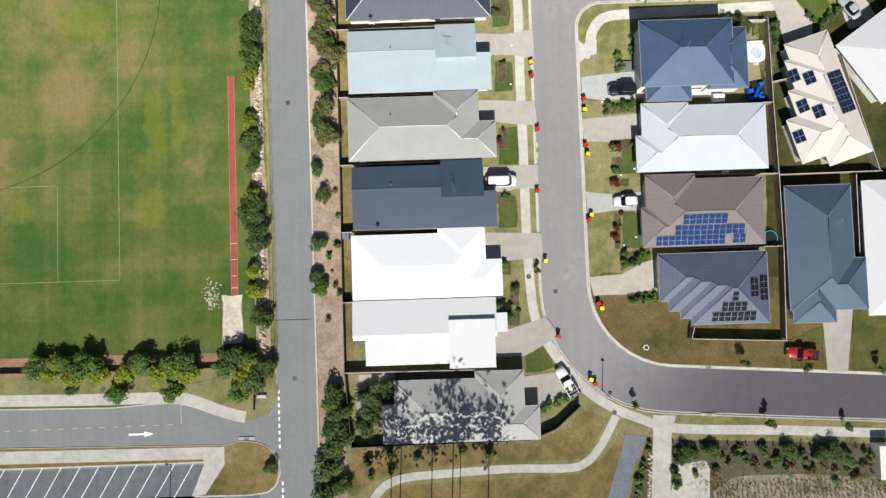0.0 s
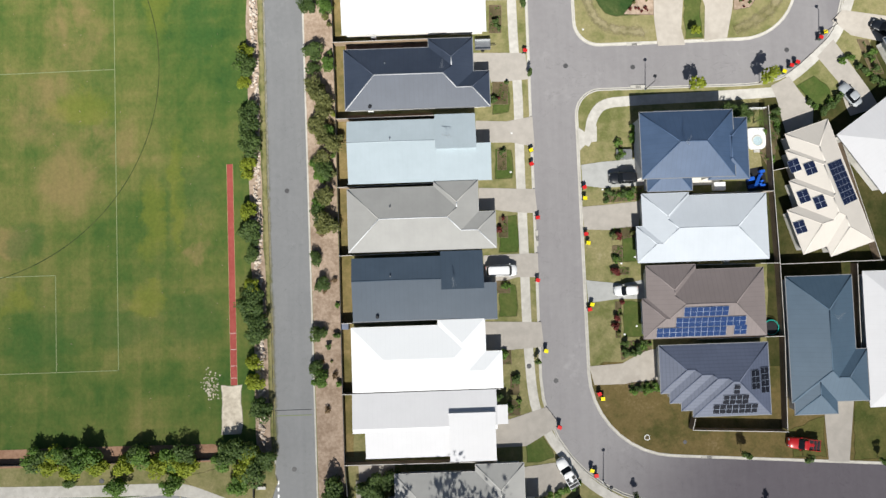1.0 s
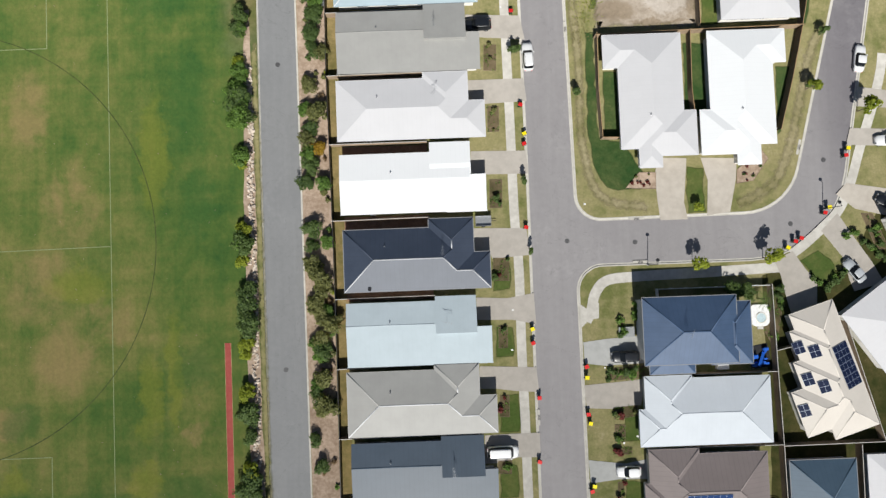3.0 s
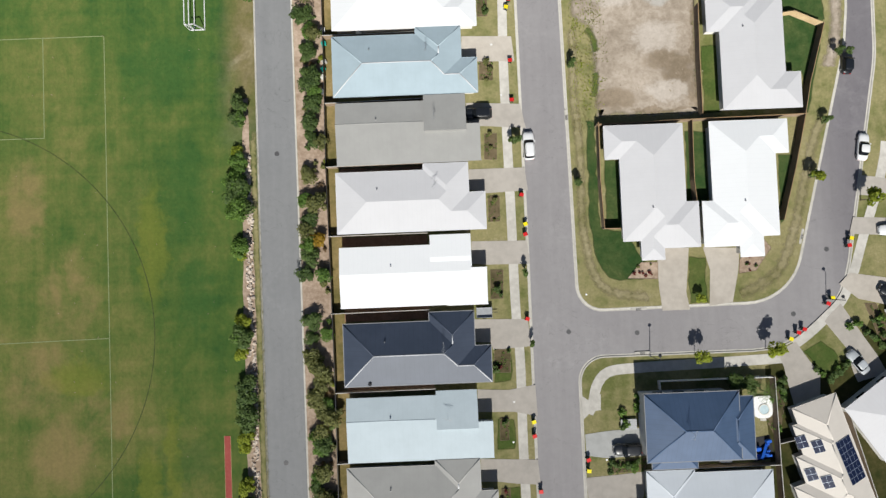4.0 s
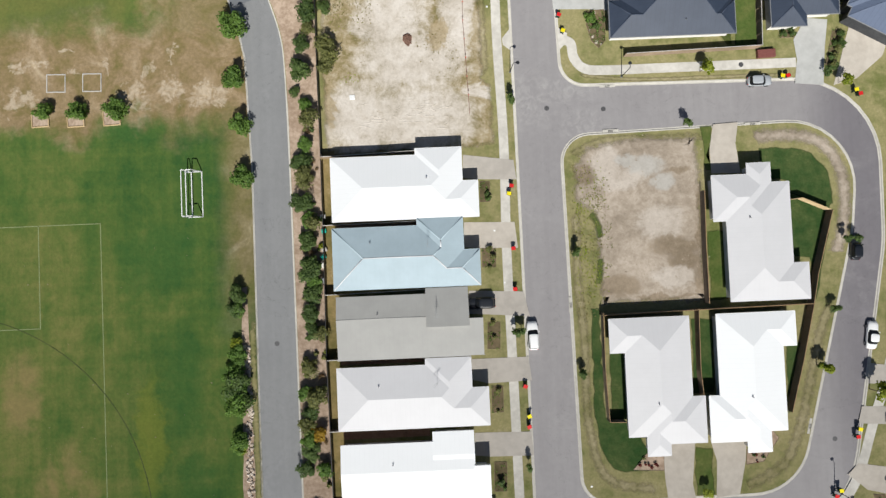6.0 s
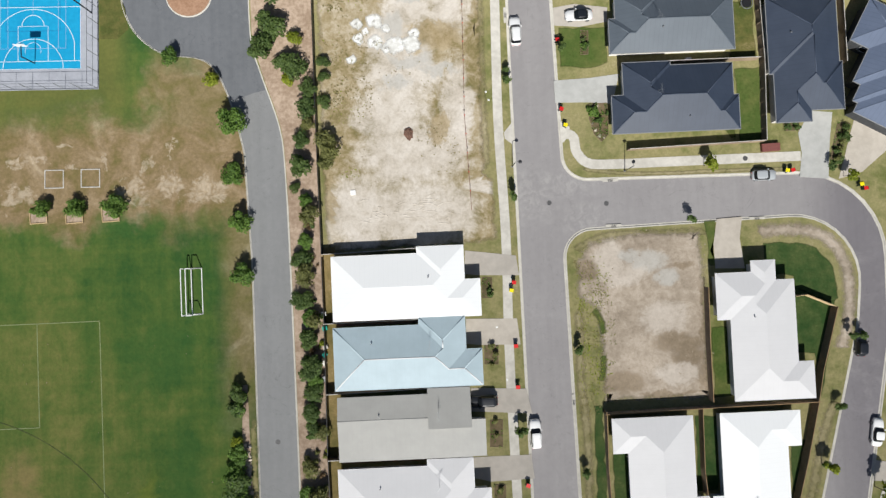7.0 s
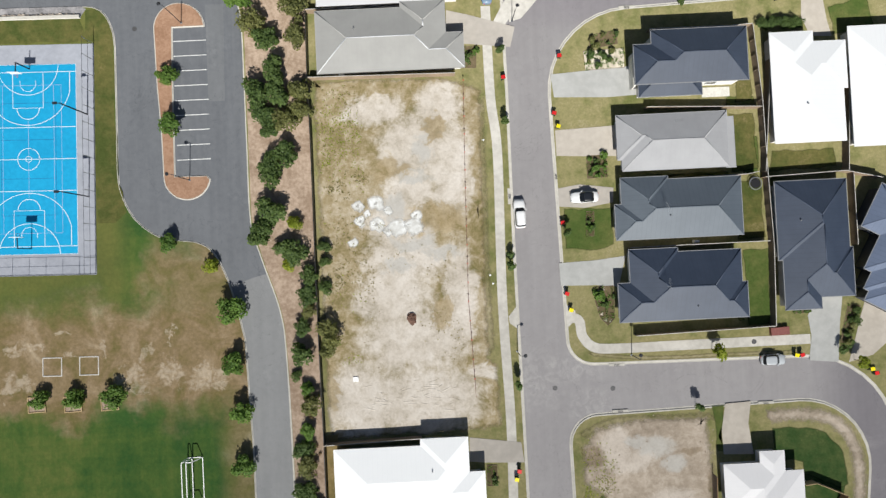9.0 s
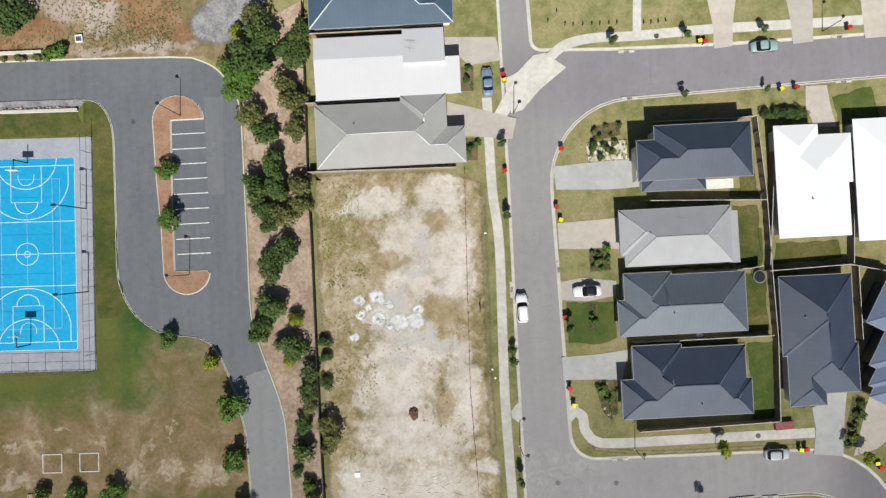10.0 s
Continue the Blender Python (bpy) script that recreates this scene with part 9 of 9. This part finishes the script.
trampoline(*(53.8, 2.2), 1.2, TEAL, "round trampoline with a green rim")
trampoline(*(55.0, 148.4), 1.0, STEEL, "round trampoline with a grey rim")
ob = thing("play_equipment", *(52.9, 27.1), TOP, 8, "blue plastic play equipment on a dark rubber mat", "play equipment")
part("mat", boxes((-1.7, 1.7, -2.0, 1.8, 0, 0.05)), BLACK, ob)
for k in range(7):
    x, y, s = GROW.uniform(-1.2, 1.2), GROW.uniform(-1.6, 1.4), GROW.uniform(0.25, 0.55)
    bm = boxes((x - s, x + s, y - s * 0.6, y + s * 0.6, 0.05, 0.3 + s))
    bmesh.ops.bevel(bm, geom=bm.edges[:], offset=0.08, segments=2, affect="EDGES")
    part("block", bm, BLUE, ob)
part("slide", bar(bmesh.new(), (-0.9, -1.4, 1.2), (0.9, 0.6, 0.1), 0.5, 0.06), BLUE, ob)
small_box("storage_box", *(46.4, 25.9), 1.9, 1.4, 1.0, WHITE, "white garden storage box", "storage box")
small_box("patio_slab", *(44.2, 27.2), 5.2, 1.8, 0.1, OFFWHITE, "pale paved patio", "patio")
small_box("patio_slab", *(49.6, 163.9), 4.6, 1.6, 0.1, OFFWHITE, "pale paved patio", "patio")
# a trailer with a brown load, simplified to one maroon box
small_box("garden_cart", *(57.7, 124.1), 3.0, 1.3, 0.7, plain("maroon_paint", (0.2, 0.07, 0.06), 0.6), "dark red skip box on the verge", "skip", 2)
small_box("power_box", *(30.9, 31.9), 2.6, 1.7, 0.5, STEEL, "grey garden enclosure with lids", "garden box")
small_box("paving_block", *(-11.9, 119.6), 0.9, 0.8, 0.15, WHITE, "pale concrete survey slab on bare earth", "slab")
for x, y in [(-64.0, 118.0), (-58.1, 117.8), (-52.1, 117.8)]:
    ob = thing("planter_box", x, y, TOP, 2, "low square planter of pale timber round a tree", "planter", "planters beside the field")
    for q in ((-1.45, 1.45, -1.3, -1.15), (-1.45, 1.45, 1.15, 1.3), (-1.45, -1.3, -1.15, 1.15), (1.3, 1.45, -1.15, 1.15)):
        part("board", boxes((*q, 0.0, 0.22)), TIMBER_NEW, ob)
    part("soil", boxes((-1.3, 1.3, -1.15, 1.15, 0.0, 0.1)), MULCH, ob, "brown mulch")
ob = thing("pit_frame", *(-53.8, 193.0), TOP, 4, "white square frame round a service pit", "service pit")
for q in ((-0.6, 0.6, -0.6, -0.45), (-0.6, 0.6, 0.45, 0.6), (-0.6, -0.45, -0.45, 0.45), (0.45, 0.6, -0.45, 0.45)):
    part("board", boxes((*q, 0.0, 0.4)), WHITE, ob)
part("lid", boxes((-0.45, 0.45, -0.45, 0.45, 0.0, 0.12)), IRON, ob)
rng = random.Random(4)
bm = bmesh.new()
bmesh.ops.create_icosphere(bm, subdivisions=3, radius=1)
for v in bm.verts:
    k = 1 + 0.35 * noise.noise(v.co * 2.2) + 0.12 * noise.noise(v.co * 7)
    v.co = Vector((v.co.x * 0.75 * k, v.co.y * 1.0 * k, max(-0.05, v.co.z * 0.55 * k)))
ob = part("earth_heap", bm, plain("dark_clay", (0.17, 0.1, 0.075), 0.95, 0, 0.1, 0.4))
ob.matrix_basis = pose(*(-2.3, 129.0), TOP, 0, 0, 20)
tagged(ob, "small heap of dark red-brown earth on the cleared lot", "heap")
laid("patio", [[(-15.2, -18.3), (-9.2, -18.1), (-9.1, -19.6), (-12.1, -20.4), (-13.4, -21.0), (-15.1, -20.7)]], DRIVE_PALE, TOP + 0.03, "pale paved back yard", "patio", "structure")
laid("garden_path", [[(-15.7, -20.7), (-14.4, -20.7), (-14.1, -22.8), (-14.6, -25.2), (-15.6, -25.0), (-15.7, -22.7)]], DRIVE, TOP + 0.034, "pale curved garden path", "path", "structure")
grove("l", 0.75, [(15.2, -24.6), (16.1, -24.1), (17.3, -23.8), (18.2, -23.4), (19.2, -23.0), (20.1, -22.7), (20.9, -22.3)], "hedge beside the fence")
for x, y in [(27.1, 26.1), (32.0, 14.6), (29.7, 13.6), (31.8, 3.1), (29.7, 1.8), (11.8, 29.6), (12.2, 36.2), (11.3, 134.1), (10.9, 135.5), (10.9, 157.8), (12.2, 87.6), (10.9, 96.3), (25.0, 53.5)]:
    small_box("meter_cover", x, y, 0.32, 0.26, 0.06, WHITE, "small white service cover in the lawn", "service cover")
grove("u", 0.9, [(66.5, 39.2), (64.5, 38.0), (67.3, 40.3), (65.4, 38.9), (62.3, 39.8), (72.0, 44.7), (73.4, 43.3), (74.6, 42.5), (71.0, 45.6), (56.6, 36.8), (56.7, 35.2), (56.5, 38.2)], "garden shrubs at the bend")
grove("l", 0.75, [(66.0, 40.0), (67.7, 40.9), (63.4, 38.9), (56.7, 36.0), (73.0, 44.2), (68.4, 46.6), (69.6, 47.0), (32.6, 36.4), (32.5, 35.2), (32.4, 34.2), (29.8, 33.8)], "garden shrubs at the bend")
grove("d", 1.5, [(49.6, 38.2), (48.4, 38.2), (50.8, 38.0)], "clumps behind the pool fence")
grove("d", 1.15, [(57.6, 174.6), (58.9, 174.8), (60.2, 174.7), (61.5, 174.6), (62.7, 174.5), (63.6, 174.4)], "dark hedge beside a driveway")
grove("v", 0.8, [(69.4, 123.3), (69.9, 124.7), (70.6, 126.3), (68.7, 121.7)], "shrubs beside the driveway")
small_box("rain_tank", *(-16.5, 4.8), 1.1, 1.0, 1.6, plain("tank_paint", (0.16, 0.18, 0.24), 0.5), "slim blue-grey rainwater tank", "water tank")
small_box("garden_shed", *(70.1, -34.7), 2.6, 5.4, 2.2, OFFWHITE, "pale garden shed beside the basin", "shed", 0)
small_box("bench", *(-31.2, -21.2), 1.5, 0.5, 0.45, GREYRAIL, "plain timber bench in a frame", "bench")
for k, (x, y) in enumerate([(-17.5, 99.8), (-17.4, 97.4), (-17.4, 94.3), (-17.6, 93.1), (-17.7, 91.7), (-17.8, 89.2)]):
    small_box("garden_item", x, y, 0.8, 0.7, 0.5, (WHITE, TEAL, GREYRAIL, TEAL, OFFWHITE, STEEL)[k], "small plastic garden item along the fence", "garden clutter", 13 * k)
for k, (x, y) in enumerate([(23.0, 191.8), (24.5, 193.4), (25.8, 191.2), (27.1, 191.0), (28.7, 191.0), (30.2, 191.0), (31.5, 191.0), (33.0, 191.0), (34.3, 191.0), (38.7, 190.8), (39.9, 190.8), (41.1, 190.9), (42.3, 191.0)]):
    ob = small_box("bollard", x, y, 0.22, 0.22, 0.75, TIMBER, "short timber bollard on dry lawn", "bollard")
    tagged(ob, group="bollards on the lawn")
for k in range(24):
    a, b = (36.3, -31.1), (70.8, -32.8)
    ob = small_box("bollard", a[0] + (b[0] - a[0]) * k / 23, a[1] + (b[1] - a[1]) * k / 23, 0.2, 0.2, 0.8, TIMBER, "short timber bollard beside the path", "bollard")
    tagged(ob, group="bollards along the path")
